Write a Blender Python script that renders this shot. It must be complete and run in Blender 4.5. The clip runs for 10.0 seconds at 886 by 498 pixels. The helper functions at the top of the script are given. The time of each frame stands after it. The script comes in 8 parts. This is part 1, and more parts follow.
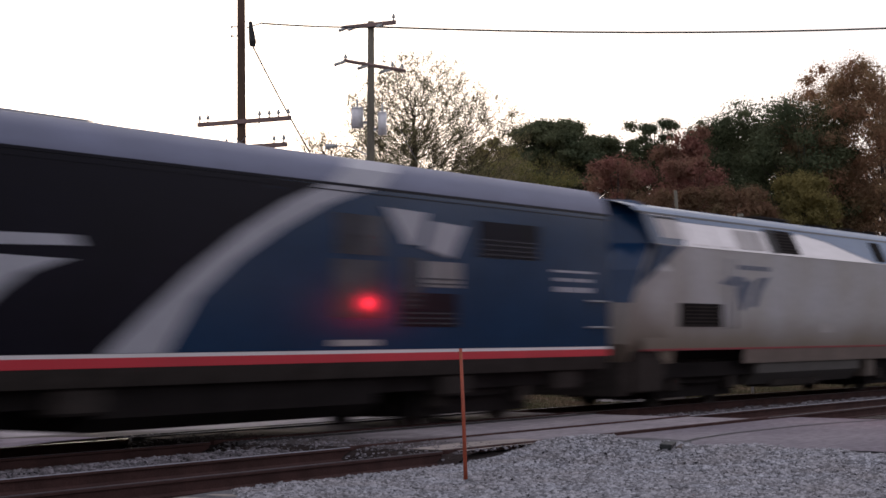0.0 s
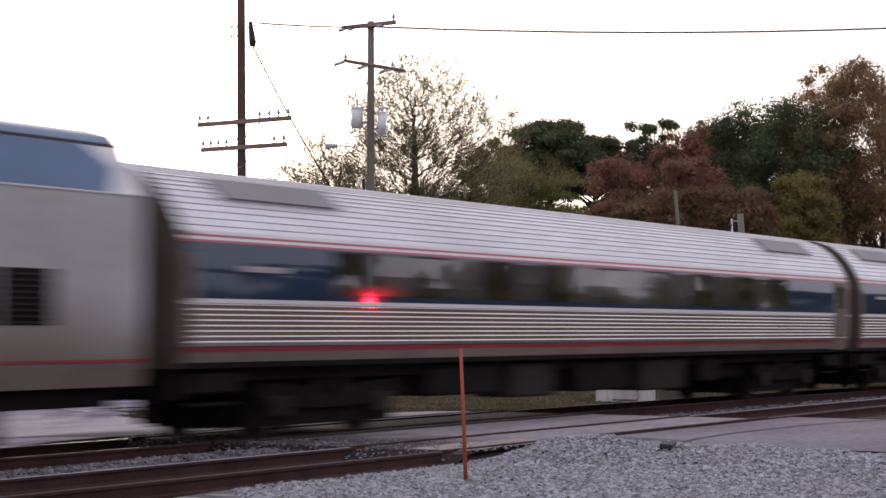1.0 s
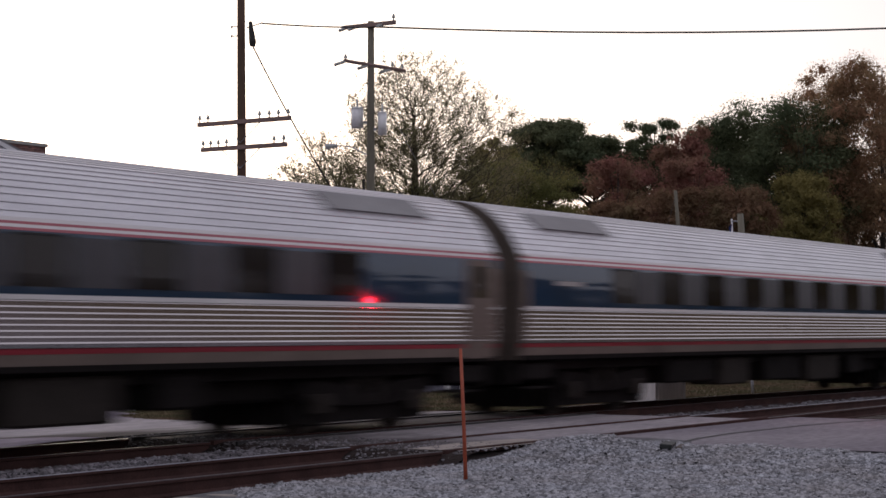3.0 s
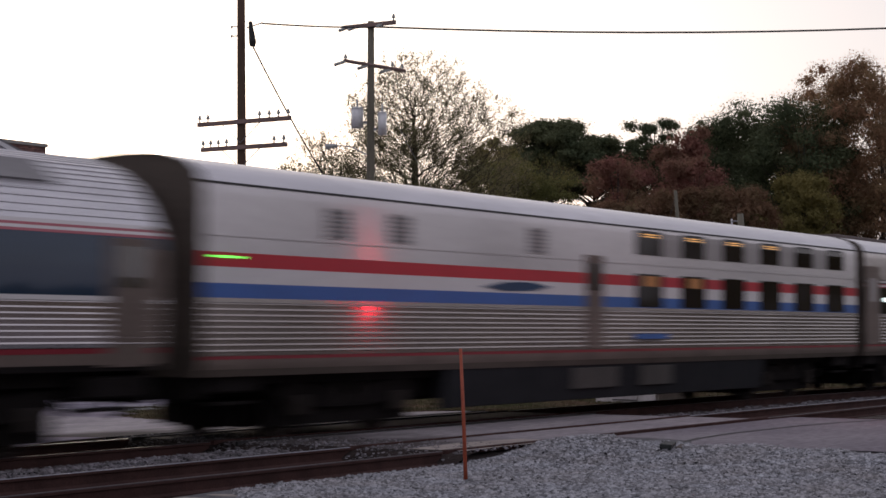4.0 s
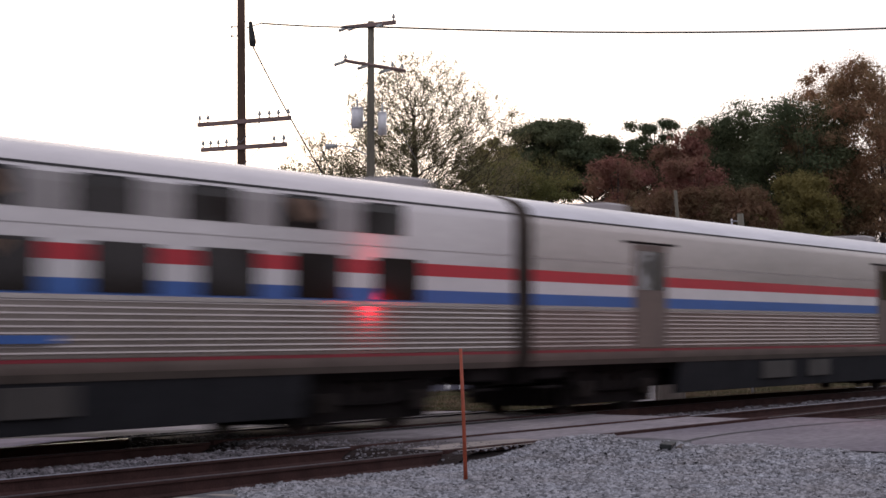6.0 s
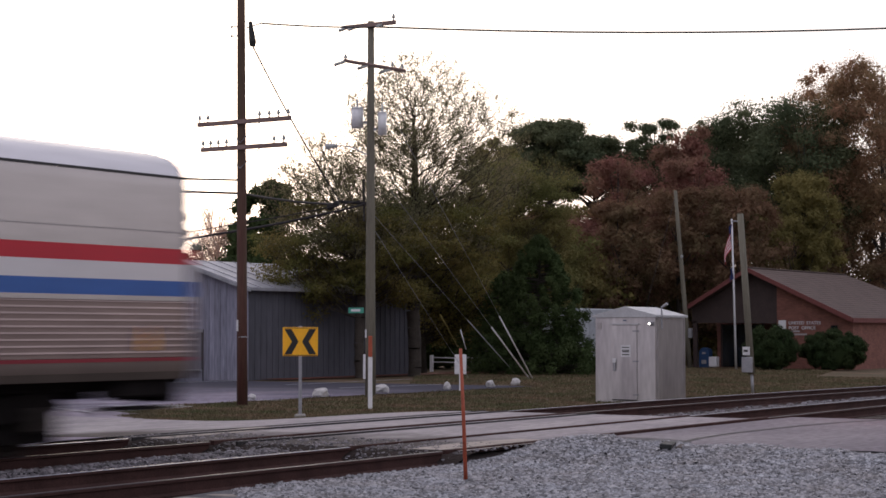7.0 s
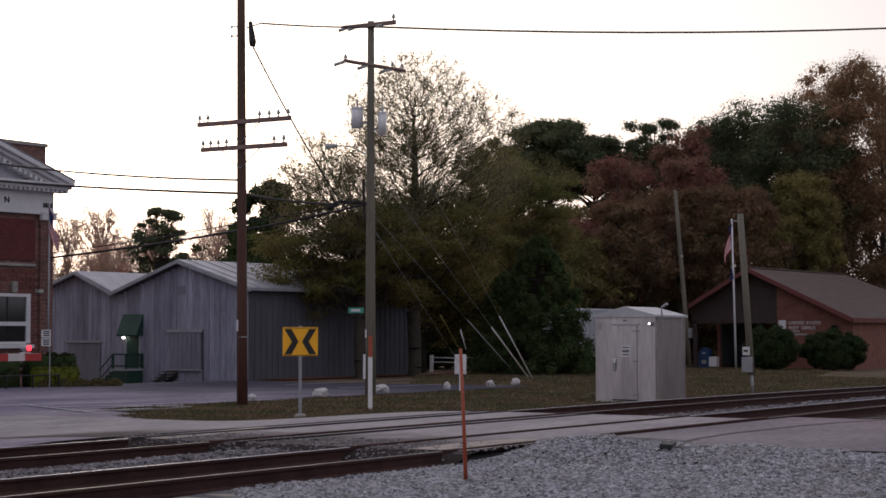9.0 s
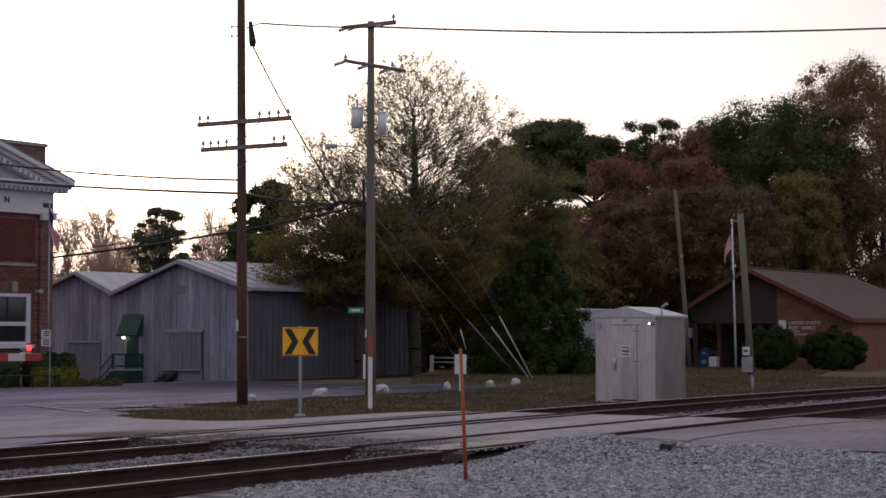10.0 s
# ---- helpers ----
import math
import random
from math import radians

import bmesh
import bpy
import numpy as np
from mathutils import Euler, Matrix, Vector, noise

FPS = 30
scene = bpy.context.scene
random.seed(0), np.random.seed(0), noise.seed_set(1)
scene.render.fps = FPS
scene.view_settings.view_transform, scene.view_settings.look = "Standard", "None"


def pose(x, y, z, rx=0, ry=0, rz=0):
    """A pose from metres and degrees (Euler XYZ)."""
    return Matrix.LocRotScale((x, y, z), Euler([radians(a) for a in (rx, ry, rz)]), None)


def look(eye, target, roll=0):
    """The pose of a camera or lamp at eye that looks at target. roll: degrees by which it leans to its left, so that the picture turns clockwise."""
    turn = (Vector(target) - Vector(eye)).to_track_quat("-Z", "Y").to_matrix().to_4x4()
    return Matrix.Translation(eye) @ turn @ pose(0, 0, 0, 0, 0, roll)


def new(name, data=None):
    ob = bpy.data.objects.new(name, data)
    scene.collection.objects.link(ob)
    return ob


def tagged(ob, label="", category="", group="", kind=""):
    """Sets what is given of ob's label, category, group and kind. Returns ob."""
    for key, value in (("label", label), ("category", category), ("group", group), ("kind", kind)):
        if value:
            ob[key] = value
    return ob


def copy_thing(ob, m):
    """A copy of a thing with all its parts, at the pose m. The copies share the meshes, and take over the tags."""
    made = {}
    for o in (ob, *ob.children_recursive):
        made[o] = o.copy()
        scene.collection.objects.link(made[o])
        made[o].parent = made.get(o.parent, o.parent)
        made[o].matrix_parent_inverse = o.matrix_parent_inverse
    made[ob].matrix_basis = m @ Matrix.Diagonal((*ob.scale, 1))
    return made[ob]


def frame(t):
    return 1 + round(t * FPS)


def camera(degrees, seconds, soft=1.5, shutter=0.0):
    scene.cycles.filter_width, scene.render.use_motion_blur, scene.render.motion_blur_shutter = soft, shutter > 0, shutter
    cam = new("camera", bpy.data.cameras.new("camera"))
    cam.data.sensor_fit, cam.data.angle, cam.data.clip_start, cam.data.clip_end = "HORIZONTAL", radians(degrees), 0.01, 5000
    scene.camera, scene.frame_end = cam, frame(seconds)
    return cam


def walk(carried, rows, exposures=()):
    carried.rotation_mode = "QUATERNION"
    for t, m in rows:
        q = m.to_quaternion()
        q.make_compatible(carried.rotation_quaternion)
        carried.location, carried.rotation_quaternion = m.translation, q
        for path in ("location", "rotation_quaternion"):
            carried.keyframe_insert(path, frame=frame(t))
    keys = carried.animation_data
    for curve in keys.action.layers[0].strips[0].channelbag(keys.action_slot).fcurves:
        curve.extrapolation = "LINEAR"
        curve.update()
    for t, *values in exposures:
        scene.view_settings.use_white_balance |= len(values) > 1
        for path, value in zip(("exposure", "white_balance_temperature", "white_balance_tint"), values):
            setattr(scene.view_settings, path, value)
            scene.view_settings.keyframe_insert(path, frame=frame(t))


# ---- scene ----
# camera on a tripod beside a level crossing; z = 0 is the top of the rails, x runs along the track
EYE_Z = 1.549
cam = camera(27.03, 10.0, 1.6, 0.52)
AZ, PITCH = radians(32.172), radians(2.553)
AIM = (math.cos(AZ) * math.cos(PITCH), math.sin(AZ) * math.cos(PITCH), EYE_Z + math.sin(PITCH))
EXPOSURE = [(0, 0.15), (0.5, 0.55), (1.0, 0.55), (1.5, 0.3), (2.5, 0.0), (4.0, -0.25), (4.5, -0.2), (5.0, 0.08), (5.5, 0.2), (6.4, 0.2), (7.0, 0.28), (7.5, 0.15), (8.5, -0.1), (9.0, -0.2), (10.0, -0.2)]
walk(cam, [(0, look((0, 0, EYE_Z), AIM)), (10, look((0, 0, EYE_Z), AIM))], exposures=EXPOSURE)

# ---- light: a bright overcast evening sky, the sun low behind the trees ----
SUN_AZ, SUN_EL = radians(50), radians(5)
world = bpy.data.worlds.new("evening_sky")
scene.world = world
world.use_nodes = True
wn = world.node_tree.nodes
wl = world.node_tree.links
wn.clear()
sky = wn.new("ShaderNodeTexSky")
sky.sky_type = "NISHITA"
sky.sun_disc = False
sky.sun_elevation = SUN_EL
sky.sun_rotation = math.pi / 2 - SUN_AZ
sky.dust_density = 4.0
sky_bg = wn.new("ShaderNodeBackground")
sky_bg.inputs[1].default_value = 0.11
cloud_bg = wn.new("ShaderNodeBackground")
cloud_bg.inputs[0].default_value = (0.93, 0.88, 1.02, 1)
cloud_bg.inputs[1].default_value = 0.55
sky_sum = wn.new("ShaderNodeAddShader")
sky_out = wn.new("ShaderNodeOutputWorld")
soft = wn.new("ShaderNodeHueSaturation")
soft.inputs["Saturation"].default_value = 0.5
wl.new(sky.outputs[0], soft.inputs["Color"])
wl.new(soft.outputs[0], sky_bg.inputs[0])
wl.new(sky_bg.outputs[0], sky_sum.inputs[0])
wl.new(cloud_bg.outputs[0], sky_sum.inputs[1])
wl.new(sky_sum.outputs[0], sky_out.inputs[0])

sun = new("sun", bpy.data.lights.new("sun", "SUN"))
sun.data.energy, sun.data.angle, sun.data.color = 0.5, radians(12), (1.0, 0.86, 0.74)
sun.matrix_world = look((math.cos(SUN_AZ) * math.cos(SUN_EL) * 50, math.sin(SUN_AZ) * math.cos(SUN_EL) * 50, math.sin(SUN_EL) * 50), (0, 0, 0))

# ---- materials ----
def mat(name, color, rough=0.6, metal=0.0, vary=0.25, scale=6.0, fine=60.0, bump=0.0, color2=None, stretch=(1, 1, 1), emit=0.0, spec=0.5, per_piece=0.0, coat=0.0):
    """A surface with two scales of variation: broad stains and fine grain."""
    m = bpy.data.materials.new(name)
    m.use_nodes = True
    n, l = m.node_tree.nodes, m.node_tree.links
    b = n["Principled BSDF"]
    b.inputs["Roughness"].default_value = rough
    b.inputs["Metallic"].default_value = metal
    b.inputs["Specular IOR Level"].default_value = spec
    b.inputs["Coat Weight"].default_value = coat
    if emit:
        b.inputs["Emission Color"].default_value = (*color, 1)
        b.inputs["Emission Strength"].default_value = emit
    c2 = color2 or tuple(c * (1 - vary) for c in color)
    tc = n.new("ShaderNodeTexCoord")
    mp = n.new("ShaderNodeMapping")
    mp.inputs["Scale"].default_value = stretch
    l.new(tc.outputs["Object"], mp.inputs[0])
    broad, grain = n.new("ShaderNodeTexNoise"), n.new("ShaderNodeTexNoise")
    broad.inputs["Scale"].default_value, broad.inputs["Detail"].default_value = scale, 5
    grain.inputs["Scale"].default_value, grain.inputs["Detail"].default_value = fine, 3
    l.new(mp.outputs[0], broad.inputs["Vector"])
    l.new(mp.outputs[0], grain.inputs["Vector"])
    ramp = n.new("ShaderNodeMapRange")
    ramp.inputs[1].default_value, ramp.inputs[2].default_value = 0.35, 0.68
    l.new(broad.outputs[0], ramp.inputs[0])
    mix = n.new("ShaderNodeMix")
    mix.data_type = "RGBA"
    mix.inputs[6].default_value, mix.inputs[7].default_value = (*color, 1), (*c2, 1)
    l.new(ramp.outputs[0], mix.inputs[0])
    gr = n.new("ShaderNodeMapRange")
    gr.inputs[1].default_value, gr.inputs[2].default_value = 0.3, 0.7
    gr.inputs[3].default_value, gr.inputs[4].default_value = 1 - vary * 0.5, 1 + vary * 0.5
    l.new(grain.outputs[0], gr.inputs[0])
    hue = n.new("ShaderNodeMix")
    hue.data_type, hue.blend_type = "RGBA", "MULTIPLY"
    hue.inputs[0].default_value = 1.0
    l.new(mix.outputs[2], hue.inputs[6])
    l.new(gr.outputs[0], hue.inputs[7])
    out = hue.outputs[2]
    if per_piece:
        info = n.new("ShaderNodeObjectInfo") if per_piece > 0 else n.new("ShaderNodeNewGeometry")
        pr = n.new("ShaderNodeMapRange")
        pr.inputs[3].default_value, pr.inputs[4].default_value = 1 - abs(per_piece), 1 + abs(per_piece)
        l.new(info.outputs["Random" if per_piece > 0 else "Random Per Island"], pr.inputs[0])
        pm = n.new("ShaderNodeMix")
        pm.data_type, pm.blend_type = "RGBA", "MULTIPLY"
        pm.inputs[0].default_value = 1.0
        l.new(out, pm.inputs[6])
        l.new(pr.outputs[0], pm.inputs[7])
        out = pm.outputs[2]
    l.new(out, b.inputs["Base Color"])
    if bump:
        bp = n.new("ShaderNodeBump")
        bp.inputs["Strength"].default_value, bp.inputs["Distance"].default_value = bump, 0.02
        l.new(grain.outputs[0], bp.inputs["Height"])
        l.new(bp.outputs[0], b.inputs["Normal"])
    return m


def leaf_mat(name, a, b, thin=0.45):
    """Leaves: colour from clump to clump, some light passing through."""
    m = mat(name, a, 0.8, vary=0.35, scale=0.5, fine=3, color2=b, per_piece=-0.16, spec=0.08)
    n, l = m.node_tree.nodes, m.node_tree.links
    p = n["Principled BSDF"]
    tr, ms = n.new("ShaderNodeBsdfTranslucent"), n.new("ShaderNodeMixShader")
    ms.inputs[0].default_value = thin
    src = p.inputs["Base Color"].links[0].from_socket
    l.new(src, tr.inputs[0])
    l.new(p.outputs[0], ms.inputs[1])
    l.new(tr.outputs[0], ms.inputs[2])
    l.new(ms.outputs[0], n["Material Output"].inputs[0])
    return m


def glass_mat(name, color, rough=0.08):
    return mat(name, color, rough, vary=0.3, scale=0.8, fine=4, spec=1.0, coat=1.0)


GRASS = mat("dry_autumn_grass", (0.09, 0.076, 0.044), 0.95, vary=0.45, scale=0.6, fine=9, bump=0.8, color2=(0.155, 0.1, 0.07), spec=0.15)
BLADE = mat("grass_blades", (0.085, 0.092, 0.044), 0.9, vary=0.4, scale=0.75, fine=4, color2=(0.185, 0.125, 0.085), per_piece=-0.3, spec=0.15)
ASPHALT_NEAR = mat("grey_road_asphalt", (0.172, 0.154, 0.178), 0.9, vary=0.4, scale=0.45, fine=9, bump=0.7, color2=(0.25, 0.228, 0.246), stretch=(0.5, 1, 1), spec=0.12)
ASPHALT = mat("worn_asphalt", (0.205, 0.178, 0.226), 0.9, vary=0.4, scale=0.45, fine=9, bump=0.7, color2=(0.32, 0.278, 0.325), stretch=(0.5, 1, 1), spec=0.12)
CROSSING = mat("crossing_asphalt", (0.235, 0.212, 0.232), 0.9, vary=0.45, scale=1.1, fine=9, bump=0.7, color2=(0.33, 0.3, 0.31), stretch=(0.4, 1, 1), spec=0.3)
LOT = mat("parking_asphalt", (0.15, 0.134, 0.192), 0.95, vary=0.5, scale=0.32, fine=5, bump=0.6, color2=(0.3, 0.263, 0.332), stretch=(0.6, 1, 1), spec=0.2)
TAR = mat("tar_seam", (0.018, 0.016, 0.018), 0.7, vary=0.3)
BALLAST_BED = mat("ballast_bed", (0.135, 0.132, 0.142), 0.95, vary=0.5, scale=3, fine=26, bump=1.0)
STONE = mat("ballast_stone", (0.28, 0.284, 0.312), 0.9, vary=0.35, scale=1.2, fine=40, color2=(0.25, 0.24, 0.25), per_piece=-0.55)
STONE_OILY = mat("oily_ballast_stone", (0.168, 0.158, 0.176), 0.85, vary=0.35, scale=1.5, fine=40, color2=(0.115, 0.1, 0.105), per_piece=-0.6)
DIRT = mat("oily_dirt", (0.04, 0.03, 0.028), 0.95, vary=0.5, scale=2.5, fine=16, bump=1.0, spec=0.1)
RAIL_RUST = mat("rusty_rail", (0.066, 0.033, 0.03), 0.9, spec=0.2, vary=0.35, scale=3, fine=40, bump=0.2)
RAIL_SHINE = mat("polished_rail_head", (0.34, 0.34, 0.39), 0.3, 0.9, vary=0.15, scale=2, fine=40)
RAIL_DULL = mat("dull_rail_head", (0.065, 0.052, 0.058), 0.5, 0.6, vary=0.2, scale=2, fine=40)
TIE = mat("weathered_tie", (0.1, 0.078, 0.068), 0.95, vary=0.4, scale=4, fine=30, bump=0.6, stretch=(1, 0.2, 1))
CONCRETE = mat("pale_concrete", (0.36, 0.34, 0.32), 0.9, vary=0.25, scale=3, fine=30, bump=0.3)
ROAD_PAINT = mat("worn_road_paint", (0.46, 0.46, 0.5), 0.8, vary=0.45, scale=5, fine=30)
STAINLESS = mat("fluted_stainless", (0.58, 0.54, 0.54), 0.11, 1.0, vary=0.16, scale=0.7, fine=7, stretch=(0.4, 1, 1))
STAINLESS_DULL = mat("dusty_fluted_steel", (0.43, 0.375, 0.36), 0.12, 0.6, vary=0.2, scale=0.7, fine=7, stretch=(0.4, 1, 1))
STAINLESS_BROWN = mat("brown_dusted_fluted_steel", (0.36, 0.27, 0.25), 0.2, 0.5, vary=0.25, scale=0.7, fine=7, stretch=(0.4, 1, 1))
STAINLESS_ROOF = mat("stainless_roof", (0.66, 0.645, 0.68), 0.36, 0.7, vary=0.16, scale=0.6, fine=6, stretch=(0.4, 1, 1))
SILVER = mat("brushed_silver_side", (0.55, 0.5, 0.48), 0.17, 0.5, vary=0.14, scale=0.5, fine=8, stretch=(0.3, 1, 1))
SILVER_DIRTY = mat("dusty_silver_sill", (0.19, 0.145, 0.125), 0.65, 0.2, vary=0.25, scale=1.2, fine=10)
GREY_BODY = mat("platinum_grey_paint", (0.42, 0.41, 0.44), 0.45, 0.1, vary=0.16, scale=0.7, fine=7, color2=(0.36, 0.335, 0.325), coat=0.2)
CAR_WHITE = mat("car_white_band", (0.74, 0.7, 0.71), 0.45, 0.1, vary=0.1, scale=0.8, fine=8)
CAR_RED = mat("car_red_stripe", (0.54, 0.018, 0.036), 0.5, vary=0.15, scale=1, fine=9)
SILL_RED = mat("dull_red_sill_stripe", (0.27, 0.015, 0.03), 0.5, vary=0.2, scale=1, fine=9)
PIN_RED = mat("faded_red_pinstripe", (0.42, 0.1, 0.13), 0.5, vary=0.2, scale=1, fine=9)
CAR_BLUE = mat("car_blue_stripe", (0.04, 0.13, 0.42), 0.45, vary=0.15, scale=1, fine=9)
BAND_BLUE = mat("slate_blue_band", (0.022, 0.044, 0.085), 0.06, vary=0.2, scale=1, fine=9)
LOCO_BLUE = mat("locomotive_blue", (0.009, 0.033, 0.085), 0.16, vary=0.18, scale=0.8, fine=8, spec=0.3)
LOCO_NAVY = mat("locomotive_navy", (0.005, 0.0045, 0.011), 0.3, vary=0.3, scale=0.8, fine=8, spec=0.085)
LOCO_SKY = mat("locomotive_roof_blue", (0.055, 0.12, 0.24), 0.4, vary=0.15, scale=0.8, fine=8, coat=0.2)
LOCO_ROOF = mat("pale_roof_blue", (0.14, 0.155, 0.24), 0.45, 0.2, vary=0.2, scale=0.8, fine=8)
UNDER = mat("sooty_underframe", (0.017, 0.014, 0.014), 0.95, vary=0.4, scale=2, fine=18, spec=0.1)
UNDER_GREY = mat("dusty_equipment_box", (0.042, 0.035, 0.032), 0.95, vary=0.35, scale=2, fine=14, spec=0.1)
WHEEL = mat("wheel_steel", (0.05, 0.04, 0.038), 0.6, 0.5, vary=0.3)
RUBBER = mat("black_rubber", (0.015, 0.014, 0.015), 0.7, vary=0.3)
CAR_GLASS = glass_mat("dark_car_glass", (0.012, 0.011, 0.012))
PANE_GREY = mat("grey_window_panel", (0.38, 0.35, 0.35), 0.45, 0.1, vary=0.15, scale=1.2, fine=8)
GLOW_AMBER = mat("amber_reading_lamp", (1.0, 0.48, 0.12), 0.5, emit=1.0)
GLOW_YELLOW = mat("yellow_ceiling_lamp", (1.0, 0.78, 0.3), 0.5, emit=1.8)
GLOW_GREEN = mat("green_sign_diodes", (0.15, 1.0, 0.12), 0.5, emit=2.6)
GLOW_WHITE = mat("white_sign_diodes", (0.85, 1.0, 1.0), 0.5, emit=2.2)
GLOW_RED = mat("red_lamp_lens", (1.0, 0.03, 0.05), 0.4, emit=3.5)
GLOW_FLASH = mat("red_flasher_lens", (1.0, 0.02, 0.04), 0.4, emit=98)
GLOW_LAMP = mat("bright_lamp_lens", (1.0, 0.93, 0.85), 0.4, emit=9)
BRICK = mat("red_brick", (0.18, 0.078, 0.067), 0.9, vary=0.3, scale=3, fine=30, bump=0.4)
BRICK_RED = mat("dark_red_panel", (0.13, 0.026, 0.026), 0.8, vary=0.2, scale=2, fine=20)
BRICK_PO = mat("brown_brick", (0.22, 0.088, 0.066), 0.9, vary=0.25, scale=2, fine=22, bump=0.4)
MORTAR = mat("grey_mortar", (0.2, 0.16, 0.15), 0.95, vary=0.2)
TRIM = mat("white_trim", (0.7, 0.69, 0.72), 0.6, vary=0.12, scale=2, fine=20)
ROOF_GREY = mat("grey_slate_roof", (0.2, 0.19, 0.21), 0.8, vary=0.3, scale=2, fine=20)
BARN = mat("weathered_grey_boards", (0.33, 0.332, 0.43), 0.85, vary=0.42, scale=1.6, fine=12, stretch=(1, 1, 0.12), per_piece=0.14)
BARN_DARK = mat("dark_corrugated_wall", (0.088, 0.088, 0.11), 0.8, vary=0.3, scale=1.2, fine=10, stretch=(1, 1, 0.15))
TIN = mat("galvanised_tin_roof", (0.4, 0.4, 0.45), 0.5, 0.4, vary=0.25, scale=1.2, fine=9)
GREEN_PAINT = mat("dark_green_paint", (0.015, 0.06, 0.042), 0.6, vary=0.25, scale=2, fine=14)
WOOD_DARK = mat("creosoted_pole", (0.09, 0.03, 0.026), 0.85, vary=0.35, scale=1.5, fine=25, bump=0.4, stretch=(1, 1, 0.1), color2=(0.08, 0.058, 0.036))
WOOD_GREY = mat("grey_weathered_pole", (0.17, 0.155, 0.12), 0.85, vary=0.3, scale=1.5, fine=25, bump=0.4, stretch=(1, 1, 0.1))
ARM_WOOD = mat("weathered_crossarm", (0.24, 0.165, 0.15), 0.85, vary=0.3, scale=3, fine=25)
PORCELAIN = mat("grey_porcelain", (0.4, 0.42, 0.42), 0.3, vary=0.15)
STEEL = mat("galvanised_steel", (0.36, 0.36, 0.39), 0.5, 0.6, vary=0.2, scale=4, fine=30)
HUT_METAL = mat("aluminium_hut_sheet", (0.6, 0.57, 0.58), 0.3, 0.8, vary=0.22, scale=1.6, fine=9, stretch=(1, 1, 0.22), color2=(0.42, 0.39, 0.41))
TRANSFORMER = mat("transformer_grey", (0.74, 0.74, 0.76), 0.45, 0.1, vary=0.12)
WIRE = mat("dark_cable", (0.03, 0.025, 0.025), 0.7, vary=0.2)
SIGN_YELLOW = mat("amber_sign_sheet", (0.95, 0.46, 0.012), 0.45, vary=0.08, scale=3, fine=20)
SIGN_BLACK = mat("sign_black", (0.012, 0.011, 0.011), 0.5, vary=0.2)
SIGN_GREEN = mat("sign_green", (0.05, 0.3, 0.22), 0.5, vary=0.1)
ORANGE = mat("orange_fibreglass", (0.42, 0.085, 0.04), 0.6, vary=0.25, scale=5, fine=30)
PIPE_WHITE = mat("white_plastic_marker", (0.78, 0.77, 0.8), 0.6, vary=0.12)
ROCK = mat("pale_painted_rock", (0.55, 0.53, 0.53), 0.9, vary=0.3, scale=4, fine=20, bump=0.7)
MULCH = mat("red_mulch", (0.19, 0.06, 0.038), 0.95, vary=0.4, scale=2, fine=25, bump=0.8)
FLAG_RED = mat("flag_red", (0.5, 0.04, 0.06), 0.8, vary=0.15)
FLAG_BLUE = mat("flag_blue", (0.02, 0.03, 0.11), 0.8, vary=0.15)
FLAG_WHITE = mat("flag_white", (0.65, 0.63, 0.65), 0.8, vary=0.1)
MAIL_BLUE = mat("mailbox_blue", (0.02, 0.06, 0.16), 0.5, vary=0.15)
BARK = mat("bark", (0.065, 0.053, 0.045), 0.95, vary=0.4, scale=2, fine=18, bump=0.8)
# sky glare on the far bare trees is put into this bark colour
BARK_GLARE = mat("glare_pale_bark", (0.5, 0.37, 0.31), 0.95, vary=0.3, scale=2, fine=18, bump=0.6)
LEAF_OLIVE = leaf_mat("olive_leaves", (0.14, 0.142, 0.048), (0.215, 0.165, 0.062))
LEAF_DULL = leaf_mat("dull_tan_leaves", (0.22, 0.215, 0.12), (0.25, 0.205, 0.125), 0.5)
LEAF_MOSS = leaf_mat("moss_green_leaves", (0.165, 0.17, 0.065), (0.22, 0.18, 0.075))
LEAF_PINE = leaf_mat("pine_needles", (0.08, 0.102, 0.057), (0.115, 0.125, 0.066), 0.25)
LEAF_RUST = leaf_mat("rust_leaves", (0.35, 0.2, 0.13), (0.28, 0.21, 0.118))
LEAF_UMBER = leaf_mat("umber_leaves", (0.21, 0.122, 0.08), (0.165, 0.125, 0.07))
LEAF_RED = leaf_mat("wine_red_leaves", (0.28, 0.125, 0.108), (0.24, 0.155, 0.1))
LEAF_GOLD = leaf_mat("yellow_green_leaves", (0.255, 0.215, 0.082), (0.21, 0.185, 0.074))
LEAF_CEDAR = leaf_mat("cedar_needles", (0.05, 0.075, 0.029), (0.07, 0.094, 0.037), 0.25)
LEAF_HEDGE = leaf_mat("hedge_leaves", (0.03, 0.05, 0.02), (0.048, 0.062, 0.026), 0.15)
LEAF_LIME = leaf_mat("lime_hedge_leaves", (0.162, 0.180, 0.027), (0.108, 0.135, 0.027), 0.2)
LEAF_DRY = leaf_mat("dry_ornamental_grass", (0.160, 0.140, 0.070), (0.120, 0.100, 0.050), 0.2)
# twigs paled and made translucent to carry the sky's glare in their colour
LEAF_GLARE = leaf_mat("glare_pale_twigs", (0.56, 0.34, 0.26), (0.44, 0.29, 0.21), 0.65)

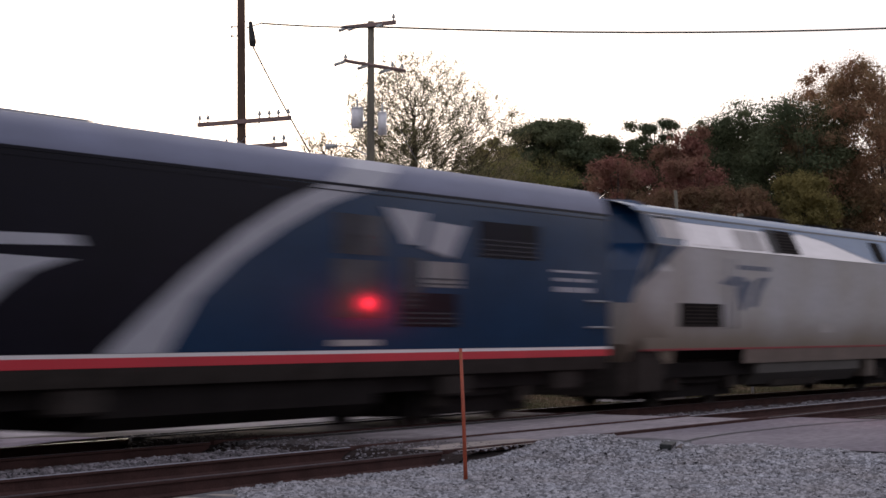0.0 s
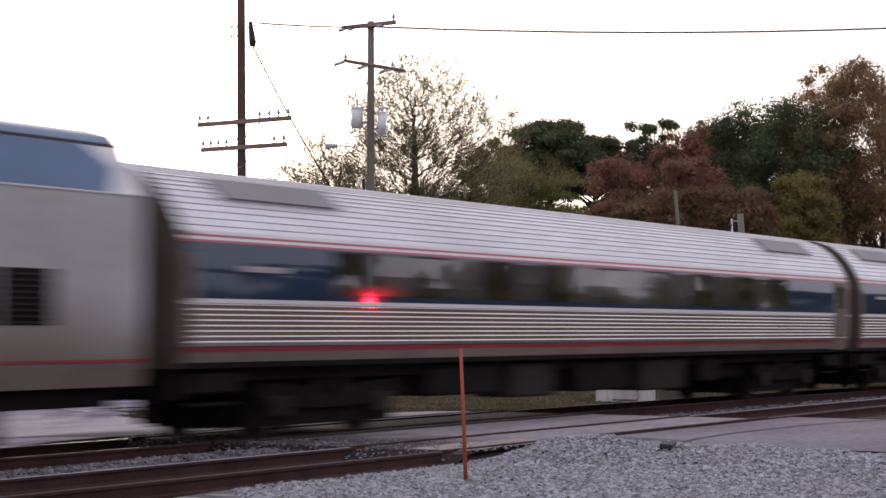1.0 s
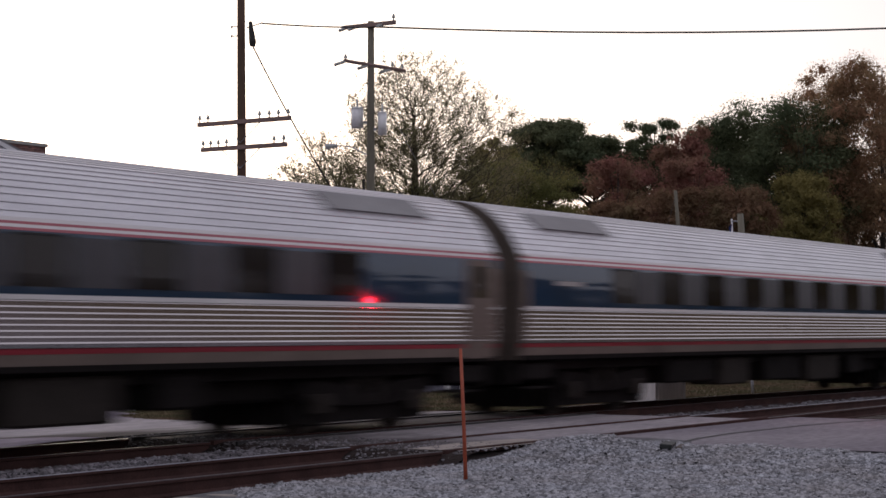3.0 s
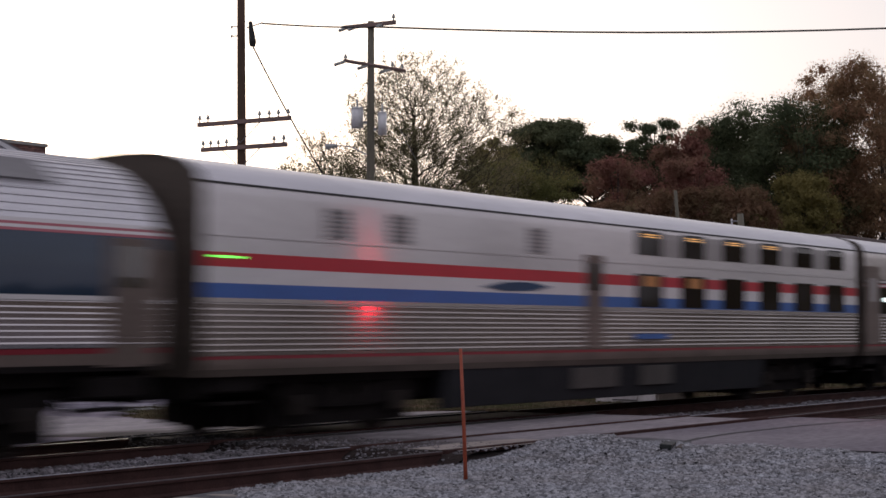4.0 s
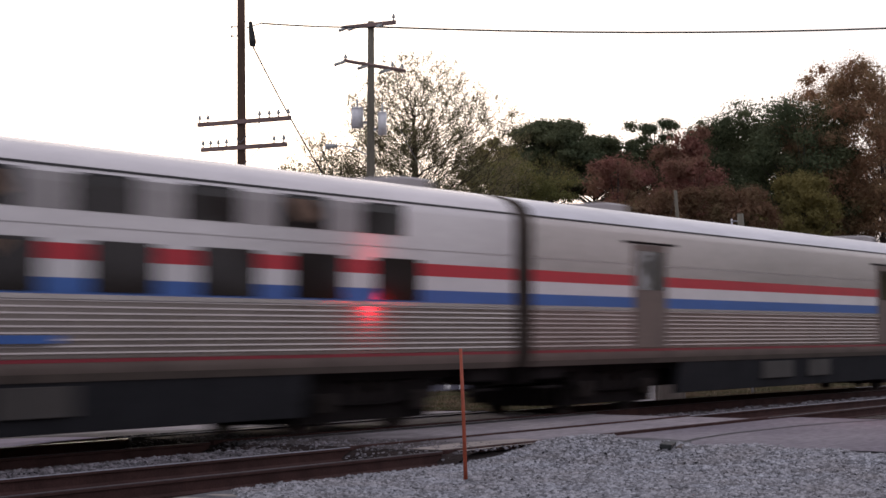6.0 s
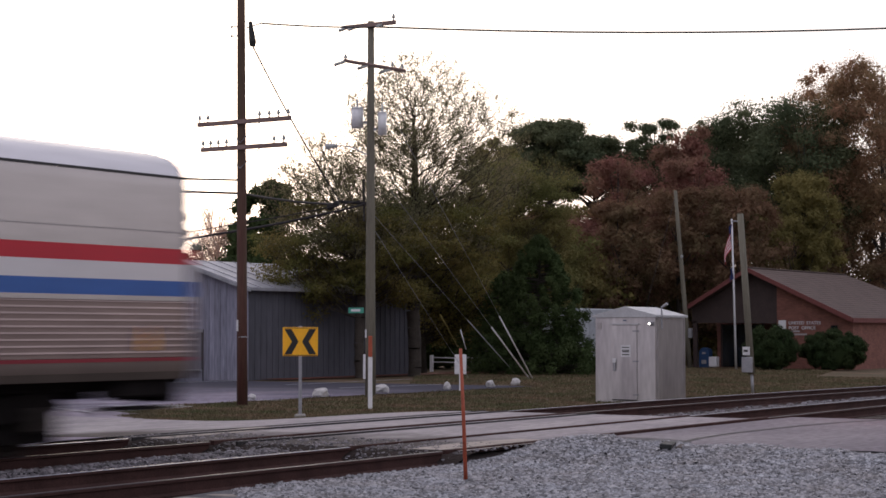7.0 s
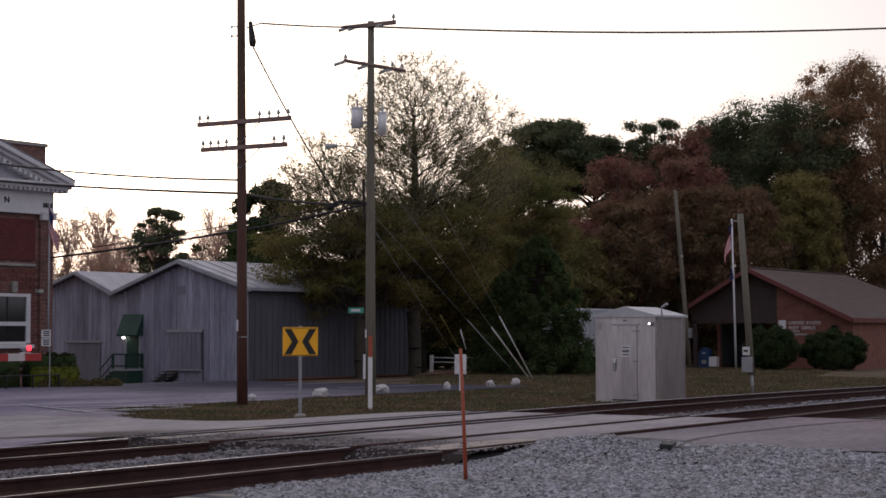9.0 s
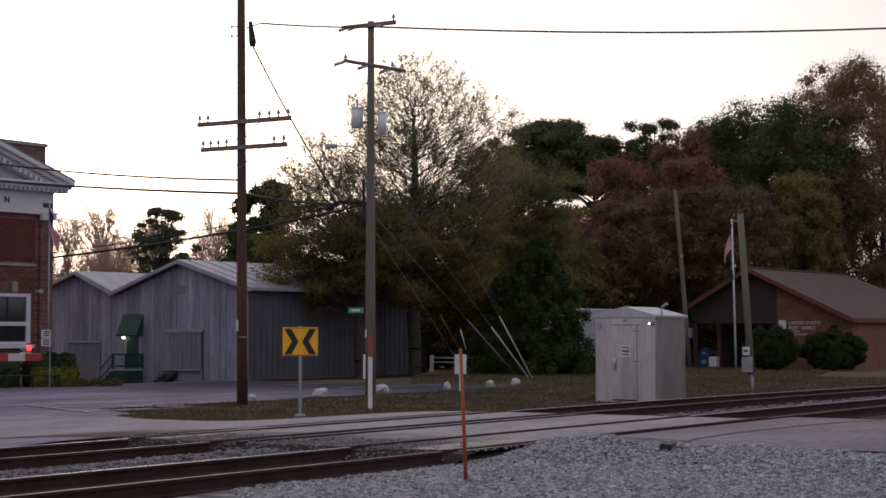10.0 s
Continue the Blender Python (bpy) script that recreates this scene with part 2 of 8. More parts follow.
PANE_MID = mat("smoked_glass_panel", (0.045, 0.042, 0.046), 0.12, vary=0.4, scale=0.9, fine=5, spec=1.0, coat=1.0)
PANE_DULL = mat("dull_charcoal_panel", (0.06, 0.057, 0.068), 0.4, vary=0.3, scale=0.9, fine=5, spec=0.4)
HIGH_GLASS = mat("tinted_sleeper_glass", (0.018, 0.013, 0.013), 0.09, vary=0.4, scale=0.8, fine=4, spec=0.3)
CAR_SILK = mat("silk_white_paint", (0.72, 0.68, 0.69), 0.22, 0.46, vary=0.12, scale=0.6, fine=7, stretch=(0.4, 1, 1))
BAND_DARK = mat("black_glazed_band", (0.016, 0.018, 0.026), 0.1, vary=0.4, scale=0.9, fine=6, spec=0.6, coat=0.15)
# a weak glow of its own puts the cabin's lamplight into the blind
BLIND_AMBER = mat("amber_glow_blind", (0.5, 0.22, 0.08), 0.8, vary=0.2, emit=0.06)
SKIRT = mat("charcoal_skirt", (0.026, 0.026, 0.03), 0.9, vary=0.25, scale=1.5, fine=9, spec=0.15)
SWOOSH = mat("pale_swoosh_paint", (0.35, 0.355, 0.41), 0.45, vary=0.12, scale=1, fine=8, coat=0.2)
LOUVRE = mat("dusty_blue_louvre", (0.06, 0.06, 0.075), 0.1, vary=0.25, scale=2, fine=12)
DUSTY = mat("road_dust", (0.105, 0.08, 0.066), 0.8, vary=0.3, scale=1.4, fine=12)
EMBLEM = mat("slate_emblem", (0.08, 0.1, 0.16), 0.5, vary=0.15)
SILVER_TANK = mat("dusty_grey_tank", (0.06, 0.052, 0.048), 0.7, vary=0.25, scale=1.4, fine=12)
TRIM_GREY = mat("pale_grey_trim", (0.36, 0.37, 0.41), 0.7, vary=0.2, scale=2, fine=14)
BARN_DOOR = mat("grey_door_boards", (0.22, 0.222, 0.272), 0.85, vary=0.25, scale=1.6, fine=12, stretch=(1, 1, 0.12))
DOOR_DARK = mat("dark_doorway", (0.02, 0.024, 0.024), 0.7, vary=0.2)
BRICK_PIECE = mat("fired_brick", (0.165, 0.06, 0.05), 0.9, vary=0.25, scale=4, fine=30, per_piece=0.25)
BRICK_PLAIN = mat("corner_brick", (0.165, 0.066, 0.056), 0.9, vary=0.3, scale=4, fine=30, bump=0.4)
TYMPANUM = mat("grey_pediment_paint", (0.4, 0.4, 0.45), 0.7, vary=0.2, scale=2, fine=14)
WINDOW_GLASS = mat("building_glass", (0.02, 0.022, 0.026), 0.08, vary=0.3, scale=0.8, fine=4, spec=0.9)
SIDING_BROWN = mat("dark_brown_siding", (0.05, 0.032, 0.03), 0.8, vary=0.25, scale=2, fine=14)
ROOF_BROWN = mat("brown_shingles", (0.125, 0.088, 0.078), 0.9, vary=0.25, scale=1.5, fine=14, bump=0.4)
ROOF_BROWN2 = mat("brown_shingle_edge", (0.112, 0.079, 0.07), 0.9, vary=0.25)
FASCIA_RED = mat("dull_red_fascia", (0.15, 0.038, 0.034), 0.7, vary=0.2)
TRAILER = mat("pale_trailer_sheet", (0.5, 0.53, 0.58), 0.5, 0.2, vary=0.15)
GATE_RED = mat("gate_red", (0.4, 0.03, 0.03), 0.5, vary=0.15)
GATE_WHITE = mat("gate_white", (0.6, 0.58, 0.58), 0.5, vary=0.12)
GUARD_YELLOW = mat("faded_yellow_guard", (0.2, 0.15, 0.03), 0.7, vary=0.2)
HUT_ROOF = mat("pale_hut_roof", (0.5, 0.5, 0.53), 0.5, 0.3, vary=0.15, scale=2, fine=14)
PATCH_PALE = mat("dusty_concrete_patch", (0.36, 0.31, 0.28), 0.9, vary=0.3, scale=2, fine=25)
ROOF_DULL = mat("dull_brown_roof", (0.13, 0.1, 0.095), 0.8, vary=0.25, scale=1.5, fine=10)
HATCH = mat("dull_steel_hatch", (0.25, 0.24, 0.25), 0.6, 0.3, vary=0.2, scale=1.5, fine=10)
TIE_PALE = mat("dusty_pale_tie", (0.34, 0.3, 0.27), 0.95, vary=0.3, scale=4, fine=30, bump=0.5)

CURTAIN = mat("tan_curtain", (0.34, 0.22, 0.16), 0.9, vary=0.3, scale=2, fine=14)


def coursed(m, mortar, spread=0.5, length=0.215, height=0.075):
    """Fine courses on walls too far off for bricks of their own."""
    n, l = m.node_tree.nodes, m.node_tree.links
    b = n["Principled BSDF"]
    src = b.inputs["Base Color"].links[0].from_socket
    tc, sp, ad, co = n.new("ShaderNodeTexCoord"), n.new("ShaderNodeSeparateXYZ"), n.new("ShaderNodeMath"), n.new("ShaderNodeCombineXYZ")
    l.new(tc.outputs["Object"], sp.inputs[0])
    l.new(sp.outputs[0], ad.inputs[0])
    l.new(sp.outputs[1], ad.inputs[1])
    l.new(ad.outputs[0], co.inputs[0])
    l.new(sp.outputs[2], co.inputs[1])
    br = n.new("ShaderNodeTexBrick")
    br.inputs["Scale"].default_value, br.inputs["Mortar Size"].default_value = 1.0, 0.008
    br.inputs["Brick Width"].default_value, br.inputs["Row Height"].default_value = length, height
    br.inputs["Color1"].default_value, br.inputs["Color2"].default_value = (1 + spread, 1 + 0.9 * spread, 1 + 0.8 * spread, 1), (1 - spread, 1 - spread, 1 - 0.9 * spread, 1)
    br.inputs["Mortar"].default_value = (*mortar, 1)
    l.new(co.outputs[0], br.inputs["Vector"])
    mx = n.new("ShaderNodeMix")
    mx.data_type, mx.blend_type = "RGBA", "MULTIPLY"
    mx.inputs[0].default_value = 1.0
    l.new(src, mx.inputs[6])
    l.new(br.outputs["Color"], mx.inputs[7])
    l.new(mx.outputs[2], b.inputs["Base Color"])


for m in (BRICK, BRICK_PLAIN):
    coursed(m, (1.6, 2.6, 2.8))
coursed(BRICK_RED, (0.8, 0.9, 0.9), 0.2)
coursed(BRICK_PO, (0.95, 1.1, 1.15), 0.18)


def brushed(m, amount=1.0, waves=0.0):
    """Grain along the car: highlights spread up and down, not sideways; waves: depth of the fine lengthwise ripples in the sheet."""
    n, l = m.node_tree.nodes, m.node_tree.links
    n["Principled BSDF"].inputs["Anisotropic"].default_value = amount
    if waves:
        tc, mp, ns, bp = n.new("ShaderNodeTexCoord"), n.new("ShaderNodeMapping"), n.new("ShaderNodeTexNoise"), n.new("ShaderNodeBump")
        mp.inputs["Scale"].default_value = (0.003, 0.2, 1)
        ns.inputs["Scale"].default_value, ns.inputs["Detail"].default_value = 240, 0
        bp.inputs["Strength"].default_value, bp.inputs["Distance"].default_value = 1.0, waves
        l.new(tc.outputs["Object"], mp.inputs[0])
        l.new(mp.outputs[0], ns.inputs["Vector"])
        l.new(ns.outputs[0], bp.inputs["Height"])
        l.new(bp.outputs[0], n["Principled BSDF"].inputs["Normal"])
    tg = n.new("ShaderNodeTangent")
    tg.direction_type, tg.axis = "RADIAL", "X"
    l.new(tg.outputs[0], n["Principled BSDF"].inputs["Tangent"])


brushed(CAR_SILK)
brushed(SILVER, 1.0, 0.0005)
brushed(CAR_WHITE)
for m in (STAINLESS, STAINLESS_DULL, STAINLESS_BROWN):
    brushed(m, 0.7)


def stained(m, axis, clean, foul, color, scale, ragged=0.5):
    """A tone, such as grime, that thickens from one height or length to another, with a ragged edge."""
    n, l = m.node_tree.nodes, m.node_tree.links
    b = n["Principled BSDF"]
    src = b.inputs["Base Color"].links[0].from_socket
    tc, sp, ns = n.new("ShaderNodeTexCoord"), n.new("ShaderNodeSeparateXYZ"), n.new("ShaderNodeTexNoise")
    ns.inputs["Scale"].default_value, ns.inputs["Detail"].default_value = scale, 4
    l.new(tc.outputs["Object"], sp.inputs[0])
    l.new(tc.outputs["Object"], ns.inputs["Vector"])
    mr, ad = n.new("ShaderNodeMapRange"), n.new("ShaderNodeMath")
    mr.inputs[1].default_value, mr.inputs[2].default_value = clean, foul
    mr.clamp = False
    l.new(sp.outputs[axis], mr.inputs[0])
    ad.operation = "MULTIPLY_ADD"
    ad.inputs[1].default_value = 2 * ragged
    l.new(ns.outputs[0], ad.inputs[0])
    l.new(mr.outputs[0], ad.inputs[2])
    st = n.new("ShaderNodeMapRange")
    st.interpolation_type = "SMOOTHSTEP"
    st.inputs[1].default_value, st.inputs[2].default_value = ragged, 1 + ragged
    l.new(ad.outputs[0], st.inputs[0])
    mx = n.new("ShaderNodeMix")
    mx.data_type = "RGBA"
    mx.inputs[7].default_value = (*color, 1)
    l.new(src, mx.inputs[6])
    l.new(st.outputs[0], mx.inputs[0])
    l.new(mx.outputs[2], b.inputs["Base Color"])


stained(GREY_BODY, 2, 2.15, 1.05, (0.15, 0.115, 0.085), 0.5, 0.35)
# browner nose: dust, with the shade behind the lead engine put into the paint
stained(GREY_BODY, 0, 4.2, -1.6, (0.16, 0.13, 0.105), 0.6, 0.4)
stained(LOT, 0, 40, 53, (0.05, 0.048, 0.068), 0.25, 0.4)
stained(CROSSING, 0, 24.2, 21.0, (0.05, 0.04, 0.04), 0.8, 0.7)

# ---- mesh helpers ----
def part(name, bm, material, parent=None, label="", smooth=False):
    """One mesh object from a bmesh, under parent."""
    me = bpy.data.meshes.new(name)
    bm.to_mesh(me)
    bm.free()
    me.materials.append(material)
    if smooth:
        for f in me.polygons:
            f.use_smooth = True
    ob = new(name, me)
    if parent:
        ob.parent = parent
    if label:
        tagged(ob, label)
    return ob


def thing(name, label, category, group="", kind="", at=None):
    ob = new(name)
    ob.empty_display_size = 0.2
    if at is not None:
        ob.matrix_basis = at
    return tagged(ob, label, category, group, kind)


def box(bm, x0, x1, y0, y1, z0, z1, bevel=0.0):
    r = bmesh.ops.create_cube(bm, size=1)
    vs = r["verts"]
    for v in vs:
        v.co = Vector(((x0 + x1) / 2 + v.co.x * (x1 - x0), (y0 + y1) / 2 + v.co.y * (y1 - y0), (z0 + z1) / 2 + v.co.z * (z1 - z0)))
    if bevel:
        es = list({e for v in vs for e in v.link_edges})
        bmesh.ops.bevel(bm, geom=es, offset=bevel, segments=1, affect="EDGES")
    return vs


def boxed(name, dims, material, parent=None, label="", bevel=0.0):
    bm = bmesh.new()
    box(bm, *dims, bevel=bevel)
    return part(name, bm, material, parent, label)


def tube(bm, p, q, r0, r1=None, n=8, caps=True):
    """A tapered round bar from p to q."""
    p, q = Vector(p), Vector(q)
    r1 = r0 if r1 is None else r1
    up = (q - p).normalized()
    side = up.cross(Vector((0, 0, 1)) if abs(up.z) < 0.9 else Vector((1, 0, 0))).normalized()
    oth = up.cross(side)
    rings = []
    for c, r in ((p, r0), (q, r1)):
        rings.append([bm.verts.new(c + side * (r * math.cos(2 * math.pi * i / n)) + oth * (r * math.sin(2 * math.pi * i / n))) for i in range(n)])
    for i in range(n):
        bm.faces.new((rings[0][i], rings[0][(i + 1) % n], rings[1][(i + 1) % n], rings[1][i]))
    if caps:
        bm.faces.new(rings[0][::-1])
        bm.faces.new(rings[1])


def tubed(name, pts, r, material, parent=None, label="", n=8, r1=None):
    """A round bar swept through points, tapering from r to r1."""
    ps = [Vector(p) for p in pts]
    u = len(ps) - 1
    v, f = [], []
    side = None
    for k, p in enumerate(ps):
        d = (ps[min(u, k + 1)] - ps[max(0, k - 1)]).normalized()
        if side is None:
            side = d.cross(Vector((0, 0, 1)) if abs(d.z) < 0.9 else Vector((1, 0, 0))).normalized()
        side = (side - d * side.dot(d)).normalized()
        oth = d.cross(side)
        rad = r if r1 is None else r + (r1 - r) * k / u
        v += [tuple(p + side * (rad * math.cos(2 * math.pi * i / n)) + oth * (rad * math.sin(2 * math.pi * i / n))) for i in range(n)]
    for k in range(u):
        f += [(k * n + i, k * n + (i + 1) % n, (k + 1) * n + (i + 1) % n, (k + 1) * n + i) for i in range(n)]
    f += [tuple(range(n))[::-1], tuple(range(u * n, u * n + n))]
    return mesh_of(name, v, f, material, parent, label, True)


def prism(bm, poly, axis, a, b):
    """A polygon of (u, v) pushed from a to b along an axis: 'x' takes (y, z), 'y' takes (x, z), 'z' takes (x, y)."""
    def put(u, v, w):
        return {"x": (w, u, v), "y": (u, w, v), "z": (u, v, w)}[axis]
    lo = [bm.verts.new(put(u, v, a)) for u, v in poly]
    hi = [bm.verts.new(put(u, v, b)) for u, v in poly]
    bm.faces.new(lo)
    bm.faces.new(hi[::-1])
    for i in range(len(poly)):
        j = (i + 1) % len(poly)
        bm.faces.new((lo[j], lo[i], hi[i], hi[j]))
    bmesh.ops.recalc_face_normals(bm, faces=bm.faces)


def prismed(name, poly, axis, a, b, material, parent=None, label=""):
    bm = bmesh.new()
    prism(bm, poly, axis, a, b)
    return part(name, bm, material, parent, label)


def mesh_of(name, verts, faces, material, parent=None, label="", smooth=False):
    me = bpy.data.meshes.new(name)
    me.from_pydata(verts, [], faces)
    me.materials.append(material)
    me.update()
    if smooth:
        me.polygons.foreach_set("use_smooth", [True] * len(me.polygons))
    ob = new(name, me)
    if parent:
        ob.parent = parent
    if label:
        tagged(ob, label)
    return ob

# ---- ground, road, tracks ----
MAIN_Y, SIDE_Y, GAUGE = 17.338, 13.492, 0.7525


def ramp(v, a, b):
    t = min(1, max(0, (v - a) / (b - a)))
    return t * t * (3 - 2 * t)


def land(x, y):
    """Height of the ground: level with the rails on the crossing, lower beside it."""
    off = -0.17 - 0.23 * ramp(y, 19.2, 22)
    on = -0.03 - 0.37 * ramp(y, 18.5, 26)
    w = ramp(x, 31, 37) if x > 25 else 1 - ramp(x, 16, 20) * 1
    if y < 12.9:
        w = 1
    z = off * w + on * (1 - w)
    z -= 0.24 * ramp(y, 45, 54) * (1 - ramp(x, 70, 85))
    return z


def rail_drop(x):
    """The line falls a little beyond the crossing."""
    return -0.11 * ramp(x, 36, 66)


def sheet(name, xs, ys, h, material, label, category, kind="structure", lift=0.0, keep=None):
    verts = [(x, y, h(x, y) + lift) for y in ys for x in xs]
    n = len(xs)
    faces = []
    for j in range(len(ys) - 1):
        for i in range(n - 1):
            if keep and not keep((xs[i] + xs[i + 1]) / 2, (ys[j] + ys[j + 1]) / 2):
                continue
            faces.append((j * n + i, j * n + i + 1, (j + 1) * n + i + 1, (j + 1) * n + i))
    return tagged(mesh_of(name, verts, faces, material, None, "", True), label, category, "", kind)


def steps(a, b, d):
    n = max(1, round((b - a) / d))
    return [a + (b - a) * i / n for i in range(n + 1)]


far_x = [-2500, -600, -150, -40] + steps(0, 100, 1.5)[0:] + [130, 200, 600, 2500]
far_y = [-2500, -600, -100, 0] + steps(6, 60, 1.0) + [75, 100, 150, 300, 900, 2500]
sheet("ground", far_x, far_y, lambda x, y: land(x, y) - 0.012 - (0.3 if y < 19.5 else 0), GRASS, "mown dry autumn grass with bare brown patches", "ground", lift=-0.012)
sheet("road", steps(20.5, 31, 0.75), [12.55] + steps(13, 31, 0.6), land, CROSSING, "patched pale asphalt road over the level crossing", "road", lift=0.016)
sheet("road", [23.4] + steps(24, 31.9, 0.8), steps(-40, 12.55, 2), lambda x, y: -0.03 - 0.1 * ramp(-y, -9, 6), ASPHALT_NEAR, "worn grey asphalt road beside the gravel", "road", lift=0.016)
sheet("road", [-60, -20] + steps(0, 20.5, 1.0), steps(18.8, 31, 0.6), land, ASPHALT, "worn grey asphalt street along the railway", "road", lift=0.012)
sheet("pavement", [-60, -20] + steps(0, 57, 1.5), steps(31, 46, 1.0), land, LOT, "dark asphalt parking lot with faded white lines", "parking lot", lift=0.008, keep=lambda x, y: x < 57 - (38 - y) * 0.0 and not (x > 34 and y < 32))
sheet("pavement", [-60, -20] + steps(0, 58, 1.5), steps(46, 50, 1.0), land, LOT, "dark asphalt yard in front of the barns", "parking lot", lift=0.008)

sheet("road", steps(31, 34.6, 0.3), steps(25.4, 32.2, 0.3), land, ASPHALT, "worn grey asphalt corner beside the grass", "road", lift=0.01, keep=lambda x, y: y > 27.6 + (x - 31) * 1.05 + 0.35 * math.sin(x * 3))


def rail_path(x0, x1):
    return [x0] + [x for x in steps(-60, 320, 6) if x0 < x < x1] + [x1]


def rail(parent, y, x0, x1, head):
    """Rail with foot, web and head; its running surface is a part of its own."""
    prof = [(-0.075, -0.18), (0.075, -0.18), (0.075, -0.165), (0.012, -0.14), (0.012, -0.045), (0.037, -0.035), (0.037, -0.006), (-0.037, -0.006), (-0.037, -0.035), (-0.012, -0.045), (-0.012, -0.14), (-0.075, -0.165)]
    xs = rail_path(x0, x1)
    n = len(prof)
    v = [(x, y + a, b + rail_drop(x)) for x in xs for a, b in prof]
    f = [(k * n + i, k * n + (i + 1) % n, (k + 1) * n + (i + 1) % n, (k + 1) * n + i) for k in range(len(xs) - 1) for i in range(n)]
    ob = mesh_of("rail", v, f, RAIL_RUST, parent)
    e = 0.015 if head == RAIL_SHINE else 0.034
    top = [(-e - 0.003, -0.006), (e + 0.003, -0.006), (e, 0.0), (-e, 0.0)]
    v = [(x, y + a, b + rail_drop(x)) for x in xs for a, b in top]
    f = [(k * 4 + i, k * 4 + (i + 1) % 4, (k + 1) * 4 + (i + 1) % 4, (k + 1) * 4 + i) for k in range(len(xs) - 1) for i in range(4)]
    mesh_of("rail_head", v, f, head, ob)


for track_y, words in ((MAIN_Y, "main line track with rusty rails and polished heads"), (SIDE_Y, "second track beside the main line, rusty rails")):
    tr = thing("railway_track", words, "railway track", "parallel tracks", "structure")
    for sgn in (1, -1):
        y = track_y + sgn * GAUGE
        end = 20.2 if track_y == MAIN_Y or sgn < 0 else 21.0
        rail(tr, y, -120, end, RAIL_SHINE if sgn > 0 else RAIL_DULL)
        rail(tr, y, 31.0 if track_y == SIDE_Y else 30.75, 600, RAIL_SHINE if sgn > 0 else RAIL_DULL)
    tie_mesh = bpy.data.meshes.new("tie")
    tb = bmesh.new()
    box(tb, -0.115, 0.115, -1.3, 1.3, -0.34, -0.178, 0.012)
    tb.to_mesh(tb and tie_mesh)
    tb.free()
    tie_mesh.materials.append(TIE)
    for k in range(150):
        x = 2 + k * 0.52
        if 20.3 < x < 31.2:
            continue
        o = new("tie", tie_mesh)
        o.parent = tr
        o.matrix_basis = pose(x, track_y + random.uniform(-0.03, 0.03), rail_drop(x) + random.uniform(-0.008, 0.004), 0, 0, random.uniform(-1, 1))


def bed(x, y):
    """Ballast: shoulders down to the ground, dished between the rails."""
    z = -0.2
    for c in (MAIN_Y, SIDE_Y):
        if abs(y - c) < 0.7:
            z = -0.25
    if 15 < y < 15.9:
        z = -0.13
    if y > 18.9:
        z -= 0.12 * (y - 18.9)
    if y < 12:
        z = -0.2
    return z + rail_drop(x) + 0.02 * noise.noise((x * 1.5, y * 1.5, 0))


sheet("crossing_shoulder", steps(18.9, 20.5, 0.2), steps(12.4, 18.7, 0.25), lambda x, y: -0.22 + 0.205 * ramp(x, 19.7, 20.5) + 0.02 * noise.noise((x * 2, y * 2, 7)) - (0.1 if x < 20.1 and abs(abs(y - MAIN_Y) - GAUGE) < 0.1 or x < 20.1 and abs(abs(y - SIDE_Y) - GAUGE) < 0.1 else 0), DIRT, "oily brown dirt at the edge of the crossing", "dirt", lift=0.0)
sheet("crossing_shoulder", steps(31.0, 32.2, 0.2), steps(12.4, 19.6, 0.25), lambda x, y: -0.015 - 0.17 * ramp(x, 31.0, 32.1) - (0.1 if abs(abs(y - MAIN_Y) - GAUGE) < 0.1 or abs(abs(y - SIDE_Y) - GAUGE) < 0.1 else 0), DIRT, "oily brown dirt at the edge of the crossing", "dirt", lift=0.0)
for k in range(9):
    x = 13.2 + k * 0.52 + random.uniform(-0.05, 0.05)
    o = boxed("tie_end", (-0.12, 0.12, -0.24, 0.24, -0.12, 0.0), TIE_PALE, None, "", 0.015)
    o.matrix_basis = pose(x, 12.28 + random.uniform(-0.05, 0.05), -0.168, 0, random.uniform(-2, 2), random.uniform(-3, 3))
    tagged(o, "dusty pale end of a railway tie", "railway tie", "tie ends")
bed_y = steps(10.5, 19.8, 0.31)
sheet("track_bed", [-600, -100] + steps(-20, 20.4, 0.6), bed_y, bed, BALLAST_BED, "grey crushed stone track bed", "track bed")
sheet("track_bed", steps(31.1, 80, 0.8) + [120, 200, 600], bed_y, bed, BALLAST_BED, "grey crushed stone track bed", "track bed")


def yard(x, y):
    """The gravel yard, heaped up where it meets the crossing."""
    z = -0.17 - 0.03 * ramp(-y, -12, -4) + 0.15 * ramp(x, 20.5, 23.2)
    z += 0.1 * math.exp(-((x - 22.9) / 1.3) ** 2 - ((y - 11.9) / 0.7) ** 2)
    return z + 0.025 * noise.noise((x * 1.3, y * 1.3, 3))


sheet("gravel_yard", steps(-30, 8, 4) + steps(9, 24.2, 0.4), steps(-40, 4, 4) + steps(4.5, 12.6, 0.3), yard, BALLAST_BED, "grey gravel yard beside the second track", "gravel", lift=0.0)
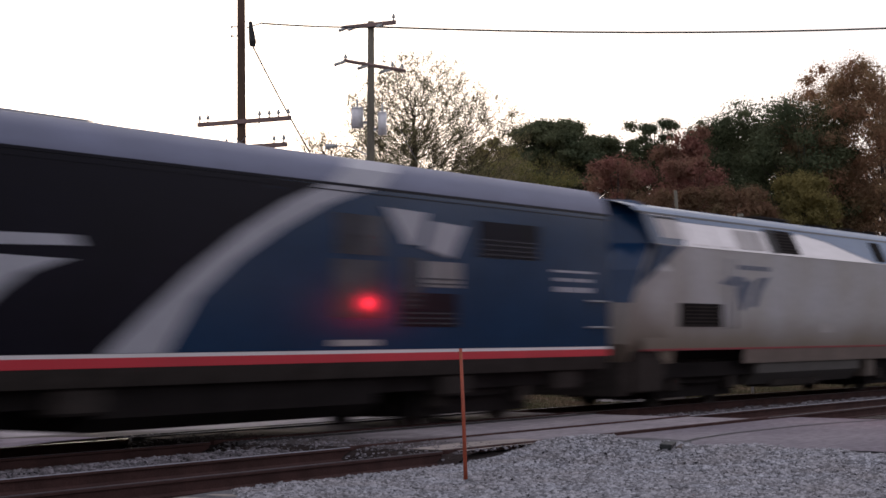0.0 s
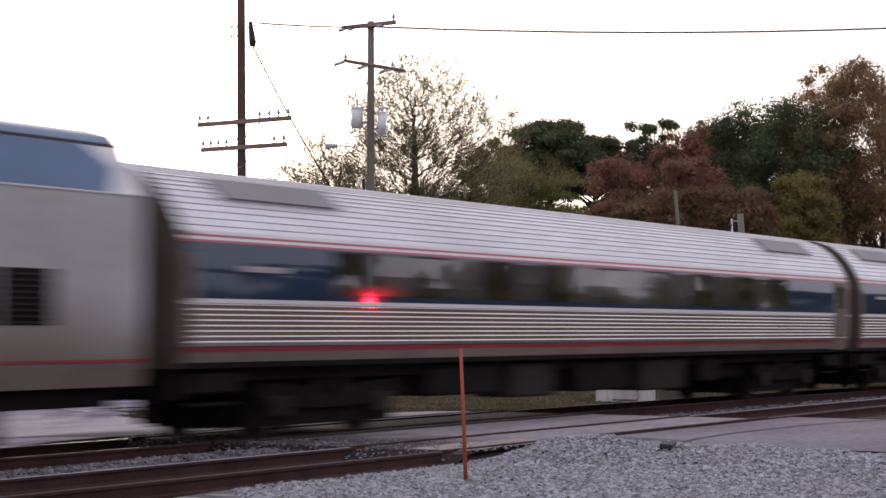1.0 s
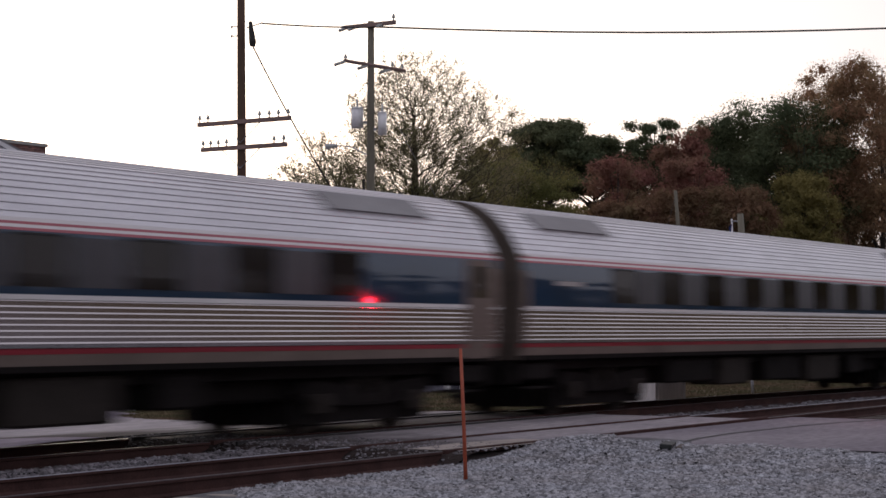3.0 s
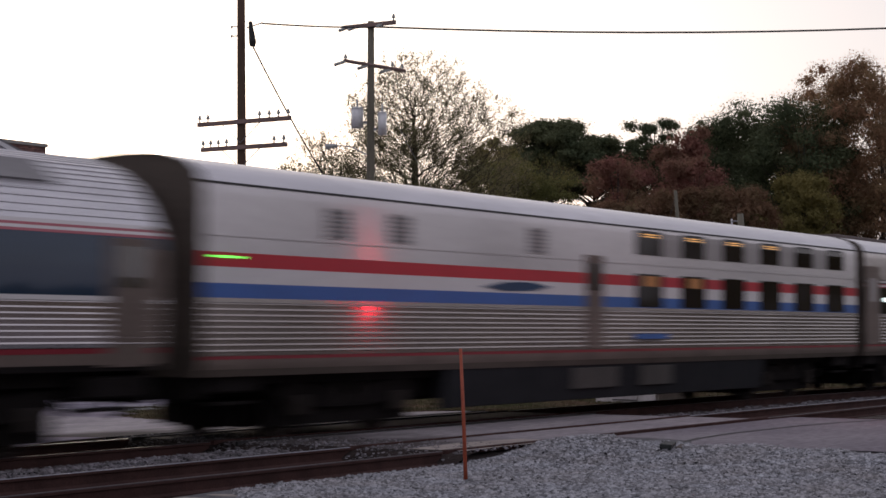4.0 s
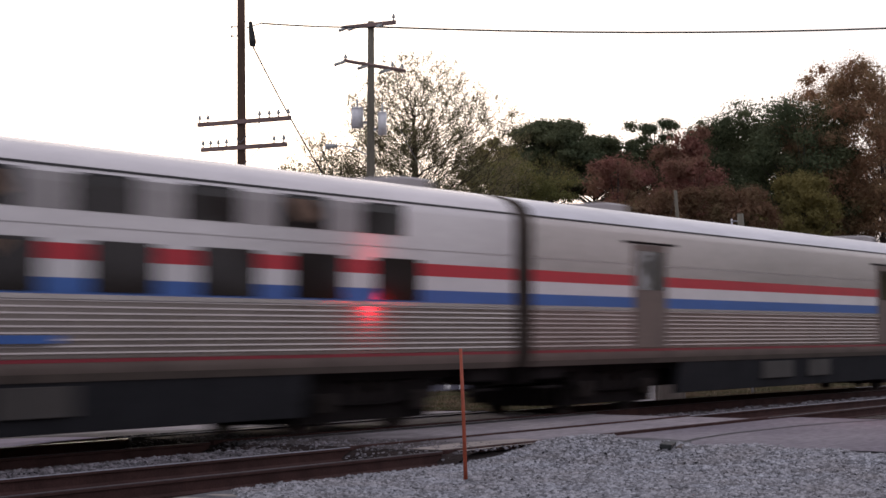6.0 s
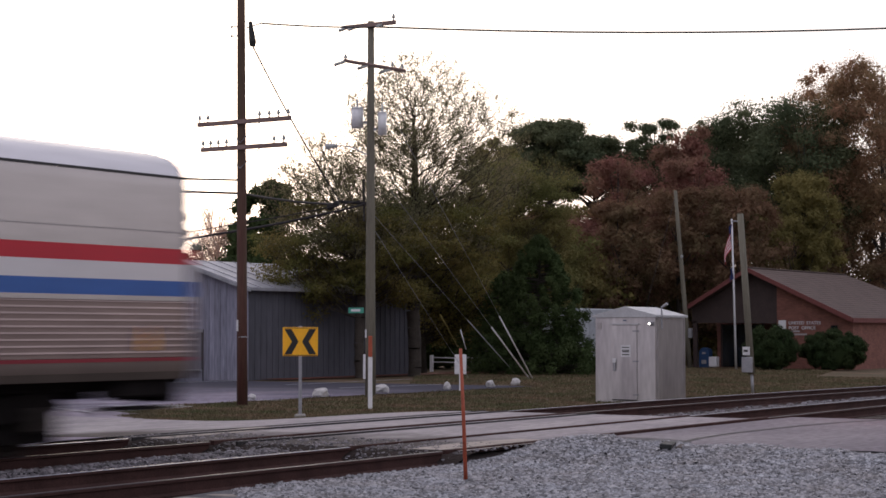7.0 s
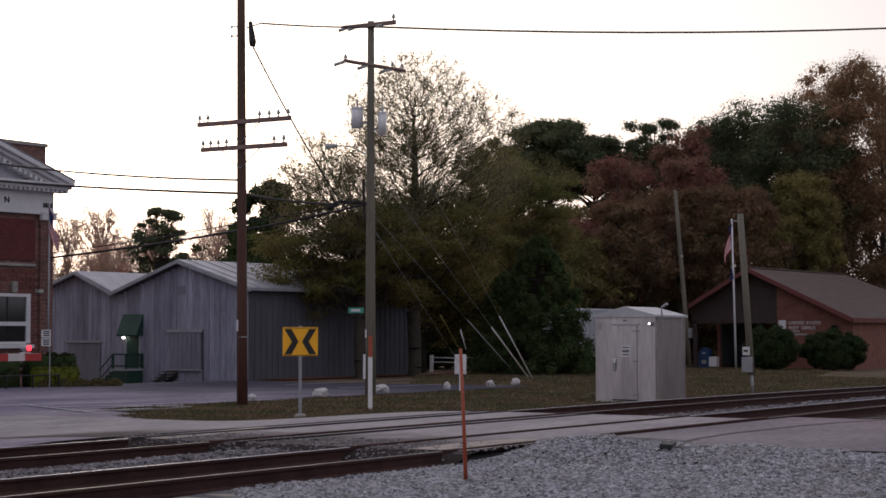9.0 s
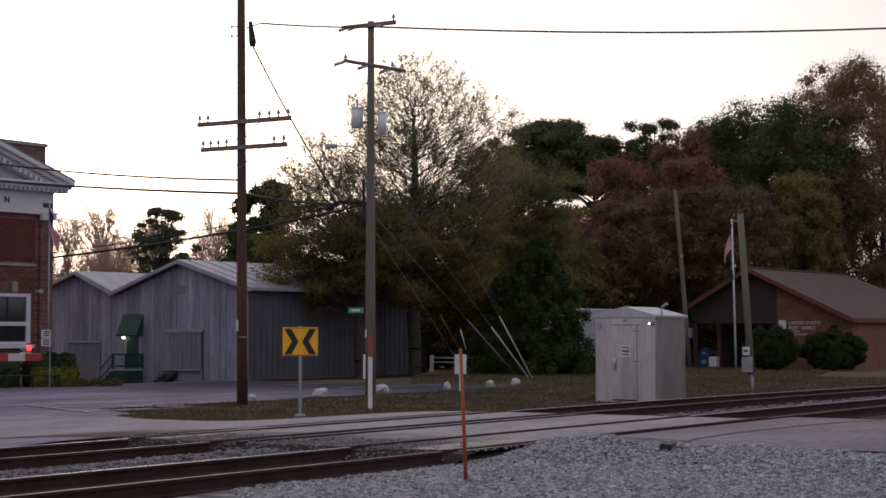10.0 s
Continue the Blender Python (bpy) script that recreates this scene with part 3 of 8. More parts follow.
# ---- the train: a locomotive pair, four fluted coaches, four high-sided cars ----
SPEED, COACH_FRONT, CAR_LEN = 34.546, 53.147, 26.01
SEC_TUBE = [(1.5, 1.05), (1.55, 1.4), (1.58, 1.9), (1.582, 2.3), (1.572, 2.72), (1.5, 2.92), (1.34, 3.2), (1.12, 3.46), (0.82, 3.68), (0.42, 3.82), (0.0, 3.86)]
SEC_HIGH = [(1.52, 0.93), (1.575, 1.1), (1.58, 3.4), (1.565, 3.54), (1.5, 3.69), (1.34, 3.81), (1.0, 3.91), (0.55, 3.98), (0.0, 4.0)]
SEC_LOCO_A = [(1.5, 0.85), (1.56, 1.08), (1.56, 3.58), (1.55, 3.76), (1.47, 4.0), (1.22, 4.18), (0.7, 4.27), (0.0, 4.3)]
SEC_LOCO_B = [(1.5, 0.85), (1.54, 1.16), (1.54, 3.27), (1.24, 3.9), (1.12, 4.03), (0.7, 4.15), (0.0, 4.19)]


def half_width(sec, z):
    for (wa, za), (wb, zb) in zip(sec, sec[1:]):
        if za <= z <= zb:
            return wa + (wb - wa) * (z - za) / (zb - za)
    return sec[0][0] if z < sec[0][1] else 0.0


def section(sec, z0, z1):
    pts = [(half_width(sec, z0), z0)] + [(w, z) for w, z in sec if z0 < z < z1] + [(half_width(sec, z1), z1)]
    return pts


def fluted(pts, count, depth):
    """The same curve with a row of raised ribs on it."""
    seg = [math.dist(a, b) for a, b in zip(pts, pts[1:])]
    total = sum(seg)

    def at(d):
        for (a, b), s in zip(zip(pts, pts[1:]), seg):
            if d <= s:
                t = d / s
                nx, nz = (b[1] - a[1]) / s, -(b[0] - a[0]) / s
                return a[0] + (b[0] - a[0]) * t, a[1] + (b[1] - a[1]) * t, nx, nz
            d -= s
        a, b, s = pts[-2], pts[-1], seg[-1]
        return b[0], b[1], (b[1] - a[1]) / s, -(b[0] - a[0]) / s
    out = []
    for k in range(count):
        for u, up in ((0.0, 0), (0.62, 0), (0.66, 1), (0.74, 1)):
            y, z, nx, nz = at(total * (k + u) / count)
            out.append((y + nx * depth * up, z + nz * depth * up))
    out.append((pts[-1][0], pts[-1][1]))
    return out


def band(name, sec, z0, z1, x0, x1, material, parent, label="", ribs=0, depth=0.014, proud=0.0, roof=False, far=True):
    """A strip of the body shell between two heights, on both sides (or right across the roof)."""
    pts = section(sec, z0, z1)
    if ribs:
        pts = fluted(pts, ribs, depth)
    pts = [(w + proud, z) for w, z in pts]
    lines = []
    if roof:
        lines.append([(-w, z) for w, z in pts] + [(w, z) for w, z in pts[-2::-1]])
    else:
        lines.append([(-w, z) for w, z in pts])
        if far:
            lines.append([(w, z) for w, z in pts][::-1])
    v, f = [], []
    for ln in lines:
        o = len(v)
        for y, z in ln:
            v += [(x0, y, z), (x1, y, z)]
        f += [(o + 2 * i, o + 2 * i + 2, o + 2 * i + 3, o + 2 * i + 1) for i in range(len(ln) - 1)]
    return mesh_of(name, v, f, material, parent, label, ribs == 0)


def plate(name, sec, x0, x1, z0, z1, material, parent, label="", proud=0.012, side=-1):
    """A panel lying on the side of the body, following its curve, with returned edges."""
    n = 4
    zs = [z0 + (z1 - z0) * i / n for i in range(n + 1)]
    v, f = [], []
    for z in zs:
        w = half_width(sec, z)
        for x, pr in ((x0, 0), (x0, proud), (x1, proud), (x1, 0)):
            v.append((x, side * (w + pr), z))
    for i in range(n):
        for k in range(3):
            f.append((i * 4 + k, i * 4 + k + 1, i * 4 + 5 + k, i * 4 + 4 + k))
    f += [(0, 3, 2, 1), (n * 4, n * 4 + 1, n * 4 + 2, n * 4 + 3)]
    return mesh_of(name, v, f, material, parent, label)


def shape_plate(name, sec, poly, material, parent, label="", proud=0.008):
    """A flat cut-out of any outline (x, z) laid on the near side of the body."""
    n = len(poly)
    v = [(x, -(half_width(sec, z) + proud), z) for x, z in poly] + [(x, -(half_width(sec, z) - 0.01), z) for x, z in poly]
    f = [tuple(range(n))] + [(i, n + i, n + (i + 1) % n, (i + 1) % n) for i in range(n)]
    return mesh_of(name, v, f, material, parent, label)


def end_wall(name, sec, x, thick, material, parent, label="", inset=0.02):
    pts = [(-(w - inset), z) for w, z in sec] + [((w - inset), z) for w, z in sec[-2::-1]]
    return prismed(name, pts, "x", x, x + thick, material, parent, label)


def wheelset(parent, x, z=0.46, r=0.455):
    for s in (-1, 1):
        bm = bmesh.new()
        prof = [(0.0, 0.0), (r - 0.14, 0.0), (r - 0.12, 0.035), (r - 0.06, 0.035), (r - 0.05, 0.0), (r, 0.0), (r, 0.09), (r + 0.028, 0.1), (r + 0.028, 0.13), (0.0, 0.13)]
        n = 24
        rings = []
        for rad, off in prof:
            rings.append([bm.verts.new((x + rad * math.cos(2 * math.pi * i / n), s * (0.79 - off), z + rad * math.sin(2 * math.pi * i / n))) for i in range(n)])
        for a, b in zip(rings, rings[1:]):
            for i in range(n):
                bm.faces.new((a[i], a[(i + 1) % n], b[(i + 1) % n], b[i]))
        bmesh.ops.remove_doubles(bm, verts=bm.verts, dist=1e-5)
        bmesh.ops.recalc_face_normals(bm, faces=bm.faces)
        part("wheel", bm, WHEEL, parent)
    tubed("axle", [(x, -0.7, z), (x, 0.7, z)], 0.08, UNDER, parent)


def bogie(car, xc, base, axles=2, frame_z=0.62):
    """A truck: side frames, journal boxes, springs and wheels."""
    half = base * (axles - 1) / 2
    bm = bmesh.new()
    box(bm, xc - half - 0.5, xc + half + 0.5, -0.99, 0.99, frame_z - 0.02, frame_z + 0.28)
    tr = part("bogie", bm, UNDER, car, "sooty cast steel truck")
    for s in (-1, 1):
        prismed("side_frame", [(xc - half - 0.55, frame_z + 0.02), (xc - half - 0.3, frame_z + 0.2), (xc - 0.5, frame_z + 0.12), (xc, frame_z - 0.05), (xc + 0.5, frame_z + 0.12), (xc + half + 0.3, frame_z + 0.2), (xc + half + 0.55, frame_z + 0.02), (xc + half + 0.3, frame_z - 0.12), (xc + 0.5, frame_z - 0.2), (xc - 0.5, frame_z - 0.2), (xc - half - 0.3, frame_z - 0.12)], "y", *sorted((s * 0.98, s * 1.18)), UNDER, tr)
        boxed("brake_beam", (xc - half - 0.5, xc + half + 0.5, *sorted((s * 0.84, s * 1.06)), 0.18, frame_z), UNDER, tr)
    boxed("brake_rigging", (xc - half - 0.75, xc + half + 0.75, -0.6, 0.6, 0.16, 0.5), UNDER, tr)
    for k in range(axles):
        xa = xc - half + k * base
        wheelset(tr, xa)
        for y0, y1 in ((-1.28, -1.1), (1.1, 1.28)):
            boxed("axle_box", (xa - 0.17, xa + 0.17, y0, y1, 0.31, 0.62), UNDER_GREY, tr, "", 0.03)
    for s in (-1, 1):
        for dx in (-0.28, 0.28):
            tubed("spring", [(xc + dx, s * 1.12, frame_z - 0.16), (xc + dx, s * 1.12, frame_z + 0.3)], 0.09, UNDER_GREY, tr)
    return tr


def ends(car, sec, length, top, material):
    """End walls, diaphragms, couplers and door recesses."""
    for x, out in ((0.12, -1), (length - 0.4, 1)):
        end_wall("end_wall", sec, x - 0.03 if out < 0 else x - 0.03, 0.06, material, car)
        xa, xb = (x - 0.26, x) if out < 0 else (x, x + 0.26)
        bm = bmesh.new()
        box(bm, xa, xb, -0.62, -0.48, 1.1, 3.25)
        box(bm, xa, xb, 0.48, 0.62, 1.1, 3.25)
        box(bm, xa, xb, -0.62, 0.62, 3.25, 3.4)
        part("diaphragm", bm, RUBBER, car)
        bm = bmesh.new()
        tube(bm, (xa - 0.1 if out < 0 else xb + 0.1, 0, 0.82), (x + 0.6 * -out, 0, 0.82), 0.09)
        box(bm, (xa - 0.16) if out < 0 else xb + 0.02, (xa - 0.02) if out < 0 else xb + 0.16, -0.16, 0.16, 0.68, 0.98, 0.03)
        part("coupler", bm, UNDER, car)
        for s in (-1, 1):
            x0 = x + 0.25 if out < 0 else x - 1.35
            st = boxed("end_step", (x0, x0 + 1.1, *sorted((s * 1.05, s * 1.44)), 0.7, 0.98), UNDER, car, "sooty end steps", 0.03)
            boxed("tread", (x0 + 0.1, x0 + 1.0, *sorted((s * 1.1, s * 1.4)), 0.54, 0.58), UNDER, st)
            boxed("end_sill", tuple(sorted((x, x + 0.22 * -out))) + (*sorted((s * 0.25, s * 1.35)), 0.62, 1.08), UNDER, car, "sooty end sill", 0.02)
            tubed("air_hose", [(x + 0.1 * out, s * 0.4, 0.8), (x + 0.25 * out, s * 0.4, 0.45), (x + 0.4 * out, s * 0.35, 0.4)], 0.03, RUBBER, car)


def coach(smoked):
    """A tube-bodied coach in fluted stainless steel with a blue window band, with or without smoked panels between its windows."""
    L = CAR_LEN - 0.75
    car = thing("passenger_coach", "fluted stainless steel coach with blue window band and red stripes", "train car", "passenger train")
    s = SEC_TUBE
    xa, xb = 0.1, L
    band("sill", s, 1.13, 1.27, xa, xb, SILVER_DIRTY, car, "dusty steel side sill")
    band("sill_edge", s, 1.05, 1.13, xa, xb, UNDER, car, "sooty lower edge")
    band("sill_stripe", s, 1.27, 1.335, xa, xb, SILL_RED, car, "thin red stripe", proud=0.004)
    band("lower_fluting", s, 1.345, 1.925, xa, xb, STAINLESS, car, "ribbed stainless steel lower side", ribs=8, depth=0.014)
    band("waist_stripe", s, 1.925, 1.985, xa, xb, CAR_WHITE, car, "white stripe", proud=0.01)
    band("window_band", s, 1.985, 2.74, xa, xb, BAND_BLUE, car, "slate blue window band")
    band("stripe", s, 2.74, 2.775, xa, xb, PIN_RED, car, "thin red stripe", proud=0.004)
    band("stripe", s, 2.775, 2.815, xa, xb, CAR_WHITE, car, "thin white stripe", proud=0.004)
    band("stripe", s, 2.815, 2.85, xa, xb, PIN_RED, car, "thin red stripe", proud=0.004)
    band("stripe", s, 2.85, 2.9, xa, xb, CAR_WHITE, car, "thin white stripe", proud=0.004)
    band("roof", s, 2.9, 3.86, xa, xb, STAINLESS_ROOF, car, "ribbed stainless steel roof", ribs=16, depth=0.014, roof=True)
    ends(car, s, CAR_LEN - 0.3, 3.4, DUSTY)
    # vestibule doors with their dull steel recess
    for x0, x1 in ((L - 1.02, L - 0.2),):
        for side in (-1, 1):
            d = plate("door", s, x0, x1, 1.1, 2.72, SILVER_DIRTY, car, "dusty steel end door", 0.016, side)
            plate("door_window", s, x0 + 0.25 * (x1 - x0), x1 - 0.25 * (x1 - x0), 2.1, 2.62, CAR_GLASS, d, "", 0.024, side)
    for x0, x1 in ((0.12, 0.3), (L - 0.19, L - 0.02)):
        for side in (-1, 1):
            plate("corner_panel", s, x0, x1, 1.36, 2.88, SILVER_DIRTY, car, "", 0.014, side)
    for side in (-1, 1):
        plate("name_panel", s, 1.3, 2.3, 2.36, 2.44, PANE_GREY, car, "faint grey lettering panel", 0.008, side)
        for k in range(9):
            x0 = 3.55 + 2.095 * k
            w = plate("window", s, x0 - 0.05, x0 + 0.95, 2.08, 2.69, CAR_GLASS if smoked else HIGH_GLASS, car, "dark tinted window", 0.01, side)
            plate("window_gasket", s, x0 - 0.09, x0 + 0.99, 2.69, 2.72, RUBBER, w, "", 0.02, side)
            if k < 8:
                plate("window_panel", s, x0 + 0.99, x0 + 2.0, 2.08, 2.69, PANE_MID if smoked else PANE_DULL, car, "smoked panel between the windows", 0.006, side)
    # roof gear and underfloor
    for x0, x1 in ((1.3, 4.1), (L - 4.4, L - 1.6)):
        bm = bmesh.new()
        prism(bm, [(-1.18, 3.36), (-0.86, 3.63), (-0.9, 3.68), (-1.24, 3.4)], "x", x0, x1)
        part("roof_hatch", bm, HATCH, car, "dull grey roof hatch")
    boxed("underframe", (0.6, L - 0.5, -1.2, 1.2, 0.86, 1.06), UNDER, car)
    for x0, x1, d in ((6.4, 8.7, 0.5), (9.1, 10.6, 0.4), (11.5, 13.6, 0.44), (14.2, 16.2, 0.38), (16.9, 17.9, 0.5)):
        boxed("equipment_box", (x0, x1, -1.35, -0.5, d, 0.98), UNDER_GREY if x0 in (9.1, 14.2) else UNDER, car, "", 0.04)
        boxed("equipment_box", (x0 + 0.3, x1 + 0.3, 0.5, 1.35, d, 0.98), UNDER, car, "", 0.04)
    boxed("pipe_duct", (5.7, 20.2, -0.95, 0.95, 0.52, 0.88), UNDER, car, "sooty underfloor duct", 0.05)
    bogie(car, 3.95, 2.6)
    bogie(car, 22.0, 2.6)
    return car


def high_car(kind):
    """A high flat-sided car: fluted below, smooth above; striped or with a dark window band."""
    L = CAR_LEN - 0.6
    s = SEC_HIGH
    words = {"dorm": "white and silver baggage dormitory car with red and blue stripes", "diner": "silver dining car with dark window band and lit windows",
             "sleeper": "white sleeping car with red and blue stripes and two window rows", "baggage": "silver baggage car with red and blue stripes"}[kind]
    car = thing("passenger_car", words, "train car", "passenger train")
    xa, xb = 0.05, L
    up = SILVER if kind in ("diner", "baggage") else CAR_SILK
    band("sill", s, 1.03, 1.165, xa, xb, SILVER_DIRTY, car, "dusty steel side sill")
    band("sill_edge", s, 0.93, 1.03, xa, xb, DUSTY, car, "brown dusted lower edge")
    band("sill_stripe", s, 1.165, 1.21, xa, xb, SILL_RED, car, "thin red stripe", proud=0.004)
    band("lower_fluting", s, 1.215, 1.94, xa, xb, STAINLESS_BROWN if kind == "baggage" else STAINLESS_DULL, car, "ribbed stainless steel lower side", ribs=9, depth=0.014)
    band("waist_rail", s, 1.94, 2.0, xa, xb, SILVER, car, proud=0.012)
    if kind == "diner":
        band("window_band", s, 2.0, 2.67, xa, xb, BAND_DARK, car, "black glazed window band")
        z = 2.67
        for h, m in ((0.03, PIN_RED), (0.035, CAR_WHITE), (0.03, PIN_RED), (0.03, RUBBER), (0.05, CAR_WHITE), (0.02, RUBBER)):
            band("stripe", s, z, z + h, xa, xb, m, car, proud=0.004)
            z += h
        band("upper_side", s, z, 3.545, xa, xb, up, car, "brushed silver upper side")
    else:
        band("blue_stripe", s, 2.0, 2.2, xa, xb, CAR_BLUE, car, "bright blue stripe")
        band("white_stripe", s, 2.2, 2.42, xa, xb, CAR_WHITE, car, "white stripe")
        band("red_stripe", s, 2.42, 2.62, xa, xb, CAR_RED, car, "red stripe")
        band("upper_side", s, 2.62, 3.545, xa, xb, up, car, "smooth upper side")
        band("panel_seam", s, 2.83, 2.842, xa, xb, PANE_GREY, car, proud=0.006)
    band("drip_rail", s, 3.545, 3.575, xa, xb, RUBBER, car, proud=0.014)
    band("roof", s, 3.575, 4.0, xa, xb, STAINLESS_ROOF if kind != "sleeper" else CAR_SILK, car, "smooth pale roof", roof=True)
    ends(car, s, CAR_LEN - 0.15, 3.6, DUSTY)
    for side in (-1, 1):
        if kind in ("dorm", "sleeper"):
            first = 13.25 if kind == "dorm" else 10.75
            for k in range(6):
                x0 = first + 2.06 * k
                w = plate("window", s, x0 - 0.22, x0 + 0.92, 3.03, 3.47, HIGH_GLASS, car, "small dark upper window", 0.012, side)
                plate("window_gasket", s, x0 - 0.14, x0 + 0.94, 3.47, 3.5, RUBBER, w, "", 0.016, side)
                if k < 5:
                    plate("window_panel", s, x0 + 0.94, x0 + 1.92, 3.03, 3.47, PANE_GREY, car, "grey panel between the windows", 0.008, side)
                if kind == "sleeper" and k in (1, 4):
                    shape_plate("curtain", s, [(x0 - 0.05, 3.44), (x0 + 0.6, 3.44), (x0 + 0.75, 3.2), (x0 + 0.3, 3.1)], CURTAIN, w, "tan curtain behind the glass", 0.016)
                if kind == "dorm":
                    o = plate("window", s, x0 - 0.22, x0 + 0.96, 2.02, 2.66, HIGH_GLASS, car, "dark lower window", 0.014, side)
                    if k in (0, 1, 2, 3):
                        for zl in (3.38, 3.425):
                            plate("reading_lamp", s, x0 + 0.05, x0 + 0.75, zl, zl + 0.014, GLOW_AMBER, w, "lit amber reading lamp", 0.02, side)
                    if k in (0, 1):
                        plate("blind", s, x0 + 0.1, x0 + 0.75, 2.42, 2.62, BLIND_AMBER, o, "window blind with the cabin's warm light as its own glow", 0.018, side)
            if kind == "sleeper":
                for x0 in (4.3, 6.32, 8.34, 10.8, 13.2, 15.3, 17.4, 19.45, 21.55):
                    o = plate("window", s, x0 - 0.34, x0 + 0.88, 2.03, 2.67, HIGH_GLASS, car, "dark lower window", 0.014, side)
                    if x0 == 13.2:
                        shape_plate("curtain", s, [(x0 - 0.05, 2.62), (x0 + 0.4, 2.62), (x0 + 0.1, 2.4)], CURTAIN, o, "tan curtain behind the glass", 0.018)
                    if x0 == 10.8:
                        plate("reading_lamp", s, x0, x0 + 0.6, 2.52, 2.55, GLOW_AMBER, o, "lit amber reading lamp", 0.02, side)
            if kind == "dorm":
                for x0 in (2.85, 4.5, 8.85):
                    w = plate("vent", s, x0, x0 + 0.6, 2.9, 3.35, PANE_GREY, car, "grey louvred vent", 0.012, side)
                    for q in range(6):
                        plate("slat", s, x0 + 0.03, x0 + 0.57, 2.93 + q * 0.07, 2.96 + q * 0.07, HATCH, w, "", 0.022, side)
                d = plate("door", s, 10.95, 11.65, 1.24, 2.95, SILVER_DIRTY, car, "dull steel side door", 0.016, side)
                plate("door_window", s, 11.1, 11.5, 2.3, 2.8, HIGH_GLASS, d, "", 0.02, side)
            if kind == "dorm":
                shape_plate("emblem", s, [(7.3, 2.29), (8.0, 2.38), (8.9, 2.4), (9.6, 2.33), (9.0, 2.25), (8.0, 2.23)], LOCO_SKY, car, "slate wing of the emblem", 0.012)
            plate("name_panel", s, 13.0, 14.4, 1.4, 1.5, CAR_BLUE, car, "blue name plate", 0.03, side)
        if kind == "diner":
            for k in range(7):
                x0 = 11.0 + 2.07 * k
                if x0 > 24.5:
                    continue
                w = plate("window", s, x0 - 0.08, x0 + 0.88, 3.02, 3.46, HIGH_GLASS, car, "small dark upper window", 0.012, side)
                plate("window_panel", s, x0 + 0.9, x0 + 1.9, 3.02, 3.46, PANE_GREY, car, "grey panel between the windows", 0.008, side)
            for k in range(10):
                x0 = 3.9 + 2.07 * k
                plate("window", s, x0, x0 + 0.9, 2.06, 2.63, HIGH_GLASS, car, "dark lower window", 0.01, side)
            for x0, x1 in ((15.8, 16.3),):
                plate("ceiling_lamp", s, x0, x1, 2.5, 2.54, GLOW_YELLOW, car, "lit yellow lamp behind the glass", 0.018, side)
            for k in range(4):
                plate("sign_glyph", s, 1.5 + k * 0.2, 1.62 + k * 0.2, 2.31, 2.41, GLOW_WHITE, car, "lit white diode sign", 0.02, side)
        if kind in ("dorm", "sleeper"):
            plate("destination_sign", s, *((1.55, 2.2) if kind == "sleeper" else (0.3, 0.8)), 2.545, 2.57, GLOW_GREEN, car, "lit green diode sign", 0.02, side)
        if kind in ("diner", "sleeper"):
            d = plate("door", s, 0.1, 1.15, 1.22, 3.2, SILVER_DIRTY, car, "dull steel vestibule door", 0.016, side)
            plate("door_window", s, 0.4, 0.85, 2.3, 2.9, PANE_GREY, d, "", 0.02, side)
        if kind == "baggage":
            for x0 in (4.0, 18.05):
                d = plate("baggage_door", s, x0, x0 + 1.45, 1.24, 3.22, SILVER_DIRTY, car, "wide dull steel sliding door", 0.02, side)
                plate("door_window", s, x0 + 0.15, x0 + 1.3, 2.35, 3.1, PANE_MID, d, "", 0.026, side)
                plate("door_rail", s, x0 - 0.4, x0 + 1.9, 3.24, 3.28, UNDER, car, "", 0.03, side)
            shape_plate("marker_arrow", s, [(24.5, 1.3), (24.62, 1.3), (24.66, 1.4), (24.56, 1.62), (24.5, 1.4)], SIGN_YELLOW, car, "yellow warning mark", 0.02)
    # roof boxes, skirt and underfloor
    if kind == "diner":
        boxed("roof_housing", (0.7, L - 0.7, -0.6, 0.6, 3.94, 4.06), ROOF_DULL, car, "long low brown roof housing", 0.02)
    for x0 in {"sleeper": (23.4,), "baggage": (4.8, 19.9)}.get(kind, ()):
        boxed("roof_vent", (x0, x0 + 0.9, -0.6, 0.6, 3.93, 4.12), PANE_GREY, car, "low grey roof vent", 0.04)
    boxed("underframe", (0.6, L - 0.5, -1.2, 1.2, 0.8, 0.96), UNDER, car)
    if kind in ("dorm", "sleeper", "baggage"):
        bm = bmesh.new()
        prism(bm, [(-1.5, 0.93), (-1.42, 0.31), (-1.3, 0.29), (-1.3, 0.93)], "x", 6.3, 19.6)
        prism(bm, [(1.5, 0.93), (1.42, 0.31), (1.3, 0.29), (1.3, 0.93)], "x", 6.3, 19.6)
        sk = part("skirt", bm, SKIRT, car, "dark grey underfloor skirt")
        for x0, x1 in ((10.6, 12.4), (13.4, 14.8)):
            boxed("hatch", (x0, x1, -1.51, -1.42, 0.5, 0.88), SILVER_TANK, sk, "dull steel hatch", 0.01)
    else:
        for x0, x1, d in ((5.7, 7.3, 0.3), (7.4, 8.9, 0.5), (9.2, 11.4, 0.42), (12.2, 14.4, 0.5), (15.1, 17.2, 0.42)):
            boxed("equipment_box", (x0, x1, -1.42, -0.5, d, 0.95), UNDER_GREY, car, "", 0.04)
    boxed("pipe_duct", (5.8, 19.9, -0.95, 0.95, 0.46, 0.82), UNDER, car, "sooty underfloor duct", 0.05)
    bogie(car, 4.0, 2.6)
    bogie(car, 21.7, 2.6)
    return car


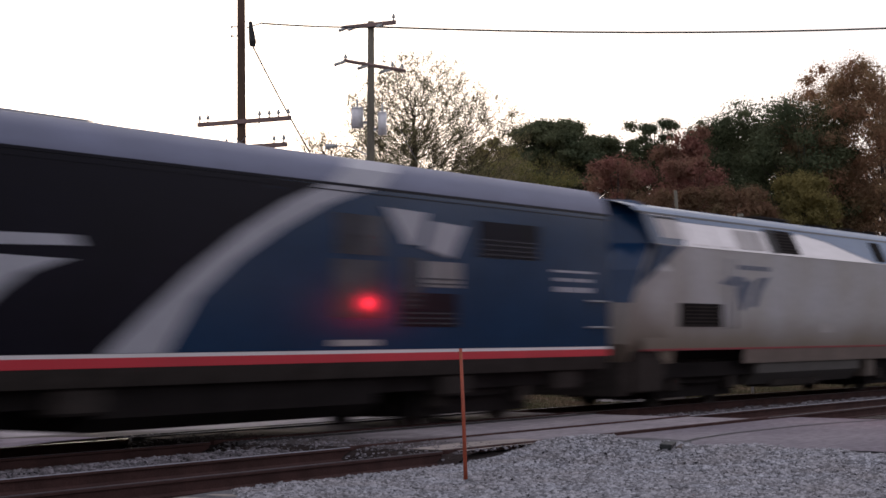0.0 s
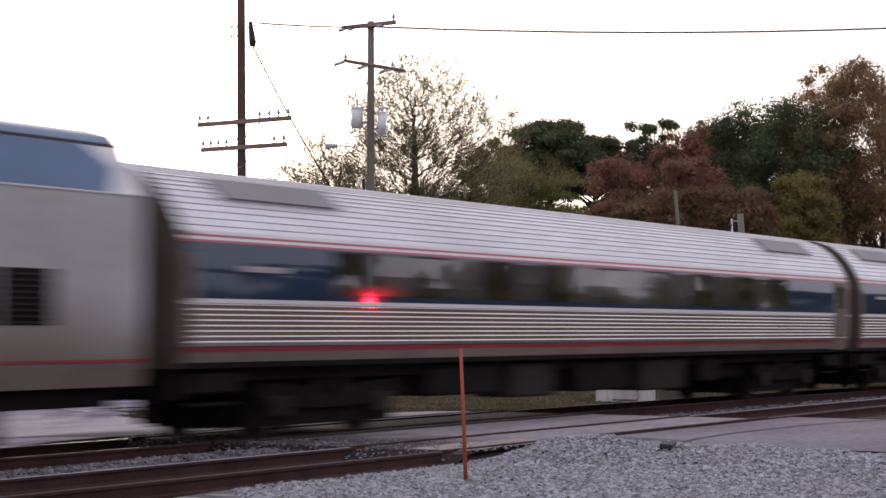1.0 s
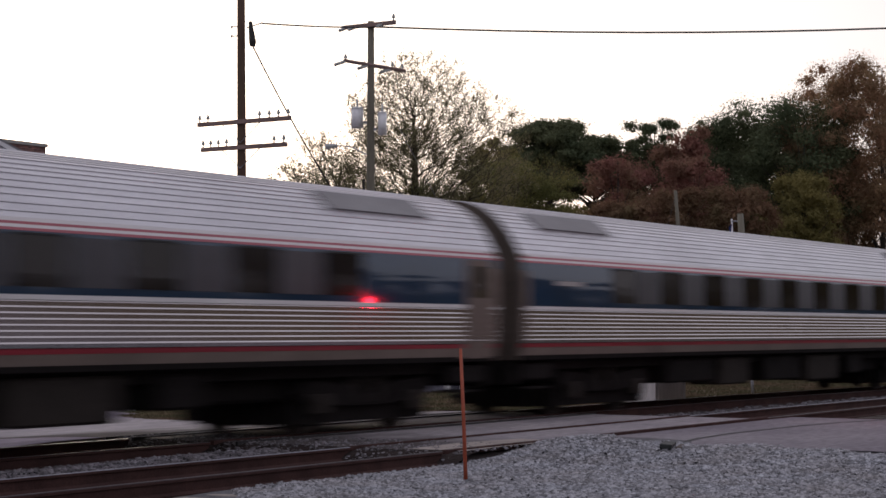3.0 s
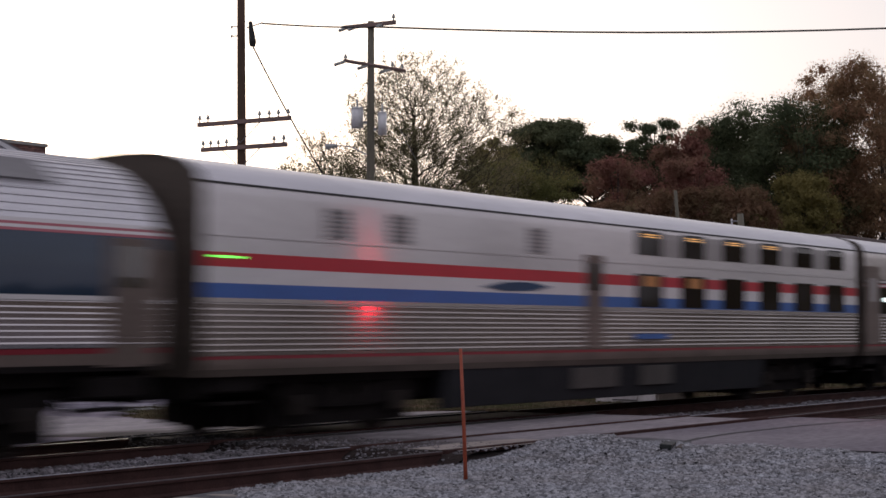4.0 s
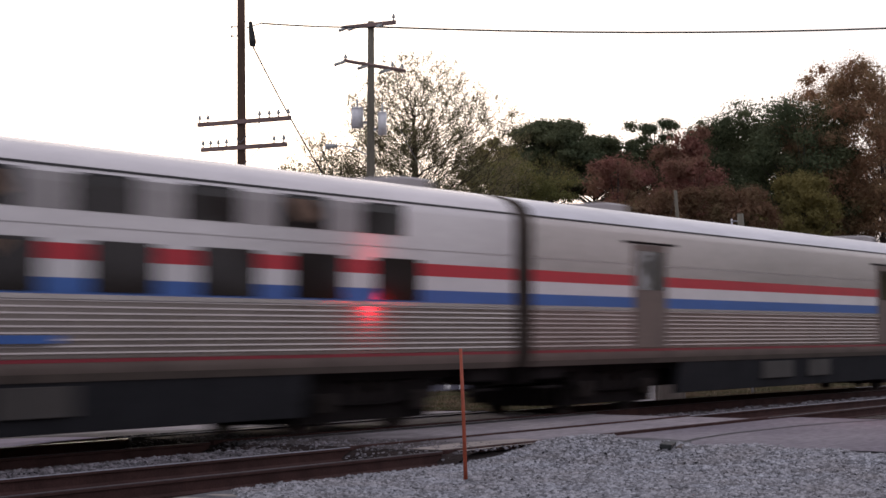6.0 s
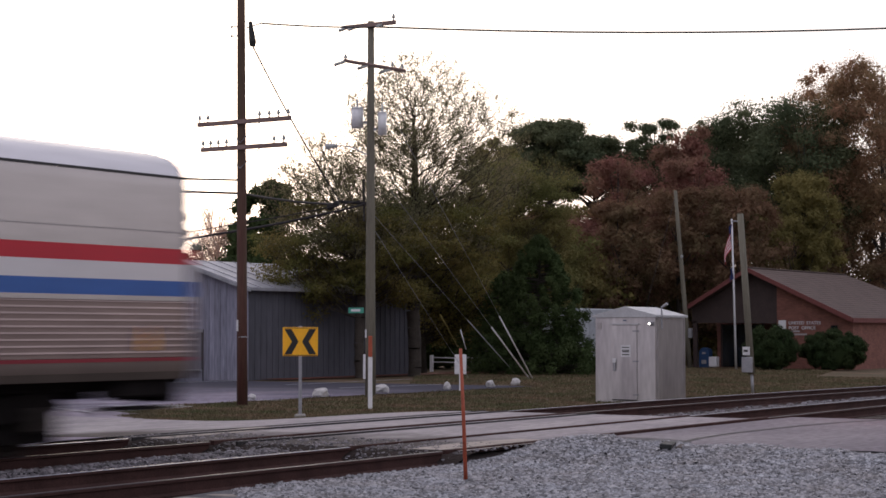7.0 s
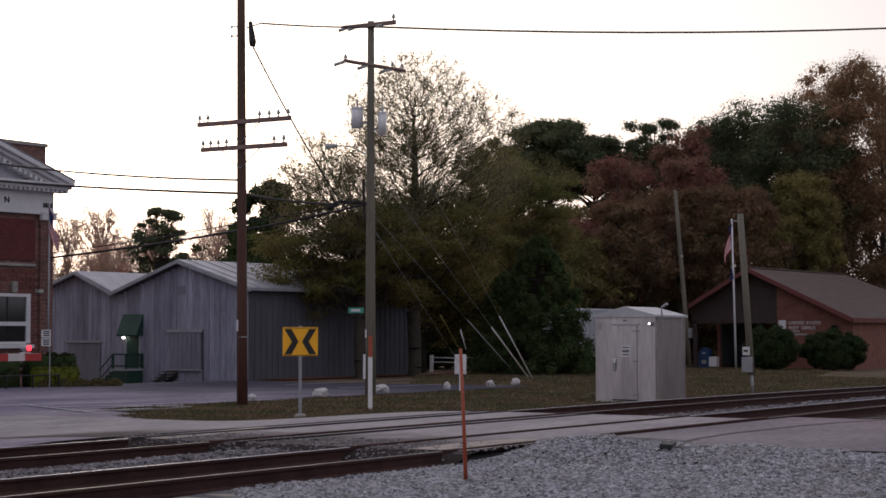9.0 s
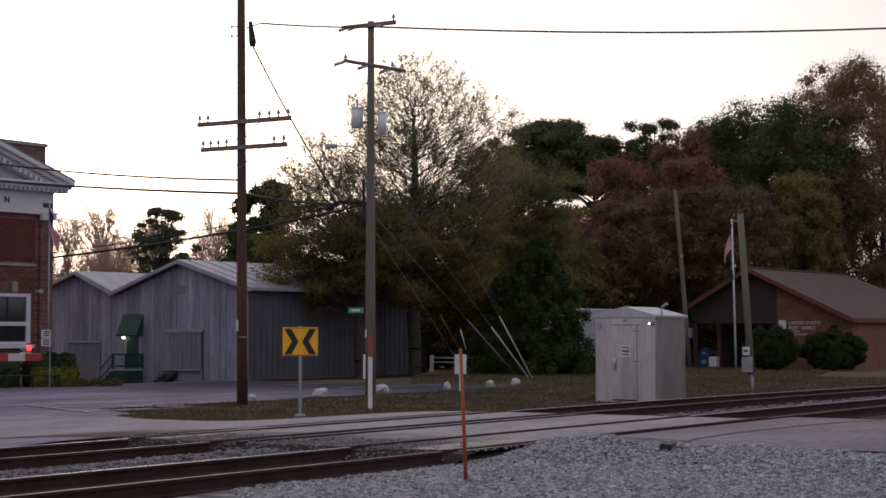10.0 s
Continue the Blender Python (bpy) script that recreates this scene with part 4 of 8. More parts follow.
def fan_grille(car, x0, x1, z0, z1, sec, label):
    g = plate("grille", sec, x0, x1, z0, z1, UNDER, car, label, 0.012)
    n = max(3, int((z1 - z0) / 0.07))
    for k in range(n):
        z = z0 + 0.02 + (z1 - z0 - 0.03) * k / n
        plate("slat", sec, x0 + 0.02, x1 - 0.02, z, z + 0.025, UNDER_GREY, g, "", 0.03)


def lead_engine():
    """The leading locomotive: navy front, a white swoosh, mid blue rear, red and white sill stripe."""
    L = 21.7
    s = SEC_LOCO_A
    car = thing("locomotive", "blue and navy diesel locomotive with white swoosh and red sill stripe", "locomotive", "locomotives")
    band("sill", s, 0.85, 1.09, 0.3, L, UNDER_GREY, car, "grey side sill")
    band("red_stripe", s, 1.09, 1.215, 0.3, L, CAR_RED, car, "red sill stripe", proud=0.006)
    band("white_stripe", s, 1.215, 1.265, 0.3, L, CAR_WHITE, car, "white sill stripe", proud=0.006)
    band("side", s, 1.265, 3.7, 0.3, 11.4, LOCO_NAVY, car, "navy body side")
    band("side", s, 1.265, 3.7, 11.4, L, LOCO_BLUE, car, "mid blue body side")
    band("roof_seam", s, 3.7, 3.74, 0.3, L, LOCO_NAVY, car, proud=0.012)
    band("roof", s, 3.74, 4.3, 0.3, L, LOCO_ROOF, car, "pale blue grey roof", roof=True)
    band("roof_edge", s, 3.62, 3.635, 0.3, L, LOCO_NAVY, car, proud=0.012)
    # blue behind the swoosh, then the swoosh itself: a curve that leans back as it rises
    lo = [(7.95, 1.27), (8.75, 1.8), (9.7, 2.4), (10.7, 2.95), (11.7, 3.4), (12.6, 3.7)]
    hi = [(13.8, 3.7), (12.65, 3.4), (11.6, 3.0), (10.55, 2.5), (9.75, 2.0), (9.1, 1.27)]
    shape_plate("blue_field", s, [(9.1, 1.272), (9.75, 2.0), (10.55, 2.5), (11.6, 3.0), (11.6, 1.272)], LOCO_BLUE, car, "mid blue panel", 0.004)
    shape_plate("navy_field", s, [(11.39, 3.26), (11.7, 3.4), (12.6, 3.69), (11.39, 3.69)], LOCO_NAVY, car, "", 0.004)
    n = len(lo)
    for i in range(n - 1):
        shape_plate("swoosh", s, [lo[i], lo[i + 1], hi[n - 2 - i], hi[n - 1 - i]], SWOOSH, car, "pale grey swoosh", 0.009)
    shape_plate("emblem", s, [(5.6, 2.55), (7.5, 2.6), (7.4, 2.73), (5.6, 2.7)], SWOOSH, car, "pale bar of the emblem", 0.009)
    shape_plate("emblem", s, [(5.3, 1.72), (5.8, 1.78), (6.15, 2.02), (6.55, 2.24), (7.3, 2.43), (5.5, 2.46)], SWOOSH, car, "pale wing of the emblem", 0.009)
    for (xa, za), (xb, zb) in (((12.75, 3.745), (13.25, 4.0)), ((13.25, 4.0), (13.7, 4.18)), ((13.7, 4.18), (14.0, 4.27))):
        shape_plate("swoosh", s, [(xa, za), (xa + 1.35, za), (xb + 1.3, zb), (xb, zb)], SWOOSH, car, "pale grey swoosh on the roof edge", 0.009)
    # louvred rear compartment
    for poly in ([(14.2, 3.45), (15.35, 3.42), (15.1, 2.9), (14.75, 2.9)], [(15.3, 2.85), (15.55, 3.3), (16.5, 3.26), (16.1, 2.72)]):
        shape_plate("intake_hood", s, poly, SWOOSH, car, "pale tapered intake hood", 0.03)
    for x0, x1, z0, z1, m in ((12.9, 14.15, 2.7, 3.3, LOUVRE), (12.85, 14.1, 1.75, 2.62, LOUVRE), (15.3, 16.4, 2.25, 2.66, HATCH), (14.7, 15.2, 1.9, 2.7, LOUVRE), (14.6, 16.3, 1.62, 2.15, LOCO_NAVY), (16.95, 19.0, 2.78, 3.38, LOCO_NAVY)):
        g = plate("louvre", s, x0, x1, z0, z1, m, car, "louvred vent panel", 0.012)
        for k in range(3, int((z1 - z0) / 0.08)):
            plate("slat", s, x0 + 0.03, x1 - 0.03, z0 + 0.08 * k - 0.2, z0 + 0.08 * k - 0.175, LOUVRE, g, "", 0.022)
    for k in range(3):
        plate("number_bar", s, 19.6 + 0.5 * k, 20.02 + 0.5 * k, 2.25, 2.34, SWOOSH, car, "pale number bar", 0.008)
        plate("number_bar", s, 19.6 + 0.5 * k, 19.98 + 0.5 * k, 2.44, 2.5, SWOOSH, car, "pale number bar", 0.008)
    plate("number_line", s, 19.5, 21.1, 2.6, 2.64, SWOOSH, car, "", 0.008)
    plate("builder_plate", s, 12.8, 14.0, 1.33, 1.42, PANE_GREY, car, "small grey plate", 0.012)
    for z in (1.62, 2.1):
        tubed("grab_rail", [(L - 0.9, -1.6, z), (L - 0.1, -1.6, z)], 0.018, STEEL, car)
    end_wall("rear_wall", s, L - 0.02, 0.08, LOCO_NAVY, car)
    end_wall("front_wall", s, 0.22, 0.08, LOCO_NAVY, car)
    boxed("roof_ridge", (2.0, 9.0, -0.55, 0.55, 4.25, 4.33), STEEL, car, "pale roof walkway", 0.02)
    boxed("underframe", (0.5, L - 0.3, -1.3, 1.3, 0.6, 0.9), UNDER, car)
    prismed("fuel_tank", [(-1.4, 0.86), (-1.4, 0.45), (-1.1, 0.26), (1.1, 0.26), (1.4, 0.45), (1.4, 0.86)], "x", 8.0, 14.2, UNDER, car, "black fuel tank")
    for x0 in (7.2, 16.0, 19.8):
        boxed("equipment_box", (x0, x0 + 0.9, -1.46, -1.1, 0.5, 0.85), UNDER_GREY, car, "", 0.04)
    bogie(car, 4.6, 2.75, frame_z=0.66)
    bogie(car, 17.6, 2.75, frame_z=0.66)
    return car


def second_engine():
    """The second locomotive: pale grey, sloping upper windows, blue cab and roof."""
    L = 20.95
    s = SEC_LOCO_B
    car = thing("locomotive", "platinum grey diesel locomotive with blue cab and sloped upper side", "locomotive", "locomotives")
    nose = 2.2
    band("sill", s, 0.85, 1.155, 5.9, L, SILVER_DIRTY, car, "dusty side sill")
    band("red_stripe", s, 1.16, 1.198, 0.9, L, SILL_RED, car, "thin dull red stripe", proud=0.006)
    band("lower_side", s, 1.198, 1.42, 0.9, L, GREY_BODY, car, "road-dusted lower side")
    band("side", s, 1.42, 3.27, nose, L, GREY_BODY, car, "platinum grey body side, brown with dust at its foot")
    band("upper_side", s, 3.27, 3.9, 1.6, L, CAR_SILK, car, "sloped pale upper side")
    band("roof_seam", s, 3.9, 3.94, 1.4, L, LOCO_NAVY, car, proud=0.012)
    band("roof", s, 3.94, 4.19, 1.3, L, LOCO_SKY, car, "blue roof", roof=True)
    band("side_seam", s, 3.262, 3.285, 1.6, L, PANE_GREY, car, proud=0.01)
    # raked nose of the cab
    v, f = [], []
    ring = [(0.35, 0.9, 1.25), (0.18, 1.3, 1.38), (0.3, 2.1, 1.46), (0.75, 2.75, 1.46), (1.35, 3.3, 1.36), (1.55, 3.9, 1.1), (1.75, 4.22, 0.5)]
    for x, z, w in ring:
        v += [(nose + 0.1, -half_width(s, min(z, 4.15)) - 0.005, z), (x + 0.28, -w, z), (x, -w * 0.6, z), (x, w * 0.6, z), (x + 0.28, w, z), (nose + 0.1, half_width(s, min(z, 4.15)) + 0.005, z)]
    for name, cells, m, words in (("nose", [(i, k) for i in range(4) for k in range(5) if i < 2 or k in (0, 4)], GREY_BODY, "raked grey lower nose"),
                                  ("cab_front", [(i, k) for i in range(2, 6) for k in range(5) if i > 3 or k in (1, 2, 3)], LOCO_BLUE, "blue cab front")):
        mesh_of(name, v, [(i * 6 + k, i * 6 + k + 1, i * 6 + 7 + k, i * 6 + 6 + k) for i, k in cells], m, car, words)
    # blue cab sweep
    shape_plate("cab_blue", s, [(0.72, 2.42), (1.7, 2.82), (2.75, 3.28), (1.66, 3.28), (1.08, 2.75)], LOCO_BLUE, car, "blue cab sweep", 0.012)
    shape_plate("cab_blue", s, [(1.4, 3.28), (2.85, 3.28), (3.0, 3.44), (3.0, 3.88), (1.5, 3.88)], LOCO_BLUE, car, "blue cab upper side", 0.01)
    shape_plate("upper_blue", s, [(3.0, 3.8), (9.6, 3.8), (9.6, 3.89), (3.0, 3.89)], LOCO_SKY, car, "blue band under the roof", 0.008)
    shape_plate("upper_blue", s, [(9.6, 3.86), (11.5, 3.72), (13.6, 3.42), (14.6, 3.3), (20.4, 3.3), (20.6, 3.6), (20.2, 3.89), (9.6, 3.89)], LOCO_SKY, car, "blue sweep of the upper side", 0.008)
    w = plate("cab_window", s, 1.95, 3.0, 3.42, 3.82, PANE_GREY, car, "cab side window", 0.016)
    plate("window_gasket", s, 1.9, 3.05, 3.82, 3.86, RUBBER, w, "", 0.02)
    for x0, x1 in ((3.3, 4.3), (4.6, 5.4), (5.75, 6.45), (6.55, 7.3)):
        plate("panel", s, x0, x1, 3.34, 3.76, PANE_GREY if x0 > 5 else CAR_SILK, car, "grey access panel", 0.012)
    plate("intake", s, 7.6, 8.05, 3.32, 3.86, RUBBER, car, "dark air intake", 0.016)
    fan_grille(car, 8.1, 9.35, 3.33, 3.86, s, "dark louvred air intake")
    plate("intake", s, 14.65, 15.45, 3.34, 3.84, UNDER, car, "dark vent opening", 0.016)
    fan_grille(car, 16.35, 17.3, 1.62, 2.3, s, "black louvred radiator grille")
    fan_grille(car, 17.4, 18.3, 1.62, 2.3, s, "black louvred radiator grille")
    fan_grille(car, 18.4, 19.35, 1.62, 2.3, s, "black louvred radiator grille")
    fan_grille(car, 2.6, 4.7, 1.64, 2.12, s, "sooty louvred vent")
    plate("access_door", s, 10.5, 11.4, 1.52, 1.74, PANE_GREY, car, "small grey access door", 0.012)
    plate("number_line", s, 15.2, 16.0, 1.86, 1.9, PANE_GREY, car, "", 0.008)
    shape_plate("emblem", s, [(4.6, 2.56), (5.3, 2.74), (5.9, 2.72), (6.05, 2.6), (5.5, 2.5)], EMBLEM, car, "slate point of the emblem", 0.008)
    shape_plate("emblem", s, [(5.45, 2.46), (6.1, 2.62), (6.5, 2.7), (6.1, 2.3), (5.95, 2.02), (5.75, 1.98)], EMBLEM, car, "slate wing of the emblem", 0.009)
    shape_plate("emblem", s, [(6.25, 2.06), (6.45, 2.4), (6.75, 2.72), (7.35, 2.76), (6.85, 2.42), (6.6, 2.1)], EMBLEM, car, "slate wing of the emblem", 0.009)
    for k in range(5):
        plate("letter_bar", s, 5.6 + 0.37 * k, 5.88 + 0.37 * k, 2.88, 2.98, EMBLEM, car, "small lettering bar", 0.008)
    for x in (4.9, 5.35):
        tubed("grab_rail", [(x, -1.6, 1.6), (x, -1.6, 3.1)], 0.016, STEEL, car)
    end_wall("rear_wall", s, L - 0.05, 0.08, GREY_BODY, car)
    fan = bmesh.new()
    for x in (13.6, 15.4, 17.2):
        tube(fan, (x, 0, 4.14), (x, 0, 4.25), 0.62, 0.6, 18)
    part("roof_fan", fan, UNDER, car, "round black radiator fans")
    boxed("exhaust_box", (9.4, 11.2, -0.5, 0.5, 4.15, 4.28), UNDER, car, "sooty exhaust box", 0.04)
    boxed("underframe", (0.6, L - 0.3, -1.3, 1.3, 0.6, 0.9), UNDER, car)
    prismed("fuel_tank", [(-1.46, 1.15), (-1.46, 0.62), (-1.2, 0.36), (1.2, 0.36), (1.46, 0.62), (1.46, 1.15)], "x", 6.8, 13.4, SILVER_TANK, car, "dusty grey fuel tank")
    boxed("battery_box", (8.0, 11.0, -1.3, -0.6, 0.28, 0.62), UNDER_GREY, car, "", 0.04)
    prismed("pilot", [(0.35, 0.95), (0.2, 0.3), (0.6, 0.3), (1.0, 0.95)], "y", -1.35, 1.35, UNDER_GREY, car, "dusty front pilot plate")
    boxed("step_box", (0.75, 2.0, -1.48, -1.0, 0.35, 1.16), UNDER_GREY, car, "", 0.03)
    boxed("step_box", (13.9, 14.6, -1.46, -1.0, 0.4, 1.15), DUSTY, car, "", 0.03)
    bogie(car, 4.4, 2.9, frame_z=0.66)
    bogie(car, 17.0, 2.9, frame_z=0.66)
    return car


TRAIN = []
TRAIN.append((lead_engine(), 31.0 - 21.78))
TRAIN.append((second_engine(), 31.5))
for k in (0, 2):
    c = coach(k == 0)
    if k == 0:
        tagged(c, "fluted stainless steel coach with smoked glass band and red stripes")
    TRAIN.append((c, COACH_FRONT + CAR_LEN * k))
    TRAIN.append((copy_thing(c, pose(0, 0, 0)), COACH_FRONT + CAR_LEN * (k + 1)))
for k, kind in enumerate(("dorm", "diner", "sleeper", "baggage")):
    TRAIN.append((high_car(kind), COACH_FRONT + CAR_LEN * (4 + k)))


# ---- buildings ----
def barn():
    """Board-clad grey barn with a tin roof, and its lower neighbour."""
    X0, X1 = 58.3, 70.2
    ya, yb, yr = 45.86, 52.93, 49.34
    base = -0.75
    b = thing("barn", "weathered grey board barn with pale tin gable roof", "barn", "grey barns")
    prismed("end_wall", [(ya, base), (yb, base), (yb, 3.1), (yr, 4.34), (ya, 3.3)], "x", X0, X0 + 0.2, BARN_DARK, b, "grey boarded gable wall")
    prismed("end_wall", [(ya, base), (yb, base), (yb, 3.1), (yr, 4.34), (ya, 3.3)], "x", X1 - 0.2, X1, BARN_DARK, b)
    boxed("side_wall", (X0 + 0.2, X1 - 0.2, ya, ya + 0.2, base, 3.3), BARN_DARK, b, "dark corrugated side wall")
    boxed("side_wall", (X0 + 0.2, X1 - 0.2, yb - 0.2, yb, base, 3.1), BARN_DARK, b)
    prismed("roof", [(ya - 0.35, 3.17), (yr, 4.37), (yr, 4.49), (ya - 0.35, 3.29)], "x", X0 - 0.3, X1 + 0.3, TIN, b, "pale galvanised roof slope")
    prismed("roof", [(yb + 0.1, 3.06), (yr, 4.37), (yr, 4.49), (yb + 0.1, 3.18)], "x", X0 - 0.3, X1 + 0.3, TIN, b, "pale galvanised roof slope")
    prismed("fascia", [(ya - 0.35, 3.12), (yr, 4.32), (yr, 4.45), (ya - 0.35, 3.25)], "x", X0 - 0.36, X0 - 0.305, TRIM_GREY, b)
    prismed("fascia", [(yb + 0.1, 3.01), (yr, 4.32), (yr, 4.45), (yb + 0.1, 3.14)], "x", X0 - 0.36, X0 - 0.305, TRIM_GREY, b)
    for k in range(12):
        x = X0 + 0.3 + k
        prismed("roof_seam", [(ya - 0.35, 3.292), (yr, 4.492), (yr, 4.52), (ya - 0.35, 3.32)], "x", x, x + 0.05, TIN, b)
    # boards and battens on the gable, one by one
    y = ya + 0.01
    i = 0
    while y < yb - 0.05:
        wdt = 0.24 + 0.05 * ((i * 7) % 3)
        top = 3.28 + (4.3 - 3.28) * (y - ya) / (yr - ya) if y < yr - wdt else 4.3 - (4.3 - 3.07) * (y + wdt - yr) / (yb - yr)
        if not (48.2 < y + wdt / 2 < 50.0):
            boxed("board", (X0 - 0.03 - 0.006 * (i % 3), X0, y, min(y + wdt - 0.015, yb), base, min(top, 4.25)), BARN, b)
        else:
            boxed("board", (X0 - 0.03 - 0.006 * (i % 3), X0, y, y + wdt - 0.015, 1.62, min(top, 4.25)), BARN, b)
        y += wdt
        i += 1
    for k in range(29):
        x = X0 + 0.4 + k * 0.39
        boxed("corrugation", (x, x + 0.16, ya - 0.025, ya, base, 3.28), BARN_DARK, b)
    boxed("kick_boards", (X0 - 0.045, X0, 48.22, 49.98, -0.66, -0.05), BARN, b, "grey boards below the door")
    d = boxed("sliding_door", (X0 - 0.05, X0, 48.28, 49.92, 0.0, 1.5), BARN_DOOR, b, "grey boarded sliding door")
    for q in range(7):
        boxed("door_board", (X0 - 0.07, X0 - 0.05, 48.3 + q * 0.23, 48.51 + q * 0.23, 0.01, 1.48), BARN_DOOR, d)
    boxed("door_header", (X0 - 0.1, X0 - 0.07, 48.15, 50.05, 1.5, 1.62), TRIM_GREY, d, "pale door track")
    boxed("door_sill", (X0 - 0.2, X0 - 0.03, 48.2, 50.0, -0.05, 0.0), TRIM_GREY, d)
    boxed("vent", (X0 - 0.06, X0 - 0.03, 49.1, 49.5, 3.05, 3.4), BARN_DOOR, b, "small gable vent")

    n = thing("barn", "lower grey board barn with tin roof and loading door", "barn", "grey barns")
    X0b, yb2, yr2 = 58.5, 57.6, 55.2
    y0 = 53.05
    prismed("end_wall", [(y0, base), (yb2, base), (yb2, 3.2), (yr2, 4.02), (y0, 3.1)], "x", X0b, X0b + 0.2, BARN_DARK, n)
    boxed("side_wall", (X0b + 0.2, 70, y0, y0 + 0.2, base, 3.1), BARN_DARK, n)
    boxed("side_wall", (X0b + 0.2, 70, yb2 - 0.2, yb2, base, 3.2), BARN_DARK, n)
    prismed("roof", [(y0 - 0.05, 3.08), (yr2, 4.02), (yr2, 4.13), (y0 - 0.05, 3.2)], "x", X0b - 0.3, 70.2, TIN, n, "pale galvanised roof slope")
    prismed("roof", [(yb2 + 0.2, 3.1), (yr2, 4.02), (yr2, 4.13), (yb2 + 0.2, 3.22)], "x", X0b - 0.3, 70.2, TIN, n, "pale galvanised roof slope")
    prismed("fascia", [(y0, 3.02), (yr2, 3.97), (yr2, 4.09), (y0, 3.14)], "x", X0b - 0.36, X0b - 0.305, TRIM_GREY, n)
    prismed("fascia", [(yb2 + 0.2, 3.05), (yr2, 3.97), (yr2, 4.09), (yb2 + 0.2, 3.17)], "x", X0b - 0.36, X0b - 0.305, TRIM_GREY, n)
    for k in range(17):
        y = y0 + 0.02 + k * 0.268
        top = 3.1 + (y - y0) * 0.42 if y < yr2 - 0.2 else 3.98 - (y + 0.25 - yr2) * 0.33
        boxed("board", (X0b - 0.03 - 0.006 * (k % 3), X0b, y, y + 0.255, base if not 53.9 < y + 0.1 < 55.7 else 1.13, min(top, 3.96)), BARN, n)
    d = boxed("loading_door", (X0b - 0.04, X0b, 53.93, 55.75, -0.6, 1.06), BARN_DOOR, n, "grey boarded loading door")
    boxed("door_header", (X0b - 0.09, X0b - 0.05, 53.8, 55.9, 1.06, 1.15), TRIM_GREY, d)

    # green awning over a side door, with steps and rail
    a = thing("awning", "dark green sloping awning over a small door with a lit lamp", "awning")
    prismed("canopy", [(57.8, 1.4), (58.24, 2.25), (58.24, 2.18), (57.85, 1.34)], "y", 51.34, 52.45, GREEN_PAINT, a, "dark green awning slope")
    for y in (51.34, 52.41):
        prismed("cheek", [(57.8, 1.36), (58.24, 2.18), (58.24, 1.36)], "y", y, y + 0.04, GREEN_PAINT, a)
    door = boxed("door", (58.12, 58.24, 51.46, 52.14, 0.0, 1.38), GREEN_PAINT, a, "dark green door")
    for y in (51.41, 52.14):
        boxed("door_trim", (58.1, 58.24, y, y + 0.05, 0.0, 1.4), TRIM_GREY, door, "pale door trim")
    boxed("lamp", (57.9, 58.0, 52.1, 52.24, 1.24, 1.33), GLOW_LAMP, a, "bright wall lamp", 0.03)
    st = thing("porch_steps", "dark green wooden porch with railing and stairs", "steps")
    boxed("deck", (57.15, 58.24, 51.3, 52.1, -0.08, 0.0), TRIM_GREY, st, "pale worn deck edge")
    for k in range(5):
        boxed("skirting_board", (57.19, 57.23, 51.31 + k * 0.158, 51.455 + k * 0.158, -0.68, -0.08), GREEN_PAINT, st)
    for k in range(6):
        boxed("skirting_board", (57.24 + k * 0.165, 57.395 + k * 0.165, 51.33, 51.37, -0.68, -0.08), GREEN_PAINT, st)
    for x, y in ((57.19, 51.34), (57.19, 52.06), (58.18, 51.34)):
        boxed("post", (x - 0.04, x + 0.04, y - 0.04, y + 0.04, 0.0, 0.58), GREEN_PAINT, st)
    for z in (0.08, 0.56):
        boxed("rail", (57.16, 57.22, 51.3, 52.1, z, z + 0.07), GREEN_PAINT, st)
        boxed("rail", (57.22, 58.22, 51.31, 51.37, z, z + 0.07), GREEN_PAINT, st)
    for k in range(11):
        boxed("baluster", (57.28 + k * 0.085, 57.31 + k * 0.085, 51.325, 51.355, 0.15, 0.56), GREEN_PAINT, st)
    for k in range(4):
        boxed("step", (57.25, 58.15, 52.1 + k * 0.2, 52.32 + k * 0.2, -0.68, -0.13 - k * 0.14), GREEN_PAINT, st)
    for z in (0.6, 0.2):
        tubed("handrail", [(57.2, 52.08, z), (57.2, 52.8, z - 0.66)], 0.03, GREEN_PAINT, st)
    ws = thing("wooden_steps", "dark wooden stair at the barn door", "steps")
    for k in range(5):
        boxed("step", (57.45, 58.15, 49.42 + k * 0.2, 49.64 + k * 0.2, -0.13 - k * 0.12, -0.08 - k * 0.12), TIE, ws)
    for x in (57.42, 58.12):
        prismed("stringer", [(49.42, -0.14), (50.42, -0.72), (50.1, -0.72), (49.42, -0.36)], "x", x, x + 0.06, DOOR_DARK, ws)


